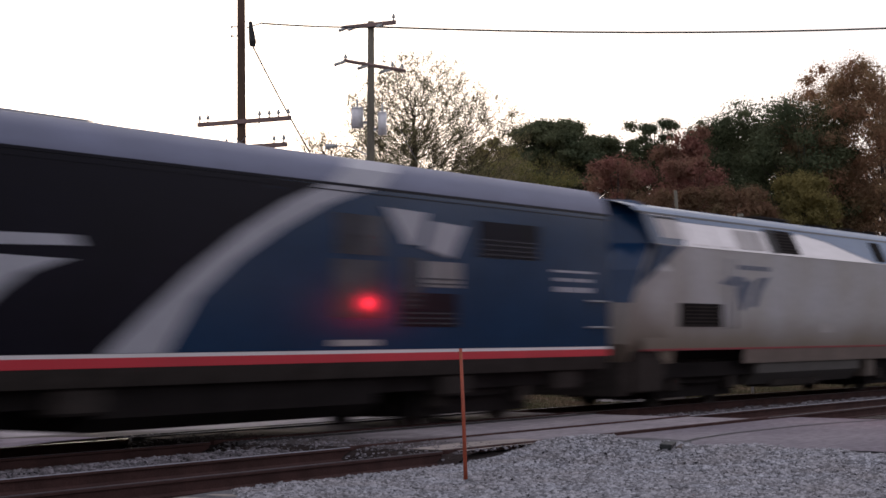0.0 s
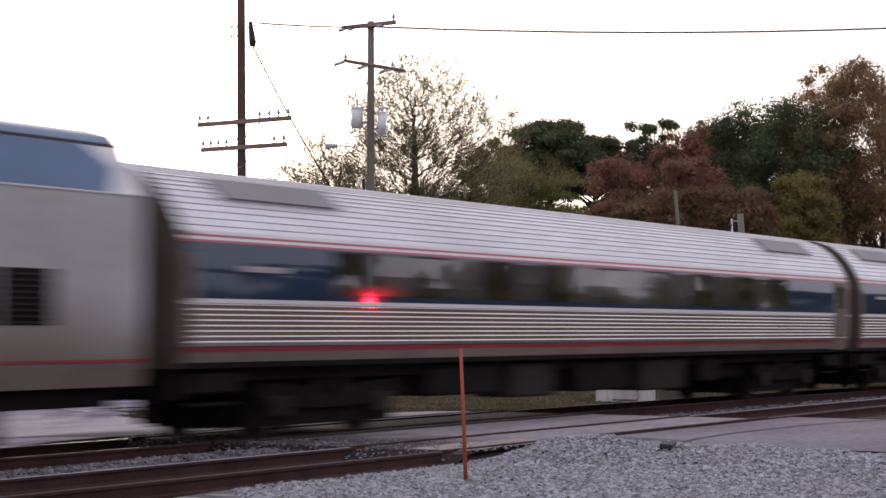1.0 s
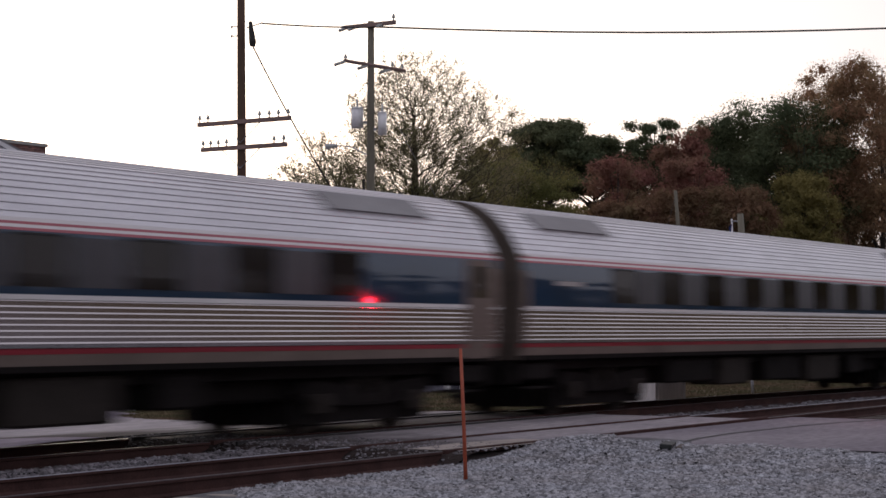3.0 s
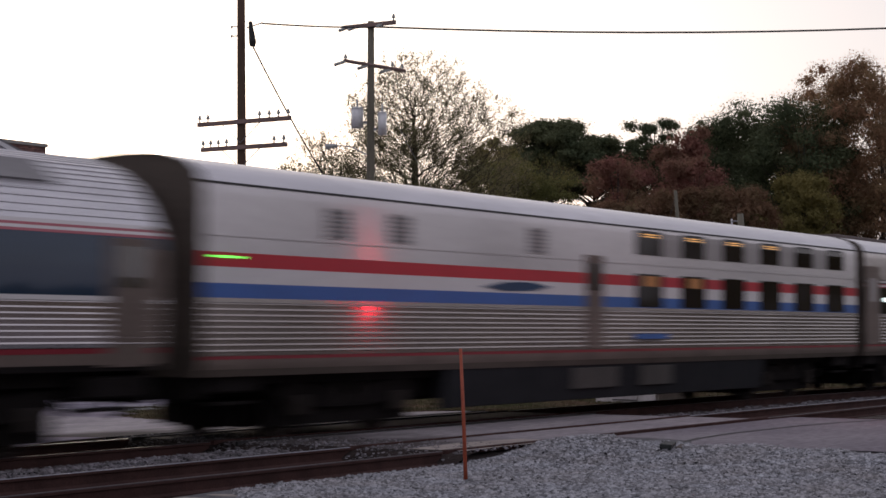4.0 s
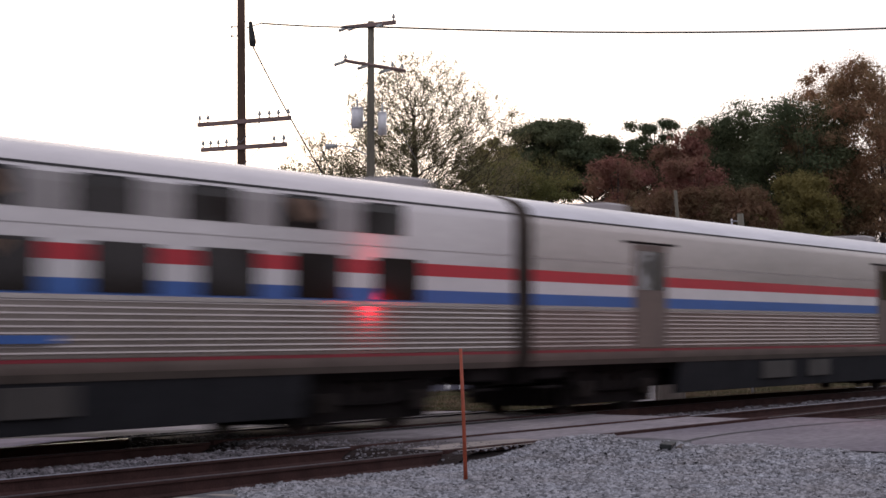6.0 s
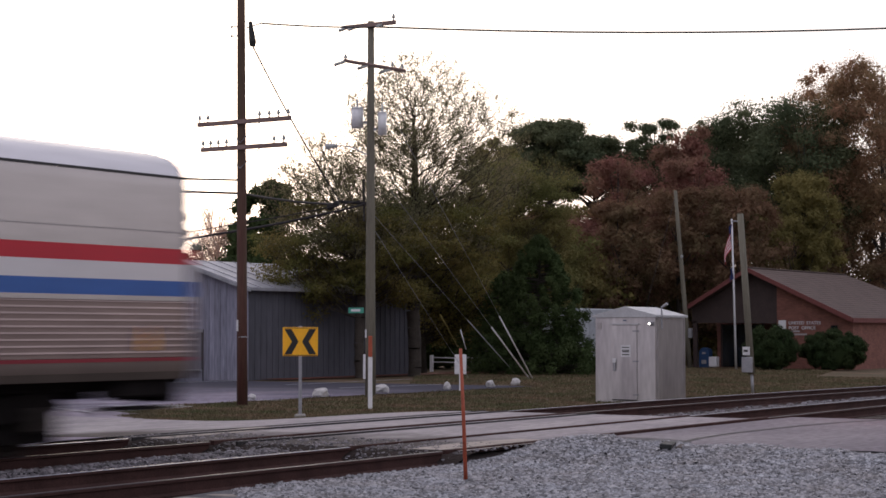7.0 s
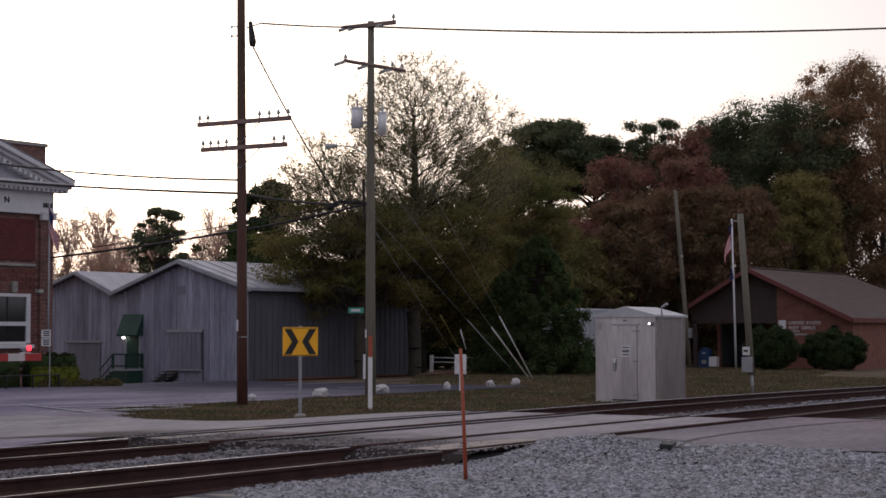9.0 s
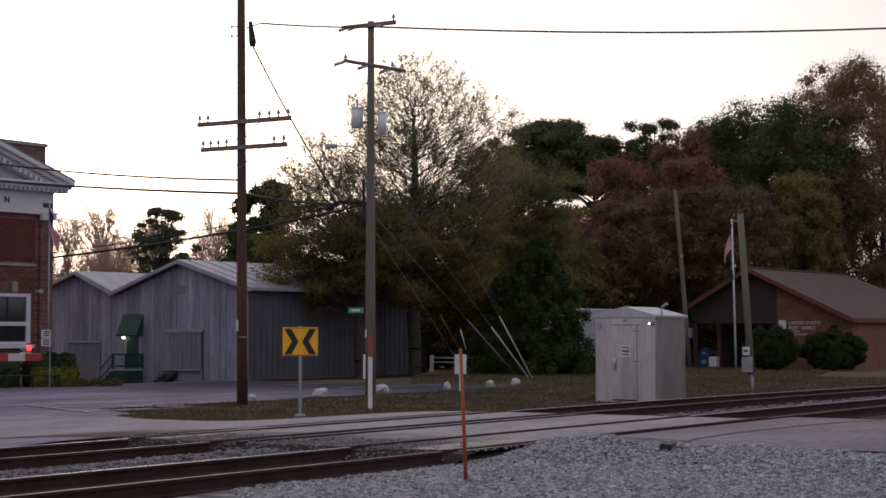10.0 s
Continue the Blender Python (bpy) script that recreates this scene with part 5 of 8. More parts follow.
def brick_wall(parent, y, x0, x1, z0, z1, holes, limit=300):
    """Courses of brick on a wall that faces the track; the wall behind shows as mortar joints."""
    bl, bh = 0.43, 0.15
    me = bpy.data.meshes.new("brick")
    bm = bmesh.new()
    box(bm, -bl / 2 + 0.012, bl / 2 - 0.012, -0.012, 0.012, -bh / 2 + 0.012, bh / 2 - 0.012)
    bm.to_mesh(me)
    bm.free()
    me.materials.append(BRICK_PIECE)
    made = 0
    rows = int((z1 - z0) / bh)
    for r in range(rows):
        z = z0 + (r + 0.5) * bh
        x = x1 - (0.5 if r % 2 else 1.0) * bl + bl / 2
        while x > x0 and made < limit:
            if not any(a - 0.1 < x < b + 0.1 and c < z < d for a, b, c, d in holes):
                o = new("brick", me)
                o.parent = parent
                o.matrix_basis = pose(x - bl / 2, y, z)
                made += 1
            x -= bl


def station():
    """Two-storey brick building with a white pediment, its front along the railway."""
    Y, XR = 50.0, 51.38
    XL = 30.0
    b = thing("brick_building", "red brick building with white pediment and tall windows", "building")
    boxed("wall", (XL, XR, Y, Y + 0.4, -0.8, 6.25), BRICK, b, "red brick front wall")
    boxed("wall", (XR - 0.4, XR, Y + 0.4, Y + 9, -0.8, 6.25), BRICK, b, "red brick side wall")
    boxed("wall", (XL, XR - 0.4, Y + 8.6, Y + 9, -0.8, 6.25), BRICK, b)
    boxed("corner_pier", (XR - 0.6, XR + 0.06, Y - 0.1, Y - 0.012, -0.8, 5.9), BRICK_PLAIN, b, "brick corner pier")
    boxed("panel", (XL, 50.55, Y - 0.05, Y - 0.012, 4.2, 5.75), BRICK_RED, b, "smooth dark red panel")
    boxed("belt_course", (XL, 50.55, Y - 0.1, Y - 0.02, 3.98, 4.08), CONCRETE, b, "pale stone belt course")
    boxed("frieze", (XL, XR + 0.02, Y - 0.16, Y - 0.0, 6.0, 6.8), TRIM, b, "white frieze board")
    boxed("frieze_band", (XL, 50.7, Y - 0.2, Y - 0.16, 5.95, 6.05), TRIM, b)
    boxed("capital", (50.72, XR + 0.1, Y - 0.24, Y - 0.1, 5.75, 6.0), TRIM, b, "white pier capital")
    boxed("capital", (50.68, XR + 0.16, Y - 0.28, Y - 0.16, 5.98, 6.05), TRIM, b)
    boxed("cornice", (XL, 51.85, Y - 0.75, Y + 0.0, 7.02, 7.14), TRIM, b, "white cornice")
    boxed("cornice", (XL, 51.75, Y - 0.6, Y + 0.0, 6.9, 7.02), TRIM, b)
    boxed("cornice", (XL, 51.5, Y - 0.3, Y + 0.0, 6.8, 6.9), TRIM, b)
    boxed("cornice", (51.38, 51.84, Y + 0.0, Y + 9.2, 6.9, 7.14), TRIM, b, "white side cornice")
    for k in range(34):
        x = 51.66 - k * 0.24
        boxed("dentil", (x - 0.06, x + 0.06, Y - 0.56, Y - 0.3, 6.8, 6.9), TRIM, b)
    # pediment: raking cornice towards an apex beyond the view
    apex_x, apex_z, toe_x, toe_z = 43.5, 9.7, 51.9, 7.05
    prismed("tympanum", [(toe_x - 0.6, 7.16), (apex_x, apex_z - 0.35), (2 * apex_x - toe_x + 0.6, 7.16)], "y", Y - 0.1, Y + 0.3, TYMPANUM, b, "grey pediment field")
    sl = (apex_z - toe_z) / (apex_x - toe_x)
    for t, dep, off in ((0.16, 0.75, 0.0), (0.14, 0.6, -0.16), (0.12, 0.4, -0.3)):
        prismed("raking_cornice", [(toe_x + 0.02, toe_z + off - t / 2 + 0.12), (apex_x, apex_z + off - t / 2 + 0.12), (apex_x, apex_z + off + t / 2 + 0.12), (toe_x + 0.02, toe_z + off + t / 2 + 0.12)], "y", Y - dep, Y + 0.1, TRIM, b, "white raking cornice")
    for k in range(22):
        x = toe_x - 0.7 - k * 0.27
        z = toe_z + sl * (x - toe_x) - 0.35
        boxed("dentil", (x - 0.07, x + 0.07, Y - 0.5, Y - 0.1, z - 0.06, z + 0.08), TRIM, b)
    prismed("roof", [(toe_x + 0.1, toe_z + 0.17), (apex_x, apex_z + 0.2), (apex_x, apex_z + 0.32), (toe_x + 0.1, toe_z + 0.27)], "y", Y - 0.7, Y + 9, ROOF_GREY, b, "grey roof slope")
    boxed("parapet", (45.0, 53.15, 52.0, 52.6, 6.5, 8.82), BRICK, b, "brick parapet behind the pediment")
    boxed("coping", (45.0, 53.22, 51.93, 52.67, 8.82, 8.95), CONCRETE, b, "pale coping stones")
    # window with white frame, keystone and sill
    w = thing("window", "", "")
    w.parent = b
    w.name = "window_bay"
    boxed("glass", (46.6, 50.2, Y - 0.03, Y - 0.014, 1.1, 2.9), WINDOW_GLASS, w, "dark window glass")
    for x0, x1, z0, z1 in ((50.1, 50.3, 1.1, 2.95), (46.6, 50.1, 2.83, 2.95), (46.6, 50.1, 1.75, 1.9), (46.6, 50.1, 1.06, 1.16), (48.3, 48.4, 1.1, 2.83)):
        boxed("frame", (x0, x1, Y - 0.09, Y - 0.03, z0, z1), TRIM, w, "white window frame")
    boxed("sill", (46.4, 50.4, Y - 0.2, Y - 0.02, 0.92, 1.05), TRIM, w, "white stone sill")
    boxed("keystone", (49.35, 49.6, Y - 0.12, Y - 0.02, 3.0, 3.4), CONCRETE, b, "pale keystone")
    boxed("flood_lamp", (50.5, 50.75, Y - 0.3, Y - 0.1, 3.0, 3.12), PORCELAIN, b, "small grey flood lamp")
    boxed("letter_bar", (48.83, 48.88, Y - 0.18, Y - 0.163, 6.3, 6.52), SIGN_BLACK, b, "dark lettering stroke")
    boxed("letter_bar", (49.02, 49.07, Y - 0.18, Y - 0.163, 6.3, 6.52), SIGN_BLACK, b, "dark lettering stroke")
    prismed("letter_bar", [(48.83, 6.52), (48.88, 6.52), (49.07, 6.3), (49.02, 6.3)], "y", Y - 0.18, Y - 0.163, SIGN_BLACK, b, "dark lettering stroke")
    for k in range(4):
        boxed("number_bar", (50.82 + k * 0.13, 50.92 + k * 0.13, Y - 0.18, Y - 0.163, 6.22, 6.4), SIGN_BLACK, b, "dark number bar")
    brick_wall(b, Y - 0.012, 47.5, XR - 0.62, 2.95, 3.95, [(49.3, 49.65, 2.9, 3.45)])
    brick_wall(b, Y - 0.012, 50.32, XR - 0.62, -0.3, 2.95, [])
    for k in range(40):
        boxed("pier_joint", (XR - 0.6, XR + 0.062, Y - 0.102, Y - 0.1, -0.2 + k * 0.15, -0.188 + k * 0.15), MORTAR, b)


def post_office():
    """Low brick building with an asymmetric gable, deep porch and brown roof."""
    X = 91.0
    yl, yr_, ya = 41.52, 32.3, 38.0
    b = thing("post_office", "low brown brick building with red-trimmed gable roof and deep porch", "building")
    zl, zr, za = 2.75, 2.1, 4.75
    boxed("wall", (X, X + 0.3, 32.49, 36.6, -0.7, 2.2), BRICK_PO, b, "brown brick front wall")
    prismed("gable", [(36.6, 2.2), (32.49, 2.2), (36.6, 3.95)], "x", X, X + 0.3, BRICK_PO, b)
    boxed("wall", (X + 0.3, X + 18.8, 32.49, 32.8, -0.7, 2.12), BRICK_PO, b, "brown brick side wall")
    boxed("wall", (X + 3, X + 3.3, 36.6, 41.3, -0.7, 2.7), BRICK_PO, b, "shaded porch wall")
    boxed("wall", (X + 3.3, X + 18.8, 41.0, 41.3, -0.7, 2.7), BRICK_PO, b)
    boxed("wall", (X + 0.3, X + 3, 36.3, 36.6, -0.7, 3.9), BRICK_PO, b)
    prismed("porch_gable", [(41.45, 2.0), (41.45, 2.74), (38.0, 4.65), (36.62, 3.95), (36.62, 1.95)], "x", X + 0.05, X + 0.2, SIDING_BROWN, b, "dark brown boarded gable")
    sr = (zr - za) / (yr_ - ya)
    sl = (zl - za) / (yl - ya)
    XE, XH = X + 14.2, X + 19.2

    def slope(name, corners, material, words):
        n = len(corners)
        v = list(corners) + [(a, b, c + 0.14) for a, b, c in corners]
        f = [tuple(range(n))[::-1], tuple(range(n, 2 * n))] + [(i, (i + 1) % n, n + (i + 1) % n, n + i) for i in range(n)]
        return mesh_of(name, v, f, material, b, words)

    for y_end, z_end in ((yr_, zr), (yl, zl)):
        slope("roof", [(X - 0.6, y_end, z_end), (XH, y_end, z_end), (XE, ya, za), (X - 0.6, ya, za)], ROOF_BROWN, "brown shingle roof slope")
        prismed("fascia", [(y_end, z_end - 0.1), (ya, za - 0.08), (ya, za + 0.15), (y_end, z_end + 0.15)], "x", X - 0.68, X - 0.605, FASCIA_RED, b, "dull red fascia board")
    slope("roof", [(XH, yr_, zr), (XH, yl, zl), (XE, ya, za)], ROOF_BROWN, "brown shingle hip")
    boxed("ridge_cap", (X - 0.6, XE, ya - 0.12, ya + 0.12, za + 0.12, za + 0.18), ROOF_BROWN2, b, "dark shingle ridge cap", 0.02)
    boxed("fascia", (X - 0.6, XH, yr_ - 0.06, yr_ - 0.002, zr - 0.12, zr + 0.12), FASCIA_RED, b, "dull red fascia board")
    for k in range(22):
        t = (k + 0.5) / 22
        y = yr_ + (ya - yr_) * t
        z = zr + (za - zr) * t + 0.142
        boxed("shingle_course", (X - 0.6, XH + (XE - XH) * t, y - 0.02, y + 0.02, z - 0.02, z + 0.008), ROOF_BROWN2, b)
    boxed("glass_door", (X + 2.94, X + 3.0, 38.6, 41.0, -0.4, 1.9), WINDOW_GLASS, b, "dark glazed porch front")
    for y in (38.6, 39.4, 40.2, 41.0):
        boxed("mullion", (X + 2.9, X + 2.95, y - 0.05, y + 0.05, -0.4, 1.95), SIDING_BROWN, b)
    boxed("porch_post", (X + 0.05, X + 0.25, 41.2, 41.4, -0.7, 2.1), SIDING_BROWN, b, "dark porch post")
    boxed("window", (X - 0.04, X - 0.003, 33.3, 33.65, 1.35, 1.85), WINDOW_GLASS, b, "small dark window")
    # wall sign: emblem and two lines of letters
    boxed("emblem_plate", (X - 0.04, X - 0.005, 36.1, 36.5, 1.65, 2.12), TRIM, b, "small white emblem plate")
    for row, off, text in ((2.0, 0.0, "UNITED"), (2.0, 0.97, "STATES"), (1.74, 0.0, "POST"), (1.74, 0.7, "OFFICE")):
        cu = bpy.data.curves.new("lettering", "FONT")
        cu.body, cu.size, cu.extrude = text, 0.24, 0.01
        tmp = new("lettering", cu)
        dg = bpy.context.evaluated_depsgraph_get()
        me = bpy.data.meshes.new_from_object(tmp.evaluated_get(dg))
        bpy.data.objects.remove(tmp)
        me.materials.clear()
        me.materials.append(TRIM)
        o = new("lettering", me)
        o.parent = b
        o.matrix_basis = pose(X - 0.02, 35.95 - off, row - 0.1, 90, 0, -90)
        tagged(o, "white wall lettering")
    for z0, ln in ((1.5, 0.6), (1.34, 1.0)):
        boxed("letter_bar", (X - 0.03, X - 0.01, 35.95 - ln, 35.95, z0, z0 + 0.09), PANE_GREY, b, "small pale lettering bar")


def far_shed():
    o = thing("trailer", "pale metal trailer half hidden behind the hut", "trailer")
    boxed("body", (83.5, 93, 45.6, 48.4, -0.3, 2.75), TRAILER, o, "pale ribbed trailer side", 0.05)
    for k in range(19):
        boxed("rib", (83.7 + k * 0.49, 83.76 + k * 0.49, 45.57, 45.6, -0.1, 2.6), TRAILER, o)
    for x in (85, 91):
        wheel = bmesh.new()
        tube(wheel, (x, 45.7, -0.1), (x, 45.95, -0.1), 0.32, 0.32, 16)
        part("wheel", wheel, RUBBER, o)


barn()
station()
post_office()
far_shed()


# ---- street furniture and small things ----


def facing(x, y, z, turn=0):
    """A pose whose local x runs to the viewer's right and whose -y faces the road side."""
    return pose(x, y, z, 0, 0, math.degrees(AZ) - 90 + turn)


def insulator(parent, x, y, z, r=0.062, h=0.19):
    bm = bmesh.new()
    tube(bm, (x, y, z), (x, y, z + h * 0.4), r * 0.35, r * 0.35, 6)
    tube(bm, (x, y, z + h * 0.4), (x, y, z + h * 0.62), r, r * 0.75, 8)
    tube(bm, (x, y, z + h * 0.62), (x, y, z + h), r * 0.7, r * 0.4, 8)
    return part("insulator", bm, PORCELAIN, parent, "", True)


def wooden_pole(words, x, y, z0, z1, r0, r1, material, lean=(0, 0), n=14):
    p = thing("utility_pole", words, "utility pole", "utility poles")
    pts = [(x + lean[0] * t, y + lean[1] * t, z0 + (z1 - z0) * t) for t in (0, 0.25, 0.5, 0.75, 1)]
    tubed("shaft", pts, r0, material, p, "", n, r1)
    return p


def cable(words, pts, r=0.012, sag=0.0, name="overhead_cable"):
    """A hanging cable through its supports."""
    line = [tuple(pts[0])]
    for a, b in zip(pts, pts[1:]):
        a, b = Vector(a), Vector(b)
        for i in range(1, 9):
            t = i / 8
            line.append(tuple(a.lerp(b, t) - Vector((0, 0, sag * 4 * t * (1 - t)))))
    o = tubed(name, line, r, WIRE, None, "", 5)
    return tagged(o, words, "cable", "overhead cables")


# telephone pole with two crossarms
P1 = (38.4, 30.4)
p1 = wooden_pole("brown creosoted telephone pole with two crossarms of glass insulators", P1[0], P1[1], -0.7, 12.5, 0.15, 0.1, WOOD_DARK, (-0.05, 0.09))
for z, ya, yb, ins in ((7.08, 1.42, -1.68, (1.36, 1.08, -0.66, -0.98, -1.28, -1.6)), (6.4, 1.3, -1.56, (1.24, 0.98, 0.72, 0.44, -1.14, -1.46))):
    arm = boxed("crossarm", (P1[0] - 0.22, P1[0] - 0.12, P1[1] + yb, P1[1] + ya, z - 0.06, z + 0.06), ARM_WOOD, p1, "weathered wooden crossarm", 0.01)
    for dy in ins:
        insulator(arm, P1[0] - 0.17, P1[1] + dy, z + 0.06)
    for s in (0.62, -0.62):
        tubed("brace", [(P1[0] - 0.14, P1[1], z - 0.55), (P1[0] - 0.11, P1[1] + s, z - 0.05)], 0.014, STEEL, arm)
bm = bmesh.new()
tube(bm, (P1[0] - 0.02, P1[1] - 0.22, 9.75), (P1[0] - 0.02, P1[1] - 0.3, 9.2), 0.05, 0.1, 8)
tube(bm, (P1[0] - 0.02, P1[1] - 0.3, 9.2), (P1[0] - 0.02, P1[1] - 0.3, 9.08), 0.1, 0.07, 8)
part("cable_terminal", bm, RUBBER, p1, "dark cable terminal")
for z in (9.65, 9.4):
    tubed("bracket", [(P1[0], P1[1] + 0.1, z), (P1[0], P1[1] + 0.42, z + 0.02)], 0.018, STEEL, p1)
    insulator(p1, P1[0], P1[1] + 0.42, z - 0.04, 0.04, 0.1)
tubed("bracket", [(P1[0], P1[1] - 0.1, 9.6), (P1[0], P1[1] - 0.62, 9.69)], 0.02, STEEL, p1)
boxed("tag_plate", (P1[0] - 0.17, P1[0] - 0.14, P1[1] + 0.03, P1[1] + 0.08, 1.55, 1.85), TRIM, p1, "small pale tag")
tubed("ground_band", [(P1[0], P1[1], 1.38), (P1[0], P1[1], 1.41)], 0.152, STEEL, p1)

# power pole with transformers
P2 = (46.4, 31.8)
p2 = wooden_pole("grey power pole with two transformers and two crossarms", P2[0], P2[1], -0.7, 11.05, 0.17, 0.1, WOOD_GREY)
a1 = boxed("crossarm", (P2[0] - 0.17, P2[0] - 0.09, P2[1] - 1.0, P2[1] + 1.0, 10.85, 10.98), ARM_WOOD, p2, "weathered wooden crossarm", 0.01)
for dy in (0.9, 0.55, -0.5):
    tubed("strain_insulator", [(P2[0] - 0.13, P2[1] + dy, 10.88), (P2[0] - 0.33, P2[1] + dy + 0.06, 10.8)], 0.05, PORCELAIN, a1)
insulator(a1, P2[0] - 0.13, P2[1] - 0.92, 10.98, 0.07, 0.2)
bm = bmesh.new()
tube(bm, (P2[0] - 1.0, P2[1] + 0.3, 9.74), (P2[0] + 1.15, P2[1] - 0.5, 9.62), 0.06, 0.06, 6)
a2 = part("crossarm", bm, ARM_WOOD, p2, "weathered wooden crossarm")
for u in (-0.95, 0.7, 1.05):
    insulator(a2, P2[0] + u, P2[1] + 0.3 - 0.37 * (u + 1), 9.74 - 0.05 * (u + 1), 0.07, 0.2)
for u in (-1.0, -0.2, 0.6):
    q = (P2[0] + u, P2[1] + 0.3 - 0.37 * (u + 1), 9.7 - 0.05 * (u + 1))
    tubed("strain_insulator", [q, (q[0] - 0.32, q[1] + 0.12, q[2] - 0.12)], 0.05, PORCELAIN, a2)
for dx, dy, z0, z1, r in ((-0.12, 0.42, 7.78, 8.36, 0.19), (0.14, -0.33, 7.55, 8.2, 0.14)):
    bm = bmesh.new()
    tube(bm, (P2[0] + dx, P2[1] + dy, z0), (P2[0] + dx, P2[1] + dy, z1), r, r, 16)
    tube(bm, (P2[0] + dx, P2[1] + dy, z1), (P2[0] + dx, P2[1] + dy, z1 + 0.06), r * 1.06, r * 0.8, 16)
    tr = part("transformer", bm, TRANSFORMER, p2, "pale grey transformer can", True)
    tubed("bushing", [(P2[0] + dx, P2[1] + dy, z1 + 0.05), (P2[0] + dx, P2[1] + dy, z1 + 0.3)], 0.035, PORCELAIN, tr)
    boxed("mount", (P2[0] - 0.03, P2[0] + 0.03, min(P2[1], P2[1] + dy * 0.6), max(P2[1], P2[1] + dy * 0.6), z0 + 0.12, z0 + 0.2), STEEL, tr)
bm = bmesh.new()
tube(bm, (P2[0] - 0.3, P2[1] + 0.9, 5.52), (P2[0], P2[1] + 0.1, 5.45), 0.05, 0.05, 6)
tube(bm, (P2[0] - 0.3, P2[1] + 1.35, 5.35), (P2[0] - 0.3, P2[1] + 1.0, 5.5), 0.1, 0.08, 8)
part("splice_case", bm, RUBBER, p2, "dark cable splice case")
la = tubed("lamp_arm", [(P2[0] - 0.05, P2[1] + 0.12, 6.95), (P2[0] - 0.25, P2[1] + 0.55, 7.2), (P2[0] - 0.45, P2[1] + 0.98, 7.24)], 0.022, STEEL, p2, "thin street lamp arm")
bm = bmesh.new()
tube(bm, (P2[0] - 0.43, P2[1] + 0.94, 7.24), (P2[0] - 0.6, P2[1] + 1.28, 7.2), 0.05, 0.1, 8)
part("lamp_head", bm, PORCELAIN, la, "pale unlit lamp head", True)
bm = bmesh.new()
for i in range(2):
    tube(bm, (P2[0] - 0.06, P2[1] + 0.18 + 0.04 * i, 4.9), (P2[0] - 0.06, P2[1] + 0.2 + 0.05 * i, 6.2), 0.02, 0.02, 5)
part("riser", bm, WIRE, p2)
st = boxed("street_sign", (P2[0] - 0.2, P2[0] - 0.185, P2[1] + 0.12, P2[1] + 0.68, 2.1, 2.27), SIGN_GREEN, p2, "small green street name sign")
boxed("letter_bar", (P2[0] - 0.204, P2[0] - 0.2, P2[1] + 0.24, P2[1] + 0.58, 2.15, 2.22), TRIM, st, "pale lettering bar")
boxed("marker_strip", (P2[0] - 0.2, P2[0] - 0.18, P2[1] + 0.05, P2[1] + 0.13, 0.1, 0.85), PIPE_WHITE, p2, "white plastic strip")
boxed("tag_plate", (P2[0] - 0.19, P2[0] - 0.17, P2[1] + 0.02, P2[1] + 0.07, 1.35, 1.6), TRIM, p2)

# further poles by the post office
p3 = wooden_pole("thin grey leaning wooden pole", 90.0, 41.1, -0.7, 9.05, 0.14, 0.09, WOOD_GREY, (-0.42, 0.62))
boxed("meter_box", (89.75, 89.9, 40.9, 41.1, 1.2, 1.7), STEEL, p3, "small grey meter box")
insulator(p3, 89.65, 41.4, 5.4, 0.09, 0.2)
p7 = thing("power_mast", "leaning grey service mast with meter box and white tag", "utility pole", "utility poles")
tubed("pipe", [(54.28, 22.64, -0.6), (54.25, 22.68, 0.3)], 0.05, STEEL, p7)
tubed("shaft", [(54.25, 22.68, 0.2), (54.17, 22.8, 2.5), (54.08, 22.95, 5.25)], 0.11, WOOD_GREY, p7, "", 12, 0.1)
boxed("meter_box", (54.02, 54.14, 22.58, 22.92, 0.25, 0.74), STEEL, p7, "grey meter box", 0.02)
boxed("tag_plate", (54.02, 54.08, 22.66, 22.88, 0.8, 1.06), TRIM, p7, "white tag")
boxed("tag_mark", (54.01, 54.02, 22.7, 22.84, 0.9, 0.97), SIGN_BLACK, p7)
tubed("bracket", [(54.08, 22.95, 5.0), (54.0, 23.2, 5.02)], 0.02, STEEL, p7)


def flag_cloth(parent, x, y, ztop, hoist, fly, mats, canton=None, stripes=13, way=1):
    """A limp flag: each stripe falls from the hoist in folds, the canton lies over its upper inner corner."""
    def at(u, v, lift=0.0):
        a = 0.26 * fly * u + 0.05 * math.sin(7 * u + 2.5 * v)
        return (x + way * 0.53 * a + lift, y - way * 0.85 * a + 0.04 * math.sin(11 * u + v), ztop - v * hoist * (1 - 0.2 * u) - 0.9 * fly * u ** 1.15)

    def strip_of(name, v0, v1, u1, material, lift):
        n = 10
        p = [at(u1 * i / n, w, lift) for i in range(n + 1) for w in (v0, v1)]
        p += [(a + 0.012, b, c) for a, b, c in p]
        m = 2 * n + 2
        f = [(2 * i, 2 * i + 2, 2 * i + 3, 2 * i + 1) for i in range(n)] + [(m + 2 * i, m + 2 * i + 1, m + 2 * i + 3, m + 2 * i + 2) for i in range(n)]
        mesh_of(name, p, f, material, parent)

    for k in range(stripes):
        strip_of("flag_stripe", k / stripes, (k + 1) / stripes, 1.0, mats[k % len(mats)], 0.0)
    if canton:
        strip_of("canton", 0.0, 7 / 13, 0.4, canton, -0.012)


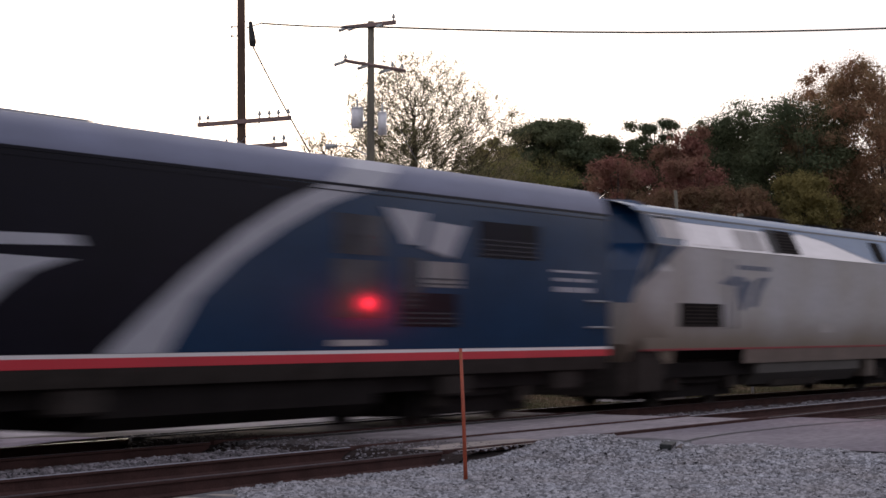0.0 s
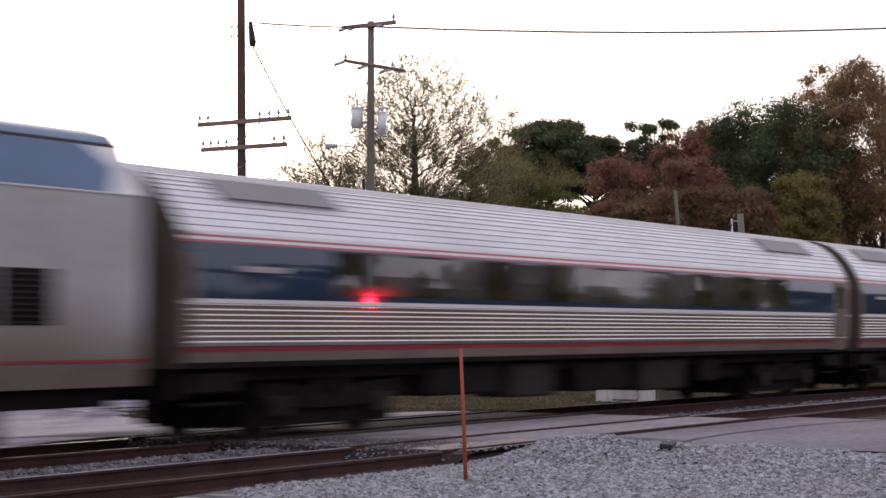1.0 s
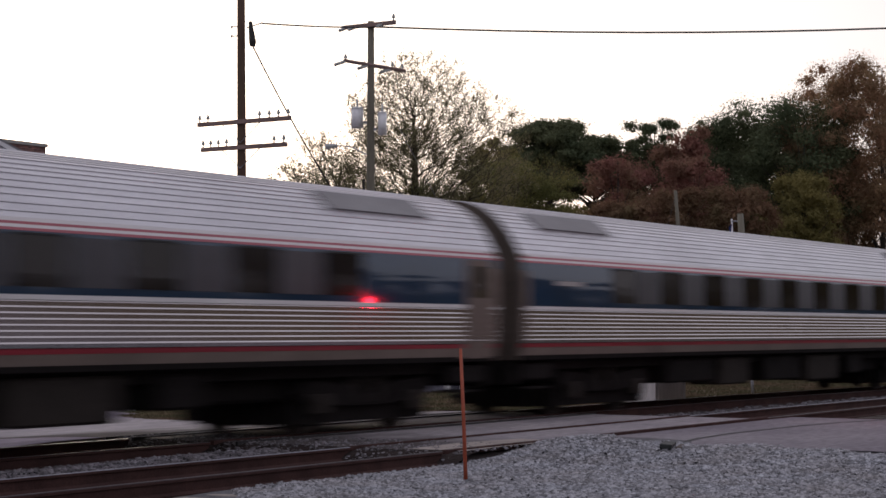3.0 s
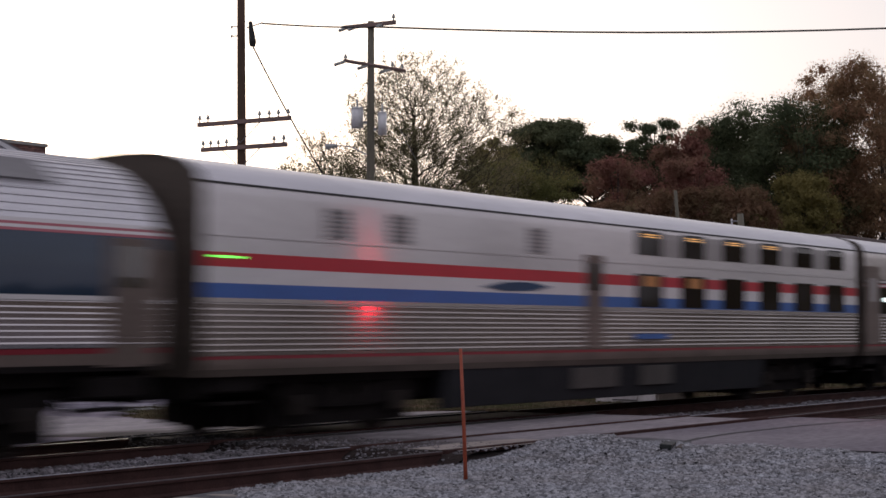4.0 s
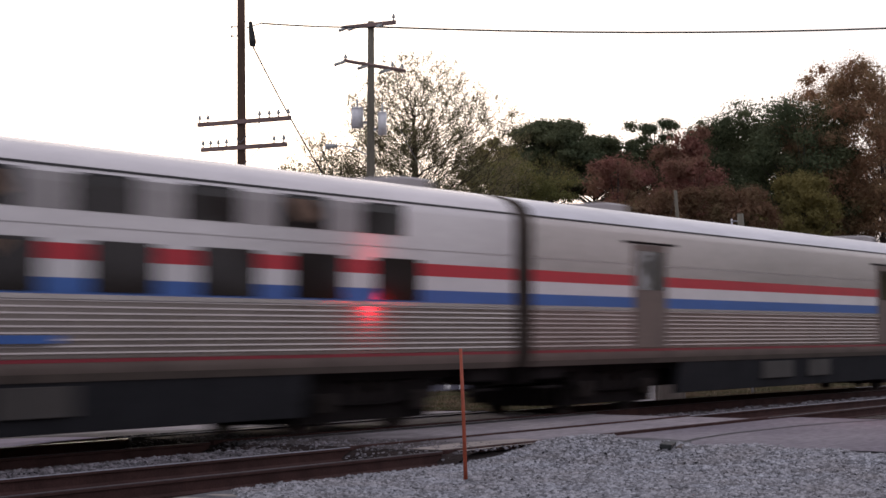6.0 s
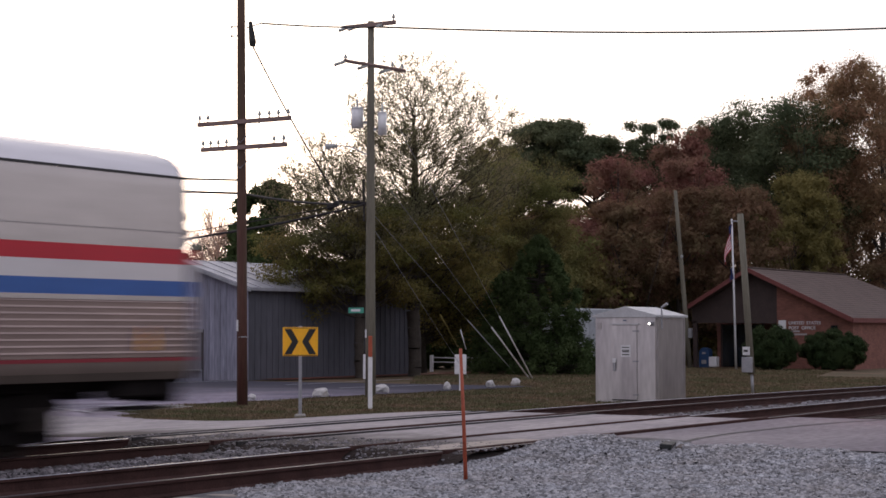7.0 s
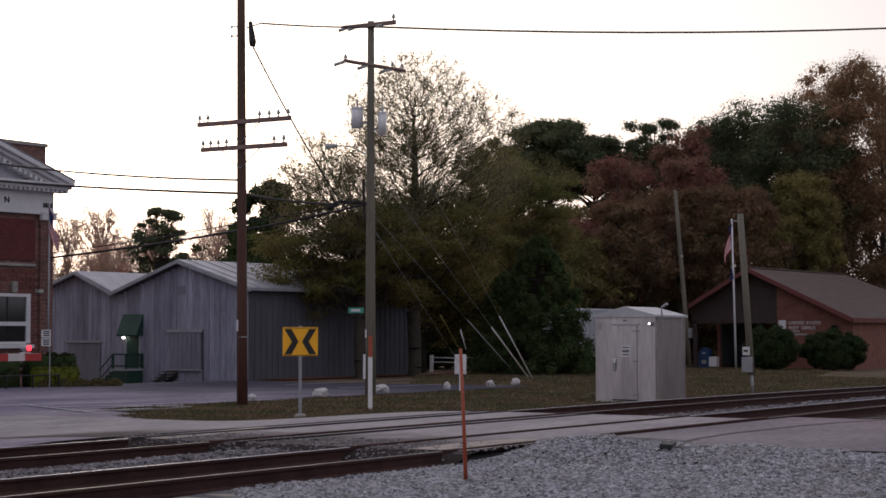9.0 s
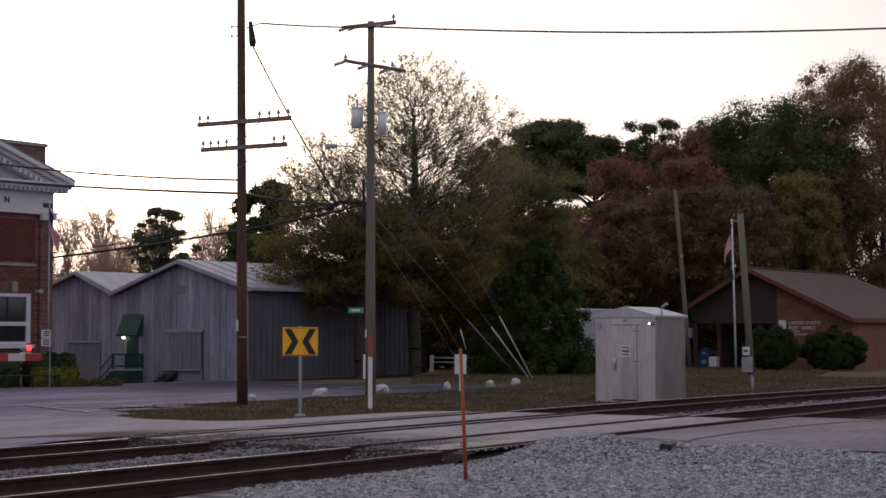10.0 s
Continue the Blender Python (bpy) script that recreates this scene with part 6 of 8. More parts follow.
fp = thing("flagpole", "white flagpole with two limp flags on the lawn", "flagpole", "flags")
tubed("pole", [(88.55, 37.86, -0.6), (88.5, 37.95, 4.0), (88.48, 38.02, 7.34)], 0.065, TRIM, fp, "white painted pole", 8, 0.045)
flag_cloth(fp, 88.42, 37.98, 7.1, 1.0, 1.5, (FLAG_RED, FLAG_WHITE), FLAG_BLUE, 9, -1)
flag_cloth(fp, 88.42, 37.96, 4.85, 0.5, 0.5, (FLAG_BLUE,), None, 3, -1)
fs = thing("flagpole", "grey flagpole with a limp striped flag before the brick building", "flagpole", "flags")
tubed("pole", [(50.2, 48.9, -0.7), (50.2, 48.9, 2.5), (50.2, 48.9, 6.31)], 0.045, STEEL, fs, "slender grey pole", 8, 0.03)
flag_cloth(fs, 50.14, 48.86, 6.15, 0.85, 1.2, (FLAG_RED, FLAG_WHITE), FLAG_BLUE, 9)

# chevron sign
cs = thing("chevron_sign", "yellow road sign with two black chevrons on a steel post", "road sign", at=facing(31.84, 23.64, -0.32, 3))
boxed("post", (-0.035, 0.035, 0.0, 0.05, -0.2, 1.98), STEEL, cs, "galvanised steel post", 0.008)
boxed("footing", (-0.12, 0.12, -0.06, 0.14, -0.1, 0.1), CONCRETE, cs, "pale concrete footing", 0.03)
pl = boxed("plate", (-0.376, 0.376, -0.02, -0.001, 1.335, 1.955), SIGN_YELLOW, cs, "amber yellow sign plate", 0.008)
for s in (-1, 1):
    for zf in (1, -1):
        prismed("chevron", [(s * 0.34, 1.645 + zf * 0.27), (s * 0.19, 1.645 + zf * 0.27), (s * 0.038, 1.645), (s * 0.18, 1.645)], "y", -0.026, -0.021, SIGN_BLACK, pl, "black chevron stroke")
for s in (-1, 1):
    boxed("border", (-0.362, 0.362, -0.025, -0.021, 1.645 + s * 0.292 - 0.006, 1.645 + s * 0.292 + 0.006), SIGN_BLACK, pl)

# markers, stake, back of a sign
mk = thing("pipeline_marker", "white marker post with orange top", "marker post", at=facing(38.37, 26.3, -0.4))
boxed("post", (-0.055, 0.055, -0.02, 0.02, -0.1, 1.3), PIPE_WHITE, mk, "white plastic post", 0.008)
boxed("cap", (-0.05, 0.05, -0.03, 0.03, 1.3, 1.83), ORANGE, mk, "orange cap", 0.015)
sk = thing("delineator_stake", "thin orange-red stake leaning in the gravel", "stake", at=facing(18.06, 11.05, -0.2))
tubed("rod", [(0, 0, -0.05), (-0.025, 0, 0.7), (-0.062, 0, 1.55)], 0.024, ORANGE, sk, "faded orange rod", 8, 0.018)
bs = thing("small_sign", "back of a small white sign on a white post", "sign", at=facing(51.93, 31.99, -0.42))
boxed("post", (-0.04, 0.03, 0.0, 0.04, -0.1, 1.1), PIPE_WHITE, bs)
boxed("plate", (-0.19, 0.2, 0.04, 0.06, 0.55, 1.2), PIPE_WHITE, bs, "blank white sign back", 0.008)

# guy wires with white guards
for k, (ax, ay, zt, t, gm) in enumerate(((66.45, 37.56, 6.7, 0.3, PIPE_WHITE), (66.6, 37.5, 9.4, 0.26, PIPE_WHITE), (72.65, 41.75, 5.2, 0.43, TRIM_GREY))):
    g = thing("guy_wire", "steel guy wire with pale plastic guard" if k < 2 else "steel guy wire with dull guard", "guy wire", "guy wires")
    top, foot = Vector((P2[0], P2[1], zt)), Vector((ax, ay, -0.45))
    tubed("strand", [tuple(top), tuple(foot)], 0.006, STEEL, g)
    tubed("guard", [tuple(foot), tuple(foot.lerp(top, t))], 0.028 if k < 2 else 0.02, gm, g, "pale plastic guard")
yg = thing("guy_wire", "slack guy wire with faded yellow guards", "guy wire", "guy wires")
tubed("strand", [(46.5, 31.7, 4.6), (52.3, 31.9, 0.0)], 0.005, STEEL, yg)
tubed("guard", [(50.45, 31.85, 2.1), (51.6, 31.9, 1.05)], 0.013, GUARD_YELLOW, yg, "faded yellow guard")
tubed("guard", [(51.55, 31.75, 1.6), (51.9, 31.75, 0.95)], 0.014, PIPE_WHITE, yg)

# cables
cable("dark overhead cable over the tracks", [(P1[0], P1[1] - 0.6, 9.67), (P2[0] - 0.1, P2[1] - 0.1, 10.84)], 0.026, 0.03)
cable("dark overhead cable over the tracks", [(P2[0] - 0.1, P2[1] - 0.1, 10.86), (58.6, 19.6, 11.47), (80, -2, 12.05)], 0.032, 0.16)
cable("service cable between the poles", [(P1[0] - 0.02, P1[1] - 0.3, 9.1), (P2[0] - 0.3, P2[1] + 0.9, 5.5)], 0.024, 0.15)
cable("thin cable to the brick building", [(43.1, 44.2, 7.0), (P1[0], P1[1] + 0.1, 5.55)], 0.03, 0.1)
cable("cable to the brick building", [(43.1, 44.2, 6.45), (P1[0], P1[1] + 0.12, 5.2), (P2[0] - 0.3, P2[1] + 1.2, 5.45)], 0.036, 0.05)
cable("heavy cable rising to the power pole", [(51.41, 50.1, 4.34), (44.07, 35.1, 4.6), (P2[0], P2[1] + 0.1, 5.45)], 0.038, 0.05)
cable("thin cable beside the heavy cable", [(51.41, 50.1, 4.52), (44.07, 35.1, 4.82), (P2[0], P2[1] + 0.1, 5.6)], 0.016, 0.05)
cable("thin cable at the top of the poles", [(30, 46, 11.0), (P1[0], P1[1] + 0.42, 9.6)], 0.008, 0.1)

cable("slack guy wire of the leaning pole", [(89.62, 41.68, 8.9), (86.6, 43.0, -0.4)], 0.014, 0.0)

# signal hut
hut = thing("signal_hut", "dull aluminium signal hut with a locked door and lit lamp", "equipment hut")
X0, X1, Y0, Y1, ZB, ZT = 45.8, 47.72, 21.95, 23.79, -0.5, 1.93
boxed("body", (X0, X1, Y0, Y1, ZB + 0.06, ZT), HUT_METAL, hut, "dull aluminium walls", 0.01)
boxed("plinth", (X0 - 0.03, X1 + 0.03, Y0 - 0.03, Y1 + 0.03, ZB - 0.2, ZB + 0.06), CONCRETE, hut, "concrete plinth")
ym = (Y0 + Y1) / 2
prismed("roof", [(Y0 - 0.06, ZT), (Y1 + 0.06, ZT), (Y1 + 0.06, ZT + 0.06), (ym, ZT + 0.3), (Y0 - 0.06, ZT + 0.06)], "x", X0 - 0.07, X1 + 0.07, HUT_ROOF, hut, "shallow pale gable roof")
d = boxed("door", (X0 - 0.03, X0 - 0.004, 22.5, 23.25, -0.34, 1.72), HUT_METAL, hut, "aluminium door", 0.008)
boxed("door_drip", (X0 - 0.07, X0 - 0.03, 22.42, 23.32, 1.73, 1.76), HUT_ROOF, d)
boxed("door_sill", (X0 - 0.05, X0 - 0.031, 22.5, 23.25, -0.36, -0.33), SIGN_BLACK, d)
for z in (-0.2, 0.72, 1.55):
    boxed("hinge", (X0 - 0.05, X0 - 0.031, 22.44, 22.62, z - 0.02, z + 0.02), STEEL, d)
boxed("lock", (X0 - 0.07, X0 - 0.031, 23.14, 23.22, 0.45, 0.75), STEEL, d, "padlock bar")
boxed("lock", (X0 - 0.08, X0 - 0.031, 23.13, 23.23, 0.68, 0.8), TRIM, d)
sp = boxed("sign", (X0 - 0.038, X0 - 0.031, 22.69, 22.99, 0.84, 1.17), TRIM, d, "small white notice")
for z in (0.89, 0.97, 1.01, 1.09):
    boxed("letter_bar", (X0 - 0.042, X0 - 0.038, 22.73, 22.95, z, z + 0.025), SIGN_BLACK, sp, "grey lettering bar")
boxed("plate", (X0 - 0.012, X0 - 0.001, 23.6, 23.72, 1.6, 1.78), PANE_GREY, hut)
boxed("label", (X0 - 0.012, X0 - 0.001, 22.83, 22.93, 1.83, 1.86), MAIL_BLUE, hut)
lp = boxed("lamp_housing", (X0 - 0.12, X0 - 0.001, 22.0, 22.12, 1.7, 1.82), STEEL, hut, "", 0.02)
boxed("lamp_lens", (X0 - 0.135, X0 - 0.12, 22.05, 22.1, 1.735, 1.78), GLOW_LAMP, lp, "bright lamp lens", 0.005)
for x in (X0 + 0.12, X1 - 0.1):
    boxed("rib", (x, x + 0.05, Y0 - 0.03, Y0 - 0.002, ZB + 0.1, ZT - 0.02), HUT_METAL, hut)
bm = bmesh.new()
tube(bm, (X0 + 0.3, Y0 - 0.05, 1.6), (X0 + 0.3, Y0 - 0.05, 2.2), 0.025, 0.025, 8)
tube(bm, (X0 + 0.3, Y0 - 0.05, 2.2), (X0 + 0.3, Y0 - 0.22, 2.3), 0.03, 0.045, 8)
part("vent_pipe", bm, STEEL, hut, "bent vent pipe")

# crossing gate on the far side, arm lowered
gate = thing("crossing_gate", "lowered red and white crossing gate arm with red lamp", "crossing gate")
for k in range(14):
    xb = 22.41 - k * 0.38
    boxed("arm_section", (xb - 0.38, xb, 21.97, 22.03, 1.06, 1.18), GATE_RED if k % 2 == 0 else GATE_WHITE, gate, "", 0.004)
boxed("mast", (16.9, 17.1, 21.9, 22.1, -0.4, 2.6), STEEL, gate, "steel gate mast", 0.02)
bm = bmesh.new()
tube(bm, (22.06, 22.0, 1.18), (22.06, 22.0, 1.22), 0.05, 0.04, 10)
tube(bm, (22.06, 21.93, 1.27), (22.06, 22.07, 1.27), 0.05, 0.05, 12)
lm = part("lamp", bm, STEEL, gate)
bm = bmesh.new()
tube(bm, (22.06, 21.9, 1.27), (22.06, 21.93, 1.27), 0.045, 0.045, 14)
part("lens", bm, GLOW_RED, lm, "glowing red lens")
boxed("arm_clip", (21.98, 22.14, 21.95, 22.05, 1.18, 1.2), GATE_WHITE, gate)

# the flasher beside the road on the near side; its red light shows in the train's flank
fl = thing("crossing_signal", "steel crossing signal mast with lit red flasher", "crossing signal")
tubed("mast", [(32.67, 9.1, -0.55), (32.67, 9.1, 4.2)], 0.06, STEEL, fl)
tubed("arm", [(32.27, 9.35, 2.14), (33.07, 8.85, 2.14)], 0.04, STEEL, fl)
for x, y, m in ((32.22, 9.4, GLOW_FLASH), (33.12, 8.8, SIGN_BLACK)):
    bm = bmesh.new()
    tube(bm, (x, y, 2.14), (x - 0.06, y + 0.05, 2.14), 0.25, 0.25, 20)
    hd = part("hood", bm, SIGN_BLACK, fl)
    bm = bmesh.new()
    tube(bm, (x - 0.062, y + 0.052, 2.14), (x - 0.1, y + 0.085, 2.14), 0.1, 0.09, 20)
    part("lens", bm, m, hd, "red lens")

# rocks along the lot's edge
for x, y, w, h in ((41.57, 32.58, 0.26, 0.2), (44.43, 32.22, 0.5, 0.32), (48.71, 32.94, 0.5, 0.3), (52.2, 32.68, 0.26, 0.28), (55.63, 33.04, 0.32, 0.28), (57.86, 33.29, 0.36, 0.3)):
    bm = bmesh.new()
    bmesh.ops.create_icosphere(bm, subdivisions=3, radius=1)
    for v in bm.verts:
        v.co *= 1 + 0.35 * noise.noise(v.co * 1.4 + Vector((x, y, 0)))
        v.co = Vector((v.co.x * w * 0.5, v.co.y * w * 0.5, max(-0.1, v.co.z * h * 0.55)))
    o = part("rock", bm, ROCK, None)
    o.matrix_basis = pose(x, y, land(x, y) + h * 0.32, 0, 0, x * 37 % 360)
    tagged(o, "pale painted rock at the lot's edge", "rock", "edge rocks")

# white rail fence
fe = thing("rail_fence", "low white wooden rail fence", "fence")
for k in range(4):
    boxed("post", (78.3 + k * 0.9, 78.44 + k * 0.9, 49.9 - k * 1.05, 50.04 - k * 1.05, -0.6, 0.35 - k * 0.02), TRIM, fe)
    if k:
        for z in (0.0, 0.22):
            tubed("rail", [(78.37 + (k - 1) * 0.9, 49.97 - (k - 1) * 1.05, z), (78.37 + k * 0.9, 49.97 - k * 1.05, z - 0.03)], 0.035, TRIM, fe, n=6)
boxed("post", (76.1, 76.22, 50.0, 50.14, -0.6, 0.42), TRIM, fe)
tubed("rail", [(76.16, 50.07, 0.2), (76.3, 49.75, 0.2)], 0.045, TRIM, fe, n=6)

# by the post office
mb = thing("mailbox", "dark blue rounded street mailbox", "mailbox", at=pose(91.9, 41.05, -0.4))
prismed("body", [(-0.28, 0.0), (-0.28, 0.85), (-0.2, 1.0), (0.0, 1.07), (0.2, 1.0), (0.28, 0.85), (0.28, 0.0)], "x", -0.25, 0.25, MAIL_BLUE, mb)
boxed("label_plate", (-0.262, -0.252, -0.14, 0.14, 0.2, 0.4), PANE_GREY, mb, "pale label plate")
boxed("label_plate", (-0.262, -0.252, -0.1, 0.1, 0.72, 0.82), PANE_GREY, mb)
wb = thing("drop_box", "small white collection box", "box", at=pose(91.4, 40.35, -0.4))
boxed("body", (-0.2, 0.2, -0.22, 0.22, 0.05, 0.58), TRIM, wb, "", 0.02)
boxed("leg", (-0.05, 0.05, -0.05, 0.05, -0.1, 0.05), STEEL, wb)
pn = thing("planter", "pale concrete planter box on the lawn", "planter", at=pose(88.9, 35.95, -0.45))
prismed("tub", [(-0.36, 0.0), (-0.42, 0.42), (0.42, 0.42), (0.36, 0.0)], "x", -0.3, 0.3, CONCRETE, pn)
boxed("soil", (-0.26, 0.26, -0.38, 0.38, 0.42, 0.45), DIRT, pn)

# notice on a post by the brick building, kerb and railing
ns = thing("notice_sign", "two white notice plates on a thin post", "sign", at=facing(46.86, 45.72, -0.65))
boxed("post", (0.1, 0.13, 0, 0.03, -0.1, 2.1), STEEL, ns)
for z in (1.7, 2.0):
    s2 = boxed("plate", (-0.18, 0.15, -0.02, 0.0, z - 0.02, z + 0.25), TRIM, ns, "white notice plate", 0.004)
    for k in range(3):
        boxed("letter_bar", (-0.12, 0.1, -0.024, -0.02, z + 0.03 + k * 0.07, z + 0.07 + k * 0.07), SIGN_BLACK, s2, "dark lettering bar")
wk = thing("walkway_kerb", "pale concrete kerb and walkway edge", "kerb", kind="structure")
boxed("kerb", (30, 47.8, 45.6, 47.4, -0.7, -0.44), CONCRETE, wk, "", 0.03)
hr = thing("handrail", "dark metal handrail beside the walkway", "railing")
for k in range(7):
    boxed("post", (40.0 + k * 1.25, 40.05 + k * 1.25, 45.75, 45.8, -0.45, 0.05), RUBBER, hr)
tubed("rail", [(39, 45.77, 0.05), (47.6, 45.77, 0.02)], 0.03, RUBBER, hr, n=6)

# paint on the ground
def paint(x0, y0, x1, y1, w, label="faded white parking line"):
    d = Vector((x1 - x0, y1 - y0, 0)).normalized()
    sd = Vector((-d.y, d.x, 0)) * w / 2
    n = 6
    v, f = [], []
    for i in range(n + 1):
        x, y = x0 + (x1 - x0) * i / n, y0 + (y1 - y0) * i / n
        for s in (-1, 1):
            v.append((x + sd.x * s, y + sd.y * s, land(x, y) + 0.034))
    f = [(2 * i, 2 * i + 1, 2 * i + 3, 2 * i + 2) for i in range(n)]
    o = mesh_of("road_marking", v, f, ROAD_PAINT)
    tagged(o, label, "road marking", "road markings", "structure")


for x0, y0, x1, y1, w in ((40.2, 32.2, 41.2, 31.2, 0.16), (44.3, 33.0, 45.3, 32.4, 0.14), (51, 36.2, 56.4, 35.5, 0.14), (53, 40, 62, 40.5, 0.14), (49, 45.2, 57, 45.0, 0.14),
                          (33.2, 35.6, 38.0, 33.8, 0.16), (36.0, 31.5, 37.0, 31.2, 0.2), (34.5, 34.0, 36.6, 31.6, 0.14), (32.4, 31.4, 34.2, 30.6, 0.16), (56.0, 33.4, 57.5, 33.0, 0.12),
                          (35.2, 35.2, 32.6, 30.3, 0.13), (35.7, 32.45, 36.5, 30.5, 0.22), (33.0, 30.2, 36.1, 30.4, 0.1), (33.7, 32.4, 36.0, 31.6, 0.14), (34.2, 33.2, 37.5, 32.4, 0.1), (33.4, 30.9, 35.2, 30.7, 0.22)):
    paint(x0, y0, x1, y1, w)


def strip(name, pts, w, z, material, label, category="seam"):
    """A narrow band lying on the road along a polyline."""
    v, f = [], []
    for i, (x, y) in enumerate(pts):
        a = Vector(pts[max(0, i - 1)])
        b = Vector(pts[min(len(pts) - 1, i + 1)])
        d = (b - a).normalized()
        for s in (-1, 1):
            v.append((x - d.y * s * w / 2, y + d.x * s * w / 2, z))
    f = [(2 * i, 2 * i + 1, 2 * i + 3, 2 * i + 2) for i in range(len(pts) - 1)]
    o = mesh_of(name, v, f, material)
    return tagged(o, label, category, "", "structure")


sheet("mulch_bed", steps(58.8, 80, 1.0), steps(44.3, 45.8, 0.5), lambda x, y: land(x, y), MULCH, "red bark mulch along the barn wall", "mulch", lift=0.03)
# flangeways and patches on the crossing
for y, w in ((MAIN_Y + GAUGE, 0.05), (MAIN_Y - GAUGE + 0.03, 0.11), (MAIN_Y - GAUGE - 0.42, 0.05), (SIDE_Y + GAUGE, 0.07), (SIDE_Y - GAUGE, 0.12), (MAIN_Y + GAUGE + 0.5, 0.03)):
    o = boxed("crossing_rail", (20.3, 31.1, y - w * 0.4, y + w * 0.4, -0.06, 0.012 if w > 0.04 else 0.0), RAIL_RUST if w > 0.06 else TAR, None, "", 0.003)
    tagged(o, "dark rusty rail edge set in the crossing", "rail", "crossing rails", "structure")
strip("road_crack", [(22.58, 10.9), (23.6, 10.95), (24.8, 11.2), (26.4, 11.33), (27.6, 11.3), (29.07, 11.26), (30.4, 11.1), (31.8, 10.7)], 0.09, -0.008, TAR, "dark tarred crack in the road")
strip("road_patch", [(20.5, 13.0), (22.0, 13.1), (23.2, 12.9)], 0.9, -0.006, PATCH_PALE, "pale dusty patch on the crossing")
strip("road_patch", [(20.55, 17.9), (22.4, 18.1), (24.0, 18.4)], 0.5, -0.008, PATCH_PALE, "pale dusty patch on the crossing")
db = thing("sleeper_scrap", "broken dark board lying by the gravel", "debris", at=pose(22.7, 10.7, 0.0, 4, 0, 20))
boxed("board", (-0.35, 0.35, -0.08, 0.08, -0.02, 0.05), DOOR_DARK, db, "", 0.01)
boxed("board", (-0.2, 0.42, -0.2, -0.12, -0.04, 0.02), TIE, db, "", 0.01)


# ---- loose stones and grass ----
def stones(name, rng, n, place, size, material, words, category):
    """Crushed stones, each a small faceted block of its own turn and size."""
    base = np.array([(1, 0, 0), (-1, 0, 0), (0, 1, 0), (0, -1, 0), (0, 0, 1), (0, 0, -1)], float)
    tri = np.array([(0, 2, 4), (2, 1, 4), (1, 3, 4), (3, 0, 4), (2, 0, 5), (1, 2, 5), (3, 1, 5), (0, 3, 5)])
    c = place(n)
    n = len(c)
    s = size * (0.45 + 1.1 * rng.random(n) ** 2)
    rot = rng.normal(size=(n, 3, 3))
    q, _ = np.linalg.qr(rot)
    sh = base[None] * rng.uniform(0.5, 1.25, (n, 6, 1))
    v = np.einsum("nij,nkj->nki", q, sh) * s[:, None, None]
    v[:, :, 2] *= 0.62
    v += c[:, None, :]
    f = tri[None] + np.arange(n)[:, None, None] * 6
    v = v.reshape(-1, 3)
    f = f.reshape(-1, 3)
    mid = v.reshape(n, 6, 3).mean(axis=1)[f[:, 0] // 6]
    out = np.cross(v[f[:, 1]] - v[f[:, 0]], v[f[:, 2]] - v[f[:, 0]])
    out *= np.sign(np.einsum("ij,ij->i", out, v[f[:, 0]] - mid))[:, None]
    f = f[out[:, 2] > -0.35 * np.linalg.norm(out, axis=1)]
    me = bpy.data.meshes.new(name)
    me.vertices.add(len(v))
    me.vertices.foreach_set("co", v.ravel())
    me.loops.add(f.size)
    me.loops.foreach_set("vertex_index", f.ravel())
    me.polygons.add(len(f))
    me.polygons.foreach_set("loop_start", np.arange(len(f)) * 3)
    me.materials.append(material)
    me.update()
    me.validate()
    return tagged(new(name, me), words, category, "", "stuff")


srng = np.random.default_rng(3)


def yard_spots(n):
    y = srng.uniform(6.5, 12.55, n)
    x = srng.uniform(12.5, 24.0, n)
    edge = 23.5 + 0.35 * np.sin(y * 2.1) + 0.25 * np.sin(y * 5.3)
    keep = (x < edge) & (x > y * 1.05 + 2.5)
    x, y = x[keep], y[keep]
    z = np.array([max(yard(a, b), bed(a, b) if b > 11.4 and a < 20.4 else -9) for a, b in zip(x, y)])
    z += srng.uniform(-0.008, 0.016, len(x))
    return np.stack([x, y, z], 1)


def between_spots(n):
    y = srng.uniform(14.7, 16.2, n)
    x = srng.uniform(8, 20.3, n)
    z = np.array([bed(a, b) for a, b in zip(x, y)]) + 0.05 * np.exp(-((y - 15.45) / 0.4) ** 2) + srng.uniform(-0.02, 0.02, n)
    return np.stack([x, y, z], 1)


def shoulder_spots(n):
    x = srng.uniform(31.3, 75, n)
    y = np.where(srng.random(n) < 0.6, srng.uniform(14.8, 16.1, n), srng.uniform(18.5, 19.7, n))
    z = np.array([bed(a, b) for a, b in zip(x, y)]) + srng.uniform(-0.01, 0.03, n)
    return np.stack([x, y, z], 1)


stones("gravel", srng, 74000, yard_spots, 0.036, STONE, "loose grey crushed stone in the yard", "gravel")
stones("ballast", srng, 11000, between_spots, 0.042, STONE_OILY, "loose grey ballast between the tracks", "ballast")
def edge_spots(n):
    x = 19.0 + 3.2 * srng.random(n) ** 1.8
    y = srng.uniform(12.5, 18.6, n)
    keep = np.abs(np.abs(y - MAIN_Y) - GAUGE) > 0.08
    keep &= np.abs(np.abs(y - SIDE_Y) - GAUGE) > 0.08
    x, y = x[keep], y[keep]
    z = np.array([-0.215 + 0.2 * ramp(a, 19.7, 20.5) for a in x]) + srng.uniform(-0.012, 0.006, len(x))
    return np.stack([x, y, z], 1)


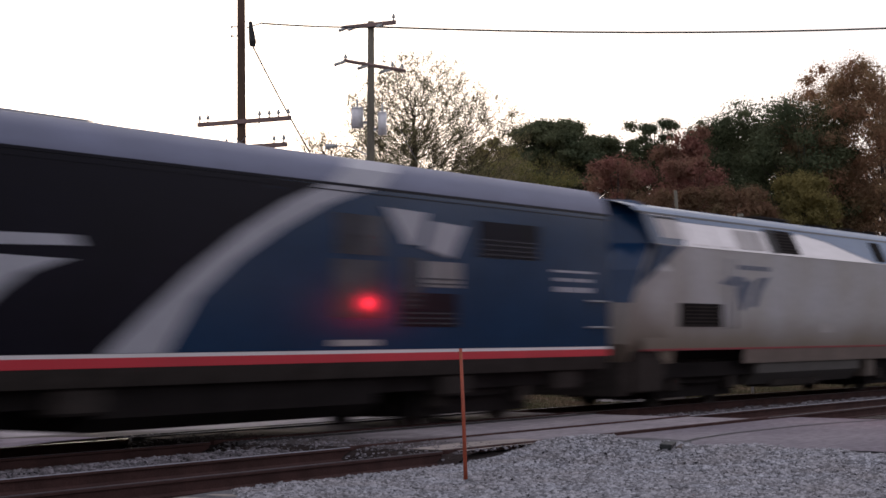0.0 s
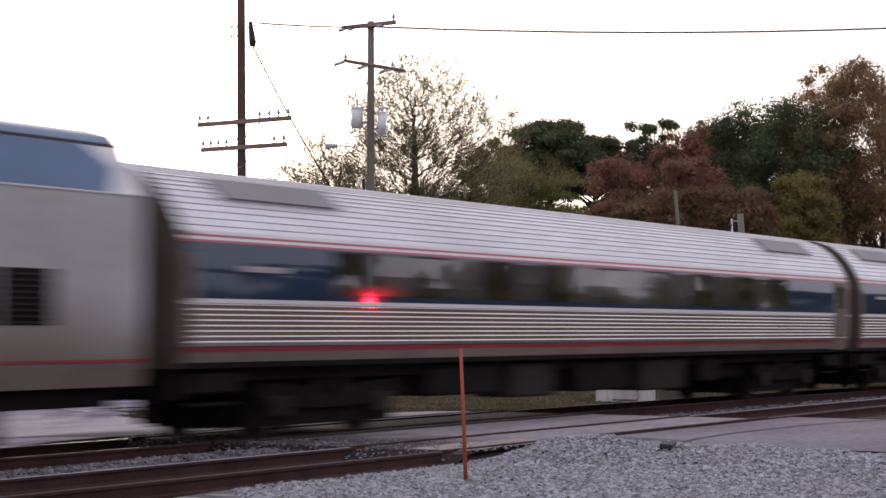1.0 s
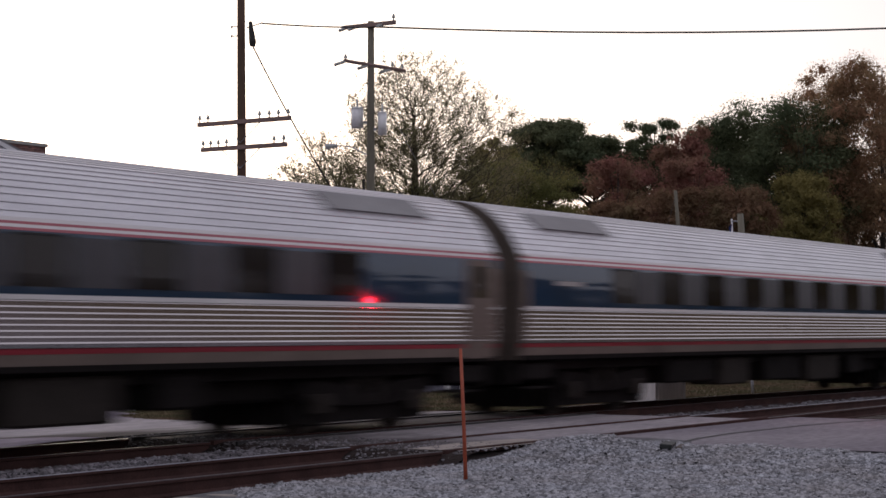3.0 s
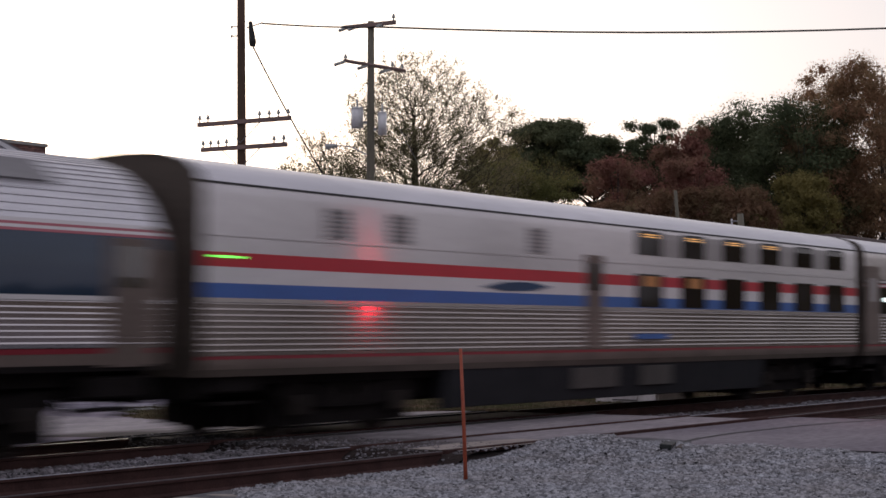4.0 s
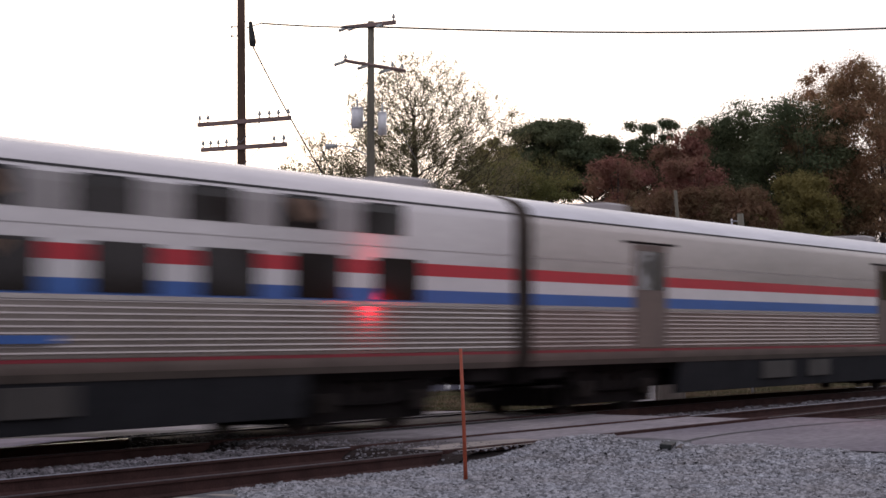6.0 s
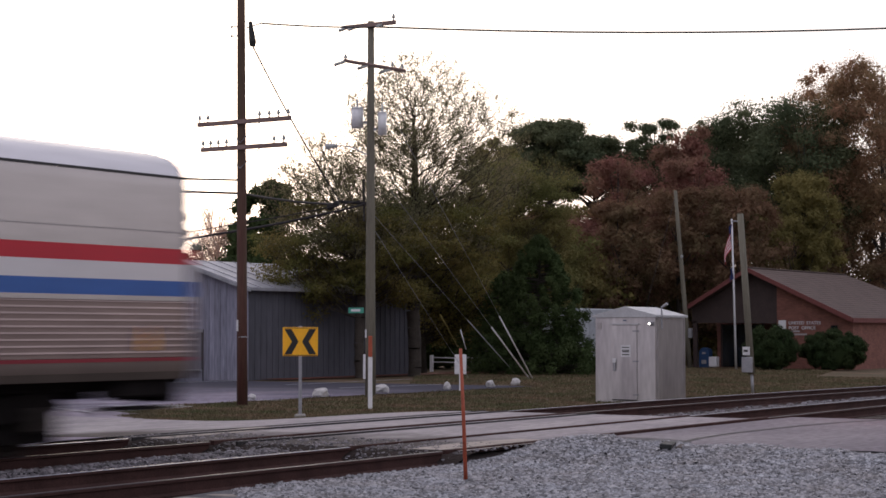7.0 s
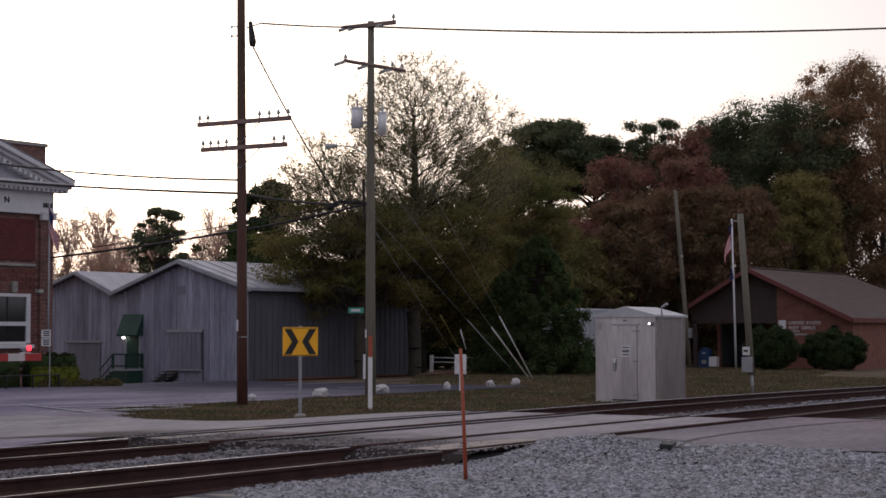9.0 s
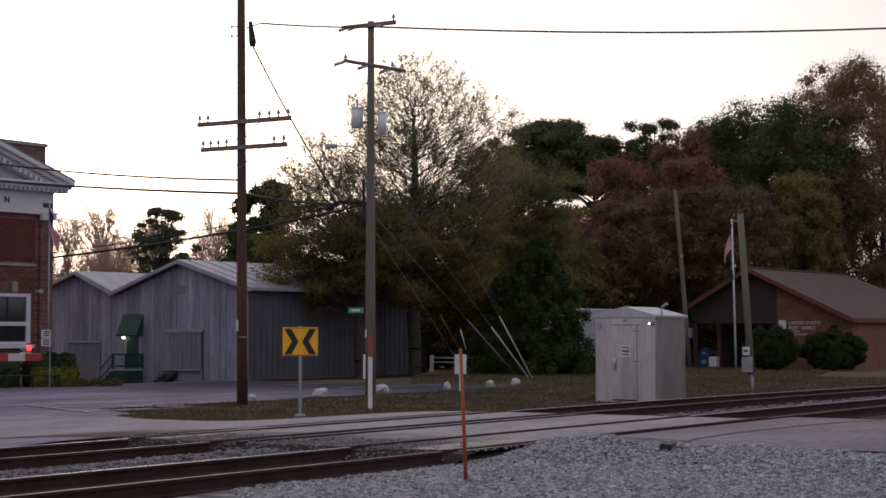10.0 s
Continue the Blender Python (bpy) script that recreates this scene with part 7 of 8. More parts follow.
stones("ballast", srng, 5200, edge_spots, 0.03, STONE_OILY, "dark stones and dirt spilt on the edge of the crossing", "ballast")
stones("ballast", srng, 9000, shoulder_spots, 0.045, STONE_OILY, "loose grey ballast beside the rails", "ballast")


def blades(name, rng, n, place, h, words):
    c = place(n)
    n = len(c)
    a = rng.uniform(0, 2 * math.pi, n)
    hh = h * (0.4 + rng.random(n))
    w = 0.012 + 0.01 * rng.random(n)
    dx, dy = np.cos(a) * w, np.sin(a) * w
    lean = rng.normal(size=(n, 2)) * hh[:, None] * 0.5
    v = np.zeros((n, 3, 3))
    v[:, 0] = c + np.stack([dx, dy, np.zeros(n)], 1)
    v[:, 1] = c - np.stack([dx, dy, np.zeros(n)], 1)
    v[:, 2] = c + np.stack([lean[:, 0], lean[:, 1], hh], 1)
    f = np.arange(n * 3).reshape(-1, 3)
    me = bpy.data.meshes.new(name)
    me.vertices.add(n * 3)
    me.vertices.foreach_set("co", v.ravel())
    me.loops.add(n * 3)
    me.loops.foreach_set("vertex_index", f.ravel())
    me.polygons.add(n)
    me.polygons.foreach_set("loop_start", np.arange(n) * 3)
    me.materials.append(BLADE)
    me.update()
    me.validate()
    return tagged(new(name, me), words, "grass", "", "stuff")


def verge_spots(n):
    x = 31.05 + (srng.random(n) ** 1.4) * 45
    y = srng.uniform(19.6, 32.3, n)
    near = x * 0.34 + 13 + srng.normal(size=n) * 0.2
    keep = (y < np.where(x > 34, 32.0, 31.0) + 0.25 * np.sin(x * 1.9) + srng.normal(size=n) * 0.22) | (x > 57)
    keep &= ~((x < 34.6) & (y > 27.7 + (x - 31) * 1.05 + 0.35 * np.sin(x * 3) + srng.normal(size=n) * 0.08))
    x, y = x[keep], y[keep]
    z = np.array([land(a, b) - 0.02 for a, b in zip(x, y)])
    return np.stack([x, y, z], 1)


def lawn_spots(n):
    x = srng.uniform(57.2, 92, n)
    y = srng.uniform(26, 44, n)
    keep = (y < 0.62 * x + 2) & ((x < 90.4) | (y < 32)) & (y > 0.3 * x + 6)
    x, y = x[keep], y[keep]
    return np.stack([x, y, np.array([land(a, b) - 0.02 for a, b in zip(x, y)])], 1)


blades("grass", srng, 110000, verge_spots, 0.055, "dry uneven verge grass beside the crossing")
blades("grass", srng, 60000, lawn_spots, 0.08, "brownish autumn lawn before the low building")


# ---- trees ----
def leaf_cloud(rng, centres, radii, count, size, flat=1.0):
    """Small leaves scattered in clumps; returns vertices and faces."""
    k = rng.integers(0, len(centres), count)
    d = rng.normal(size=(count, 3))
    d /= np.linalg.norm(d, axis=1)[:, None]
    r = radii[k] * rng.random(count) ** 0.42 * rng.uniform(0.8, 1.06, count)
    c = centres[k] + d * r[:, None] * np.array([1, 1, flat])
    # each leaf faces more or less out of its clump and up
    up = d + rng.normal(size=(count, 3)) * 0.55 + np.array([0, 0, 0.45])
    up /= np.linalg.norm(up, axis=1)[:, None]
    a = np.cross(up, rng.normal(size=(count, 3)))
    a /= np.linalg.norm(a, axis=1)[:, None]
    b = np.cross(up, a)
    s = size * (0.55 + 0.9 * rng.random(count))
    a, b = a * s[:, None], b * (s * 0.6)[:, None]
    v = np.stack([c - a, c + b * 1.5, c + a * 0.8 - b * 0.9], 1).reshape(-1, 3)
    f = np.arange(count * 3).reshape(-1, 3)
    return v, f


def wood_mesh(name, segs, material, parent, label="", thin=0.012):
    v, f = [], []
    for p, q, r0, r1 in segs:
        n = 7 if r0 > 0.1 else (5 if r0 > 0.04 else 3)
        up = (q - p) / max(1e-6, np.linalg.norm(q - p))
        side = np.cross(up, [0.3, 0.9, 0.1])
        side /= np.linalg.norm(side)
        oth = np.cross(up, side)
        o = len(v)
        for c, r in ((p, max(r0, thin)), (q, max(r1, thin))):
            for i in range(n):
                a = 2 * math.pi * i / n
                v.append(tuple(c + side * r * math.cos(a) + oth * r * math.sin(a)))
        f += [(o + i, o + (i + 1) % n, o + n + (i + 1) % n, o + n + i) for i in range(n)]
    return mesh_of(name, v, f, material, parent, label, True)


def crown_mesh(v, f, material, parent, label=""):
    me = bpy.data.meshes.new("crown")
    me.vertices.add(len(v))
    me.vertices.foreach_set("co", np.asarray(v, float).ravel())
    n = len(f)
    me.loops.add(n * 3)
    me.loops.foreach_set("vertex_index", np.asarray(f).ravel())
    me.polygons.add(n)
    me.polygons.foreach_set("loop_start", np.arange(n) * 3)
    me.materials.append(material)
    me.update()
    me.validate()
    ob = new("crown", me)
    ob.parent = parent
    if label:
        tagged(ob, label)
    return ob


def forest_tree(rng, x, y, z, h, w, leaf, bark, words, count, size, kind="round", group="woods"):
    """A tree of the wood: trunk, limbs and a crown of clumps with gaps."""
    t = thing("tree", words, "tree", group)
    lo, flat, n = {"pine": (0.42, 0.6, 60), "umbrella": (0.7, 0.45, 84), "dome": (0.42, 0.45, 92), "bare": (0.3, 1.0, 60), "round": (0.18, 0.75, 85)}[kind]
    n = int(n * 1.3) if w > 8 else n
    if w > 7.5 and kind == "round":
        lo, size = 0.42, size * 0.82
    u = rng.random(n) ** (0.8 if kind in ("pine", "umbrella") else 0.9)
    zz = z + h * (lo + (0.97 - lo) * u)
    rr = w * 0.5 * np.sin(np.pi * (0.2 + 0.7 * u)) ** (0.8 if kind == "pine" else 0.6)
    if kind == "pine":
        rr = w * 0.5 * np.sqrt(np.maximum(0.08, 1 - ((u - 0.4) / 0.7) ** 2))
    elif kind in ("umbrella", "dome"):
        rr = w * 0.5 * np.sqrt(1 - 0.85 * u * u) * (1 if kind == "umbrella" else np.minimum(1, 0.55 + 1.4 * u))
    ang = rng.uniform(0, 2 * math.pi, n)
    rad = rr * np.sqrt(rng.random(n))
    cen = np.stack([x + rad * np.cos(ang), y + rad * np.sin(ang), zz], 1)
    top = np.array([x + rng.uniform(-0.4, 0.4), y + rng.uniform(-0.4, 0.4), z + h * 0.95])
    base = np.array([x, y, z])
    tr = 0.1 + h * 0.009
    segs = []
    for k in range(8):
        segs.append((base + (top - base) * k / 8, base + (top - base) * (k + 1) / 8, tr * (1 - k / 9), tr * (1 - (k + 1) / 9)))
    for q, c in enumerate(cen):
        if kind == "round" and q % 3:
            continue
        f = max(0.12, (c[2] - z) / h - (0.06 if kind in ("pine", "umbrella") else 0.22))
        p = base + (top - base) * f
        m = (p + c) / 2 + rng.normal(size=3) * 0.12
        segs += [(p, m, 0.055, 0.03), (m, c, 0.03, 0.01)]
        if kind == "bare":
            for _ in range(9):
                e = c + rng.normal(size=3) * np.array([0.5, 0.5, 0.45]) + np.array([0, 0, 0.35])
                segs.append((m + (c - m) * rng.random(), e, 0.014, 0.008))
    wood_mesh("trunk", segs, bark, t, "", 0.012)
    cr = w * rng.uniform(0.1, 0.2, n)
    if leaf == LEAF_PINE and kind == "round":
        cr *= 1.2
    elif kind in ("umbrella", "dome"):
        cr *= 0.95 if kind == "umbrella" else 0.85
    v, f = leaf_cloud(rng, cen, cr, count, size, flat)
    if kind != "bare":
        # larger sprays fill the heart of each clump
        v2, f2 = leaf_cloud(rng, cen, cr * 0.66, count // 6, size * 2.6, flat)
        v, f = np.concatenate([v, v2]), np.concatenate([f, f2 + len(v)])
    crown_mesh(v, f, leaf, t)
    return t


rng = np.random.default_rng(7)


def fan_tree(words, x, y, z0, h, w, trunk_r, lean, low_leaf, high_leaf, low_n, high_n, dense_below, bark=BARK, fork=0.22):
    """A broad tree whose limbs fan upward to a rounded outline: dense below, thin and twiggy above."""
    t = thing("tree", words, "tree")
    segs, tips = [], []
    base = np.array([x, y, z0])

    def reach(p, q, r0, r1, bow, n=5):
        mid = (p + q) / 2 + np.array([0, 0, -bow * np.linalg.norm(q - p)]) + rng.normal(size=3) * 0.04 * np.linalg.norm(q - p)
        prev, out = p, [p]
        for i in range(1, n + 1):
            u = i / n
            c = (1 - u) ** 2 * p + 2 * u * (1 - u) * mid + u * u * q
            segs.append((prev, c, r0 + (r1 - r0) * (i - 1) / n, r0 + (r1 - r0) * i / n))
            prev = c
            out.append(c)
        return out

    top = base + np.array([lean[0] * 0.7, lean[1] * 0.7, h * 0.72])
    stem = reach(base, top, trunk_r, 0.03, 0.0, 9)
    for k in range(30):
        zt = 0.26 + 0.72 * ((k * 0.618) % 1.0)
        f = min(0.95, max(fork, zt * 0.72))
        p = stem[min(8, int(f * 9))] + (stem[min(9, int(f * 9) + 1)] - stem[min(8, int(f * 9))]) * (f * 9 % 1)
        az = k * 2.4 + rng.uniform(-0.4, 0.4)
        rr = w * 0.5 * math.sqrt(max(0.05, 1 - ((zt - 0.62) / 0.42) ** 2)) * rng.uniform(0.55, 1.0)
        q = base + np.array([math.cos(az) * rr + lean[0] * zt, math.sin(az) * rr + lean[1] * zt, h * zt])
        limb = reach(p, q, trunk_r * 0.42 * (1 - 0.6 * f), 0.022, 0.1, 6)
        tips.append(q)
        for i in range(2, 7):
            for _ in range(3):
                d = limb[i] - limb[i - 1]
                d = d / np.linalg.norm(d)
                e = limb[i] + (d * 0.7 + rng.normal(size=3) * 0.55 + np.array([0, 0, 0.35])) * w * rng.uniform(0.06, 0.15)
                br = reach(limb[i], e, 0.026, 0.01, 0.05, 3)
                tips.append(e)
                for j in (1, 2, 3):
                    for _ in range(2):
                        g = br[j] + (d * 0.3 + rng.normal(size=3) * 0.6 + np.array([0, 0, 0.3])) * w * rng.uniform(0.03, 0.07)
                        reach(br[j], g, 0.011, 0.006, 0.0, 2)
                        tips.append(g)
    wood_mesh("trunk", segs, bark, t, "grey-brown trunk and branches", 0.009)
    tips = np.array(tips)
    low = tips[tips[:, 2] < z0 + dense_below]
    if low_n and len(low):
        v, f = leaf_cloud(rng, low, np.full(len(low), 0.55), int(low_n * 1.4), 0.062)
        crown_mesh(v, f, low_leaf, t, "dense lower crown")
    if high_n:
        v, f = leaf_cloud(rng, tips, np.full(len(tips), 0.4), high_n, 0.06)
        crown_mesh(v, f, high_leaf, t, "sparse leaves on the upper twigs")
    return t


def grown_tree(words, x, y, z0, trunk_r, fork, leader, lobes, count, low_leaf, high_leaf, low_n, high_n, dense_below, leaf_size=0.034):
    """A tree grown limb by limb towards the lobes of its crown: (sideways, forward, height, width, rise) of each lobe."""
    t = thing("tree", words, "tree")
    side, ahead = np.array([math.sin(AZ), -math.cos(AZ), 0]), np.array([math.cos(AZ), math.sin(AZ), 0])
    base = np.array([x, y, z0])
    vol = np.array([w * w * r for _, _, _, w, r in lobes])
    pick = rng.choice(len(lobes), count, p=vol / vol.sum())
    d = rng.normal(size=(count, 3))
    d *= (rng.random(count) ** (1 / 2.6) / np.linalg.norm(d, axis=1))[:, None]
    lo = np.array(lobes)[pick]
    pts = base + side * (lo[:, 0] + d[:, 0] * lo[:, 3])[:, None] + ahead * (lo[:, 1] + d[:, 1] * lo[:, 3])[:, None]
    pts[:, 2] = z0 + lo[:, 2] + d[:, 2] * lo[:, 4]
    pts = pts[pts[:, 2] > z0 + 1.6]
    crotch = base + np.array([0, 0, fork])
    pts = pts[np.argsort(np.linalg.norm(pts - crotch, axis=1))]
    stem = [base + np.array([0.025 * math.sin(1.7 * k), 0.025 * math.cos(2 * k), fork * k / 5]) for k in range(6)]
    stem += [stem[5] + np.array([0.1 * math.sin(1.3 * k), 0.1 * math.cos(k), leader * k / 8]) for k in range(1, 9)]
    m, n = len(stem), len(stem) + len(pts)
    pos, path, par = np.zeros((n, 3)), np.zeros(n), np.full(n, -1)
    pos[:m] = stem
    for k in range(1, m):
        par[k] = k - 1
    path[:5] = 3.0
    path[5:m] = np.linspace(0, leader * 0.6, m - 5)
    for k, q in enumerate(pts):
        i = m + k
        dist = np.linalg.norm(pos[:i] - q, axis=1)
        flat = np.linalg.norm(pos[:i, :2] - q[:2], axis=1)
        j = int(np.argmin(dist + 0.75 * path[:i] + 0.7 * np.maximum(0, 0.6 * flat + pos[:i, 2] - q[2])))
        pos[i], par[i], path[i] = q, j, path[j] + dist[j]
    load = np.zeros(n)
    kids = np.bincount(par[1:], minlength=n)
    for i in range(n - 1, 0, -1):
        if kids[i] == 0:
            load[i] = 0.0065 ** 2
        load[par[i]] += load[i]
    rad = np.sqrt(load)
    rad *= np.where(rad > 0.03, trunk_r / rad[0], 1.0) * 0.5 + 0.5
    segs, tips = [], []
    for i in range(1, n):
        p, q = pos[par[i]], pos[i]
        r0, r1 = min(rad[par[i]], rad[i] * 1.25), rad[i]
        mid = (p + q) / 2 + rng.normal(size=3) * 0.05 * np.linalg.norm(q - p) + np.array([0, 0, 0.03 * np.linalg.norm(q - p)])
        segs += [(p, mid, r0, (r0 + r1) / 2), (mid, q, (r0 + r1) / 2, r1)]
        if i >= m and rad[i] < 0.05:
            tips.append(q)
            for _ in range(2):
                e = q + (rng.normal(size=3) * 0.5 + (q - p) / max(0.2, np.linalg.norm(q - p)) * 0.5 + np.array([0, 0, 0.3])) * rng.uniform(0.15, 0.42)
                segs.append((q, e, 0.007, 0.005))
                tips.append(e)
    wood_mesh("trunk", segs, BARK, t, "grey-brown trunk and branches", 0.006)
    tips = np.array(tips)
    low = tips[tips[:, 2] + rng.normal(size=len(tips)) * 0.7 < z0 + dense_below - 0.2]
    if low_n and len(low):
        low = low[rng.choice(len(low), min(len(low), 170), replace=False)]
        v, f = leaf_cloud(rng, low, rng.uniform(0.6, 1.15, len(low)), low_n, 0.05, 0.42)
        crown_mesh(v, f, low_leaf, t, "dense lower crown")
    high = tips[tips[:, 2] > z0 + dense_below - 1.5]
    if high_n and len(high):
        v, f = leaf_cloud(rng, high, rng.uniform(0.15, 0.42, len(high)), high_n, leaf_size)
        crown_mesh(v, f, high_leaf, t, "sparse leaves on the upper twigs")
    return t


# the tall tree by the barn and its companions
grown_tree("tall broad tree with thinning olive leaves and twiggy dome", 67.6, 44.0, -0.5, 0.34, 4.2, 7.2,
           [(0.1, 0, 11.6, 3.2, 2.75), (3.4, 0, 10.6, 1.7, 2.0), (2.8, 0.3, 8.6, 2.3, 1.6), (-0.2, 0, 8.9, 3.3, 2.2), (-2.5, 0, 9.8, 1.35, 2.0), (0.2, 0, 5.9, 3.6, 2.6)], 3100, LEAF_OLIVE, LEAF_DULL, 66000, 108000, 7.2)
grown_tree("low forked tree with olive leaves at the barn wall", 63.9, 44.35, -0.5, 0.24, 2.6, 2.6,
           [(-1.7, 0, 9.1, 1.6, 1.5), (-3.0, 0.3, 7.9, 1.4, 1.3), (-0.8, 0, 7.2, 2.4, 1.9), (-1.8, 0, 5.1, 2.3, 2.3), (1.3, 0, 5.3, 2.1, 2.1), (-2.4, 0, 3.5, 1.2, 1.1)], 2000, LEAF_OLIVE, LEAF_DULL, 60000, 48000, 6.8)
grown_tree("broad olive tree in front of the wood", 82.0, 47.5, -0.5, 0.25, 2.5, 5.0,
           [(0.1, 0, 9.2, 2.2, 2.0), (0, 0, 6.4, 2.9, 3.2), (2.0, 0, 9.7, 1.7, 1.5), (1.5, 0, 7.0, 1.8, 2.4)], 1100, LEAF_MOSS, LEAF_MOSS, 62000, 5000, 10.8)
fan_tree("broad olive tree behind the barn", 76.0, 49.0, -0.5, 9.0, 8.0, 0.25, (0, 0), LEAF_OLIVE, LEAF_OLIVE, 34000, 3000, 9.0)


def cedar(x, y, z0, h, w, n):
    """A dense dark conifer with layered, ragged boughs."""
    t = thing("conifer", "dense dark green conifer with ragged outline", "tree")
    segs = [(np.array([x, y, z0]), np.array([x, y, z0 + h]), 0.12, 0.02)]
    cen, rad = [], []
    for k in range(330):
        u = rng.random() ** 1.3
        az = rng.uniform(0, 2 * math.pi)
        r = w * 0.5 * (1 - u) ** 0.58 * rng.uniform(0.45, 1.05)
        q = np.array([x + r * math.cos(az), y + r * math.sin(az), z0 + 0.25 + h * u])
        segs.append((np.array([x, y, q[2] - 0.1 * r]), q, 0.03, 0.01))
        cen.append(q)
        rad.append(0.2 + 0.24 * (1 - u))
    wood_mesh("trunk", segs, BARK, t)
    v, f = leaf_cloud(rng, np.array(cen), np.array(rad), n, 0.042, 1.25)
    v2, f2 = leaf_cloud(rng, np.array(cen), np.array(rad) * 0.7, n // 7, 0.1, 1.25)
    v, f = np.concatenate([v, v2]), np.concatenate([f, f2 + len(v)])
    crown_mesh(v, f, LEAF_CEDAR, t, "dark needle crown")


cedar(72.9, 40.7, -0.5, 6.0, 5.6, 80000)
cedar(76.5, 44.6, -0.5, 4.6, 4.2, 20000)


def bush(words, x, y, z0, w, d, h, leaf, n, size=0.06, turn=0.0, name="bush", boxy=False):
    """A clipped shrub: twigs within, leaves thick on its uneven skin."""
    t = thing(name, words, "bush", "shrubs", at=pose(x, y, z0, 0, 0, turn))
    segs = [(np.zeros(3), np.array([rng.uniform(-w, w) * 0.35, rng.uniform(-d, d) * 0.35, h * 0.75]), 0.03, 0.01) for _ in range(14)]
    wood_mesh("stem", segs, BARK, t)
    k = 400 if boxy else 160
    u = rng.normal(size=(k, 3))
    u /= np.abs(u).max(axis=1)[:, None] if boxy else np.linalg.norm(u, axis=1)[:, None]
    c = u * np.array([w * 0.46, d * 0.46, h * 0.46]) * rng.uniform(0.8, 1.0, (k, 1)) + np.array([0, 0, h * 0.5])
    c[:, 2] = np.maximum(c[:, 2], 0.06)
    v, f = leaf_cloud(rng, c, np.full(k, (0.05 if boxy else 0.11) * min(w, h)), int(n * 1.15), size * 1.3)
    v[:, 2] = np.maximum(v[:, 2], 0.0)
    crown_mesh(v, f, leaf, t)
    bm = bmesh.new()
    if boxy:
        box(bm, -w * 0.43, w * 0.43, -d * 0.43, d * 0.43, 0.0, h * 0.9, 0.06)
    else:
        bmesh.ops.create_icosphere(bm, subdivisions=3, radius=1)
        for q in bm.verts:
            q.co *= 1 + 0.16 * noise.noise(q.co * 1.7)
            q.co = Vector((q.co.x * w * 0.36, q.co.y * d * 0.36, max(0.0, h * 0.44 + q.co.z * h * 0.37)))
    part("inner_leaves", bm, leaf, t, "", True)
    return t


bush("rounded dark green shrub by the entrance", 87.0, 35.3, -0.45, 2.4, 3.0, 2.3, LEAF_HEDGE, 30000, 0.032)
bush("wide rounded dark green shrub under the wall lettering", 88.6, 32.65, -0.45, 2.6, 3.6, 2.1, LEAF_HEDGE, 36000, 0.032)
bush("dark clipped hedge before the brick building", 49.1, 47.75, -0.65, 2.1, 1.2, 1.45, LEAF_HEDGE, 24000, 0.02, 0, "hedge", True)
for k in (0.95, 1.75):
    bush("yellow-green clipped hedge block", 46.9 + k * 0.78, 47.2 - k * 0.62, -0.65, 0.95, 0.9, 0.95, LEAF_LIME, 18000, 0.02, 40, "hedge", True)
for k in range(5):
    bush("dry ornamental grass clump", 47.4 + k * 0.5, 46.2 - k * 0.32, -0.66, 0.7, 0.7, 0.55, LEAF_DRY, 4000, 0.025)
bush("dark clipped hedge under the brick building's window", 46.7, 48.4, -0.65, 2.6, 1.2, 1.35, LEAF_HEDGE, 20000, 0.022, 0, "hedge", True)

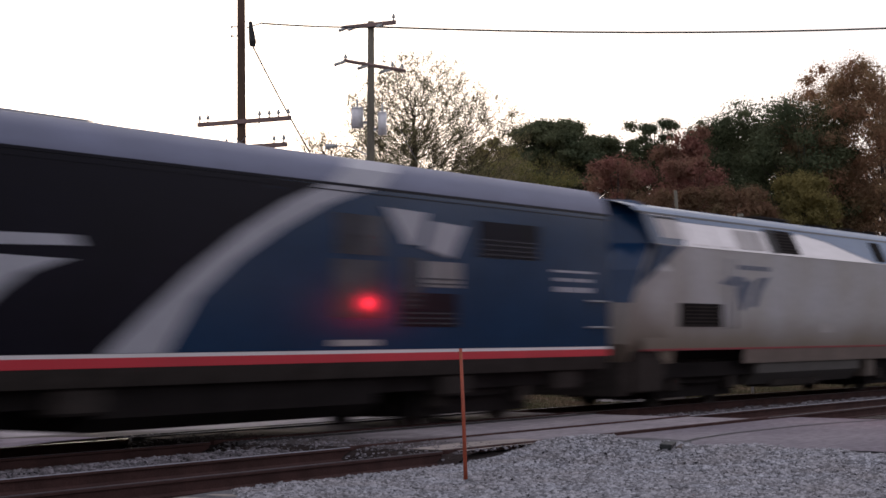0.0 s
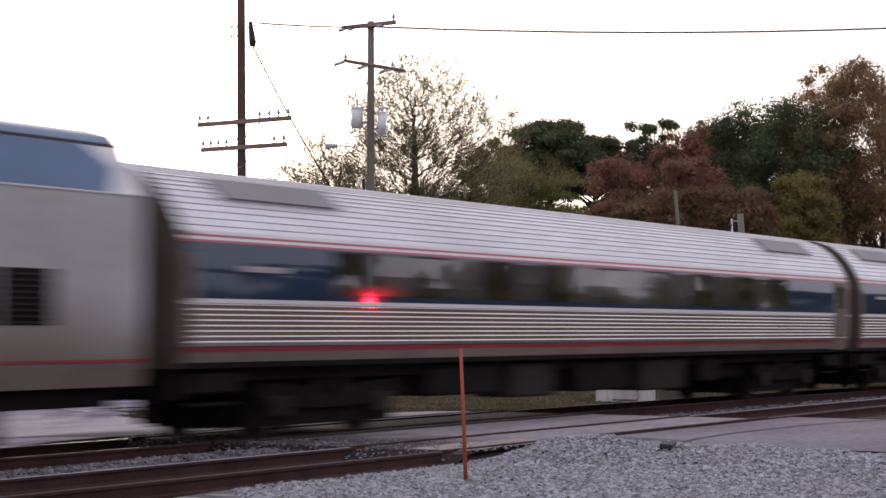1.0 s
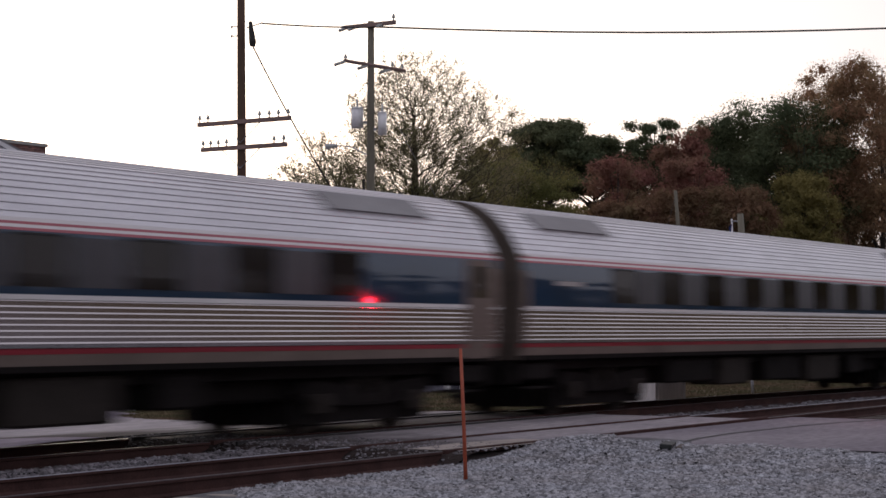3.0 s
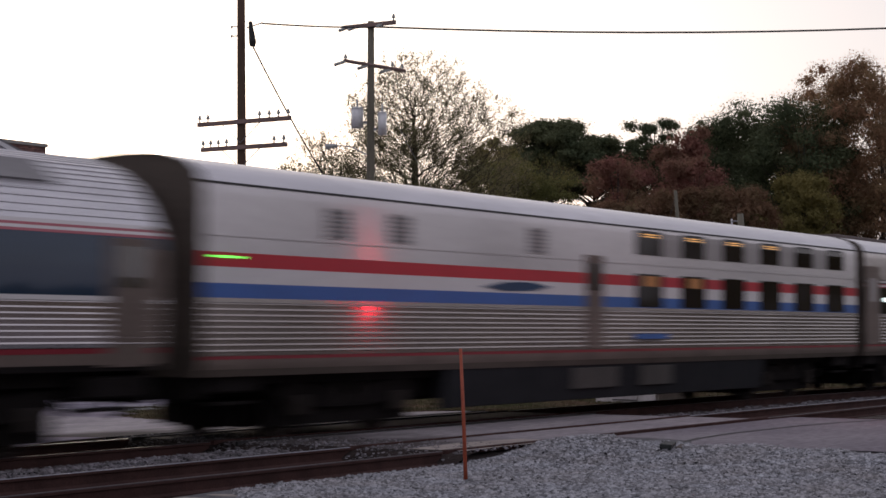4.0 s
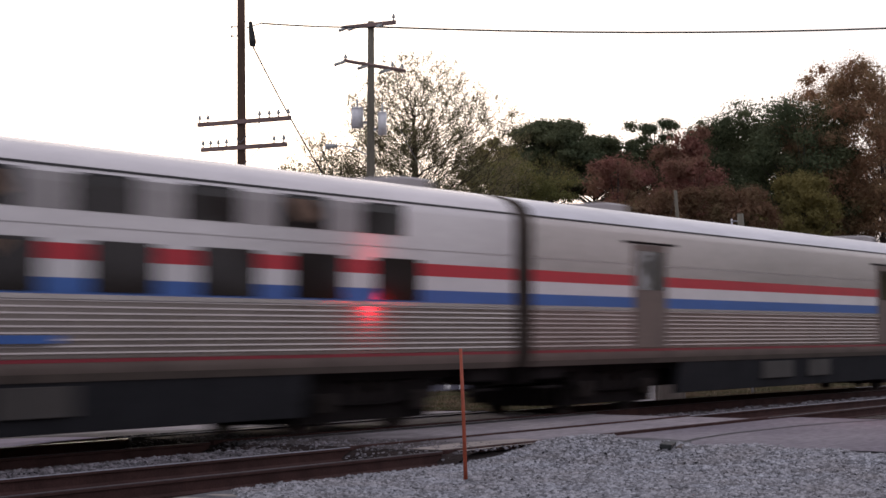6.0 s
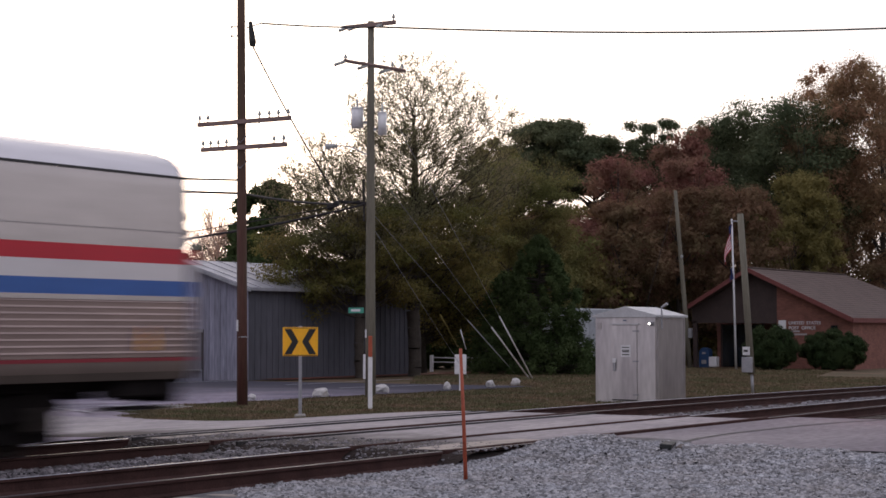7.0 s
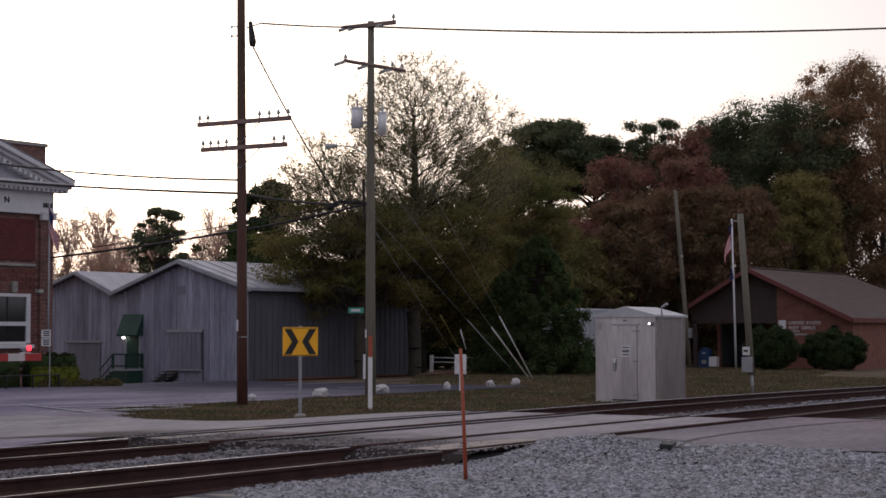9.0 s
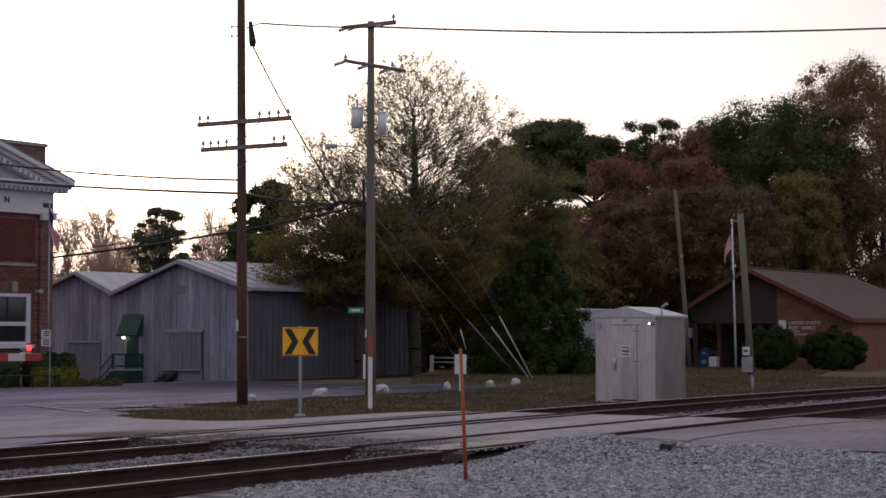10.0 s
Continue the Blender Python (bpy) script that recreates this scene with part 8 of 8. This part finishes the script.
# the wood: base x, base y, height, width, leaf, kind
WOOD = (
    (91.0, 54.2, 12.2, 5.4, LEAF_MOSS, "round"), (95.3, 56.2, 13.9, 4.8, LEAF_MOSS, "round"), (109.9, 60.4, 16.6, 8.4, LEAF_PINE, "umbrella"), (115.7, 60.2, 16.0, 6.4, LEAF_PINE, "umbrella"), (112.0, 62.5, 15.9, 6.0, LEAF_PINE, "umbrella"),
    (118.5, 59.6, 16.2, 4.6, LEAF_PINE, "pine"), (116.1, 55.8, 17.2, 5.4, LEAF_PINE, "pine"), (109.9, 50.7, 15.5, 6.2, LEAF_RED, "round"), (111.6, 54.6, 13.4, 5.8, LEAF_RED, "round"), (100.4, 50.7, 13.0, 5.6, LEAF_RED, "round"),
    (115.8, 50.7, 17.0, 8.0, LEAF_PINE, "round"), (117.4, 48.1, 17.7, 8.6, LEAF_PINE, "round"), (113.2, 43.6, 17.0, 8.0, LEAF_PINE, "round"), (116.4, 42.1, 19.8, 9.2, LEAF_RUST, "round"),
    (115.7, 39.2, 20.0, 9.2, LEAF_RUST, "round"), (110.5, 43.6, 12.2, 7.0, LEAF_GOLD, "round"), (118.0, 40.7, 12.4, 7.2, LEAF_RUST, "round"), (100.5, 43.0, 10.8, 6.0, LEAF_UMBER, "round"),
    (98.8, 45.8, 10.8, 5.6, LEAF_UMBER, "round"), (95.2, 47.7, 9.6, 5.6, LEAF_UMBER, "round"), (91.7, 49.5, 7.8, 5.2, LEAF_MOSS, "round"), (87.0, 49.5, 7.6, 5.2, LEAF_MOSS, "round"),
    (115.6, 43.5, 14.9, 6.6, LEAF_RUST, "round"), (108.5, 42.2, 11.6, 6.2, LEAF_GOLD, "round"), (104.0, 47.5, 12.8, 6.2, LEAF_RED, "round"), (107.0, 52.3, 11.2, 5.6, LEAF_UMBER, "round"), (103.0, 57.0, 9.8, 6.0, LEAF_RED, "round"),
    (122.0, 66.0, 11.6, 8.0, LEAF_OLIVE, "round"), (126.0, 60.5, 16.5, 8.0, LEAF_PINE, "round"), (127.0, 55.5, 17.0, 8.0, LEAF_PINE, "round"), (128.0, 51.0, 18.0, 8.0, LEAF_PINE, "round"), (114.0, 64.5, 10.6, 7.0, LEAF_OLIVE, "round"),
    (99.0, 52.5, 9.0, 6.0, LEAF_RED, "round"), (112.5, 40.8, 9.6, 5.8, LEAF_UMBER, "round"))
LOOKS = {"moss_green_leaves": "moss green woodland tree", "olive_leaves": "olive green woodland tree", "pine_needles": "tall dark pine with clumped crown", "wine_red_leaves": "wine red autumn woodland tree", "umber_leaves": "dull umber brown autumn woodland tree", "rust_leaves": "rust brown autumn woodland tree", "yellow_green_leaves": "yellow-green autumn woodland tree"}
for x, y, h, w, leaf, kind in WOOD:
    forest_tree(rng, x, y, -0.5, h, w, leaf, BARK, LOOKS[leaf.name] + " in the wood", int((31000 if leaf == LEAF_PINE else 24000) * (w / 6.4) ** 1.8), 0.066, kind)
forest_tree(rng, 91.9, 79.3, -0.5, 10.4, 5.6, LEAF_PINE, BARK, "lone pine with a clumped crown behind the barns", 15000, 0.06, "dome", "trees behind the barns")
forest_tree(rng, 79.5, 61.4, -0.5, 10.3, 4.6, LEAF_CEDAR, BARK, "dark evergreen behind the barn", 26000, 0.085, "round", "trees behind the barns")
forest_tree(rng, 84.5, 66.0, -0.5, 7.4, 4.6, LEAF_CEDAR, BARK, "dark evergreen behind the barn", 20000, 0.085, "round", "trees behind the barns")
for x, y, h, w in ((100.9, 93.1, 10.4, 4.6), (95.9, 91.7, 9.3, 3.6), (109.2, 89.2, 10.6, 4.4), (98.0, 97.0, 9.6, 4.6), (104.0, 89.5, 9.0, 4.2), (94.6, 86.0, 7.6, 4.0), (90.0, 92.5, 8.4, 3.6), (103.5, 84.0, 8.8, 4.0), (88.0, 88.0, 8.0, 4.4), (93.0, 96.0, 9.4, 4.6), (107.0, 94.0, 10.0, 4.8), (84.0, 77.0, 6.5, 4.0)):
    forest_tree(rng, x, y, -0.5, h + 1.0, w, LEAF_GLARE, BARK_GLARE, "bare winter tree behind the barns, pinkish sky glare in its colours", 9000, 0.05, "bare", "trees behind the barns")


def thicket(words, spots, n, size, leaf, hmax):
    """A far belt of mixed undergrowth: one mass of leaf clumps."""
    c = np.array(spots, float)
    v, f = leaf_cloud(rng, c, np.full(len(c), 1.6), n, size)
    v[:, 2] = np.maximum(v[:, 2], -0.5)
    o = crown_mesh(v, f, leaf, None)
    o.name = "woodland"
    return tagged(o, words, "woodland", "", "stuff")


thicket("dense shaded undergrowth of the wood", [(x, y, z) for x, y, z in [(rng.uniform(93, 122), rng.uniform(36, 64), rng.uniform(-0.2, 5.5)) for _ in range(420)] if x > 115 or y > 44], 60000, 0.15, LEAF_OLIVE, 5)
thicket("low reddish undergrowth behind the barns", [(rng.uniform(80, 112), rng.uniform(72, 100), 4.4 * rng.random()) for _ in range(150)], 24000, 0.07, LEAF_GLARE, 5)
thicket("far dark woodland belt along the horizon", [(150 * math.cos(a), 150 * math.sin(a), rng.uniform(-0.2, 5.0)) for a in [radians(-8 + 80 * k / 500) for k in range(500)]], 60000, 0.3, LEAF_OLIVE, 5)
# Added belt out of view: blocks low sky, its gaps brighten the window reflections.
thicket("added unseen woodland behind the viewer, darkening the train's reflections", [(x, -34 + rng.uniform(-5, 5), 14 * rng.random()) for x in [-90 + 0.4 * k for k in range(950)] if not (52 < x < 84 or 97 < x < 108 or 122 < x < 140)] + [(52 + 0.16 * k, -34 + rng.uniform(-4, 4), 2.6 * rng.random()) for k in range(560)] + [(-70 + rng.uniform(-4, 4), -34 + 0.5 * k, 14 * rng.random()) for k in range(200)], 70000, 0.8, LEAF_OLIVE, 13)
bush("dark shaded shrubs behind the white fence", 82.5, 52.6, -0.5, 6.5, 5.0, 3.4, LEAF_CEDAR, 26000, 0.09)


# ---- what moves ----
def motions():
    """The train runs through at a steady speed, towards smaller x, and leaves."""
    for car, front in TRAIN:
        rows = [(t, pose(front - SPEED * t, MAIN_Y, 0)) for t in (0.0, 2.5, 5.0, 7.5, 10.0)]
        walk(car, rows)


motions()
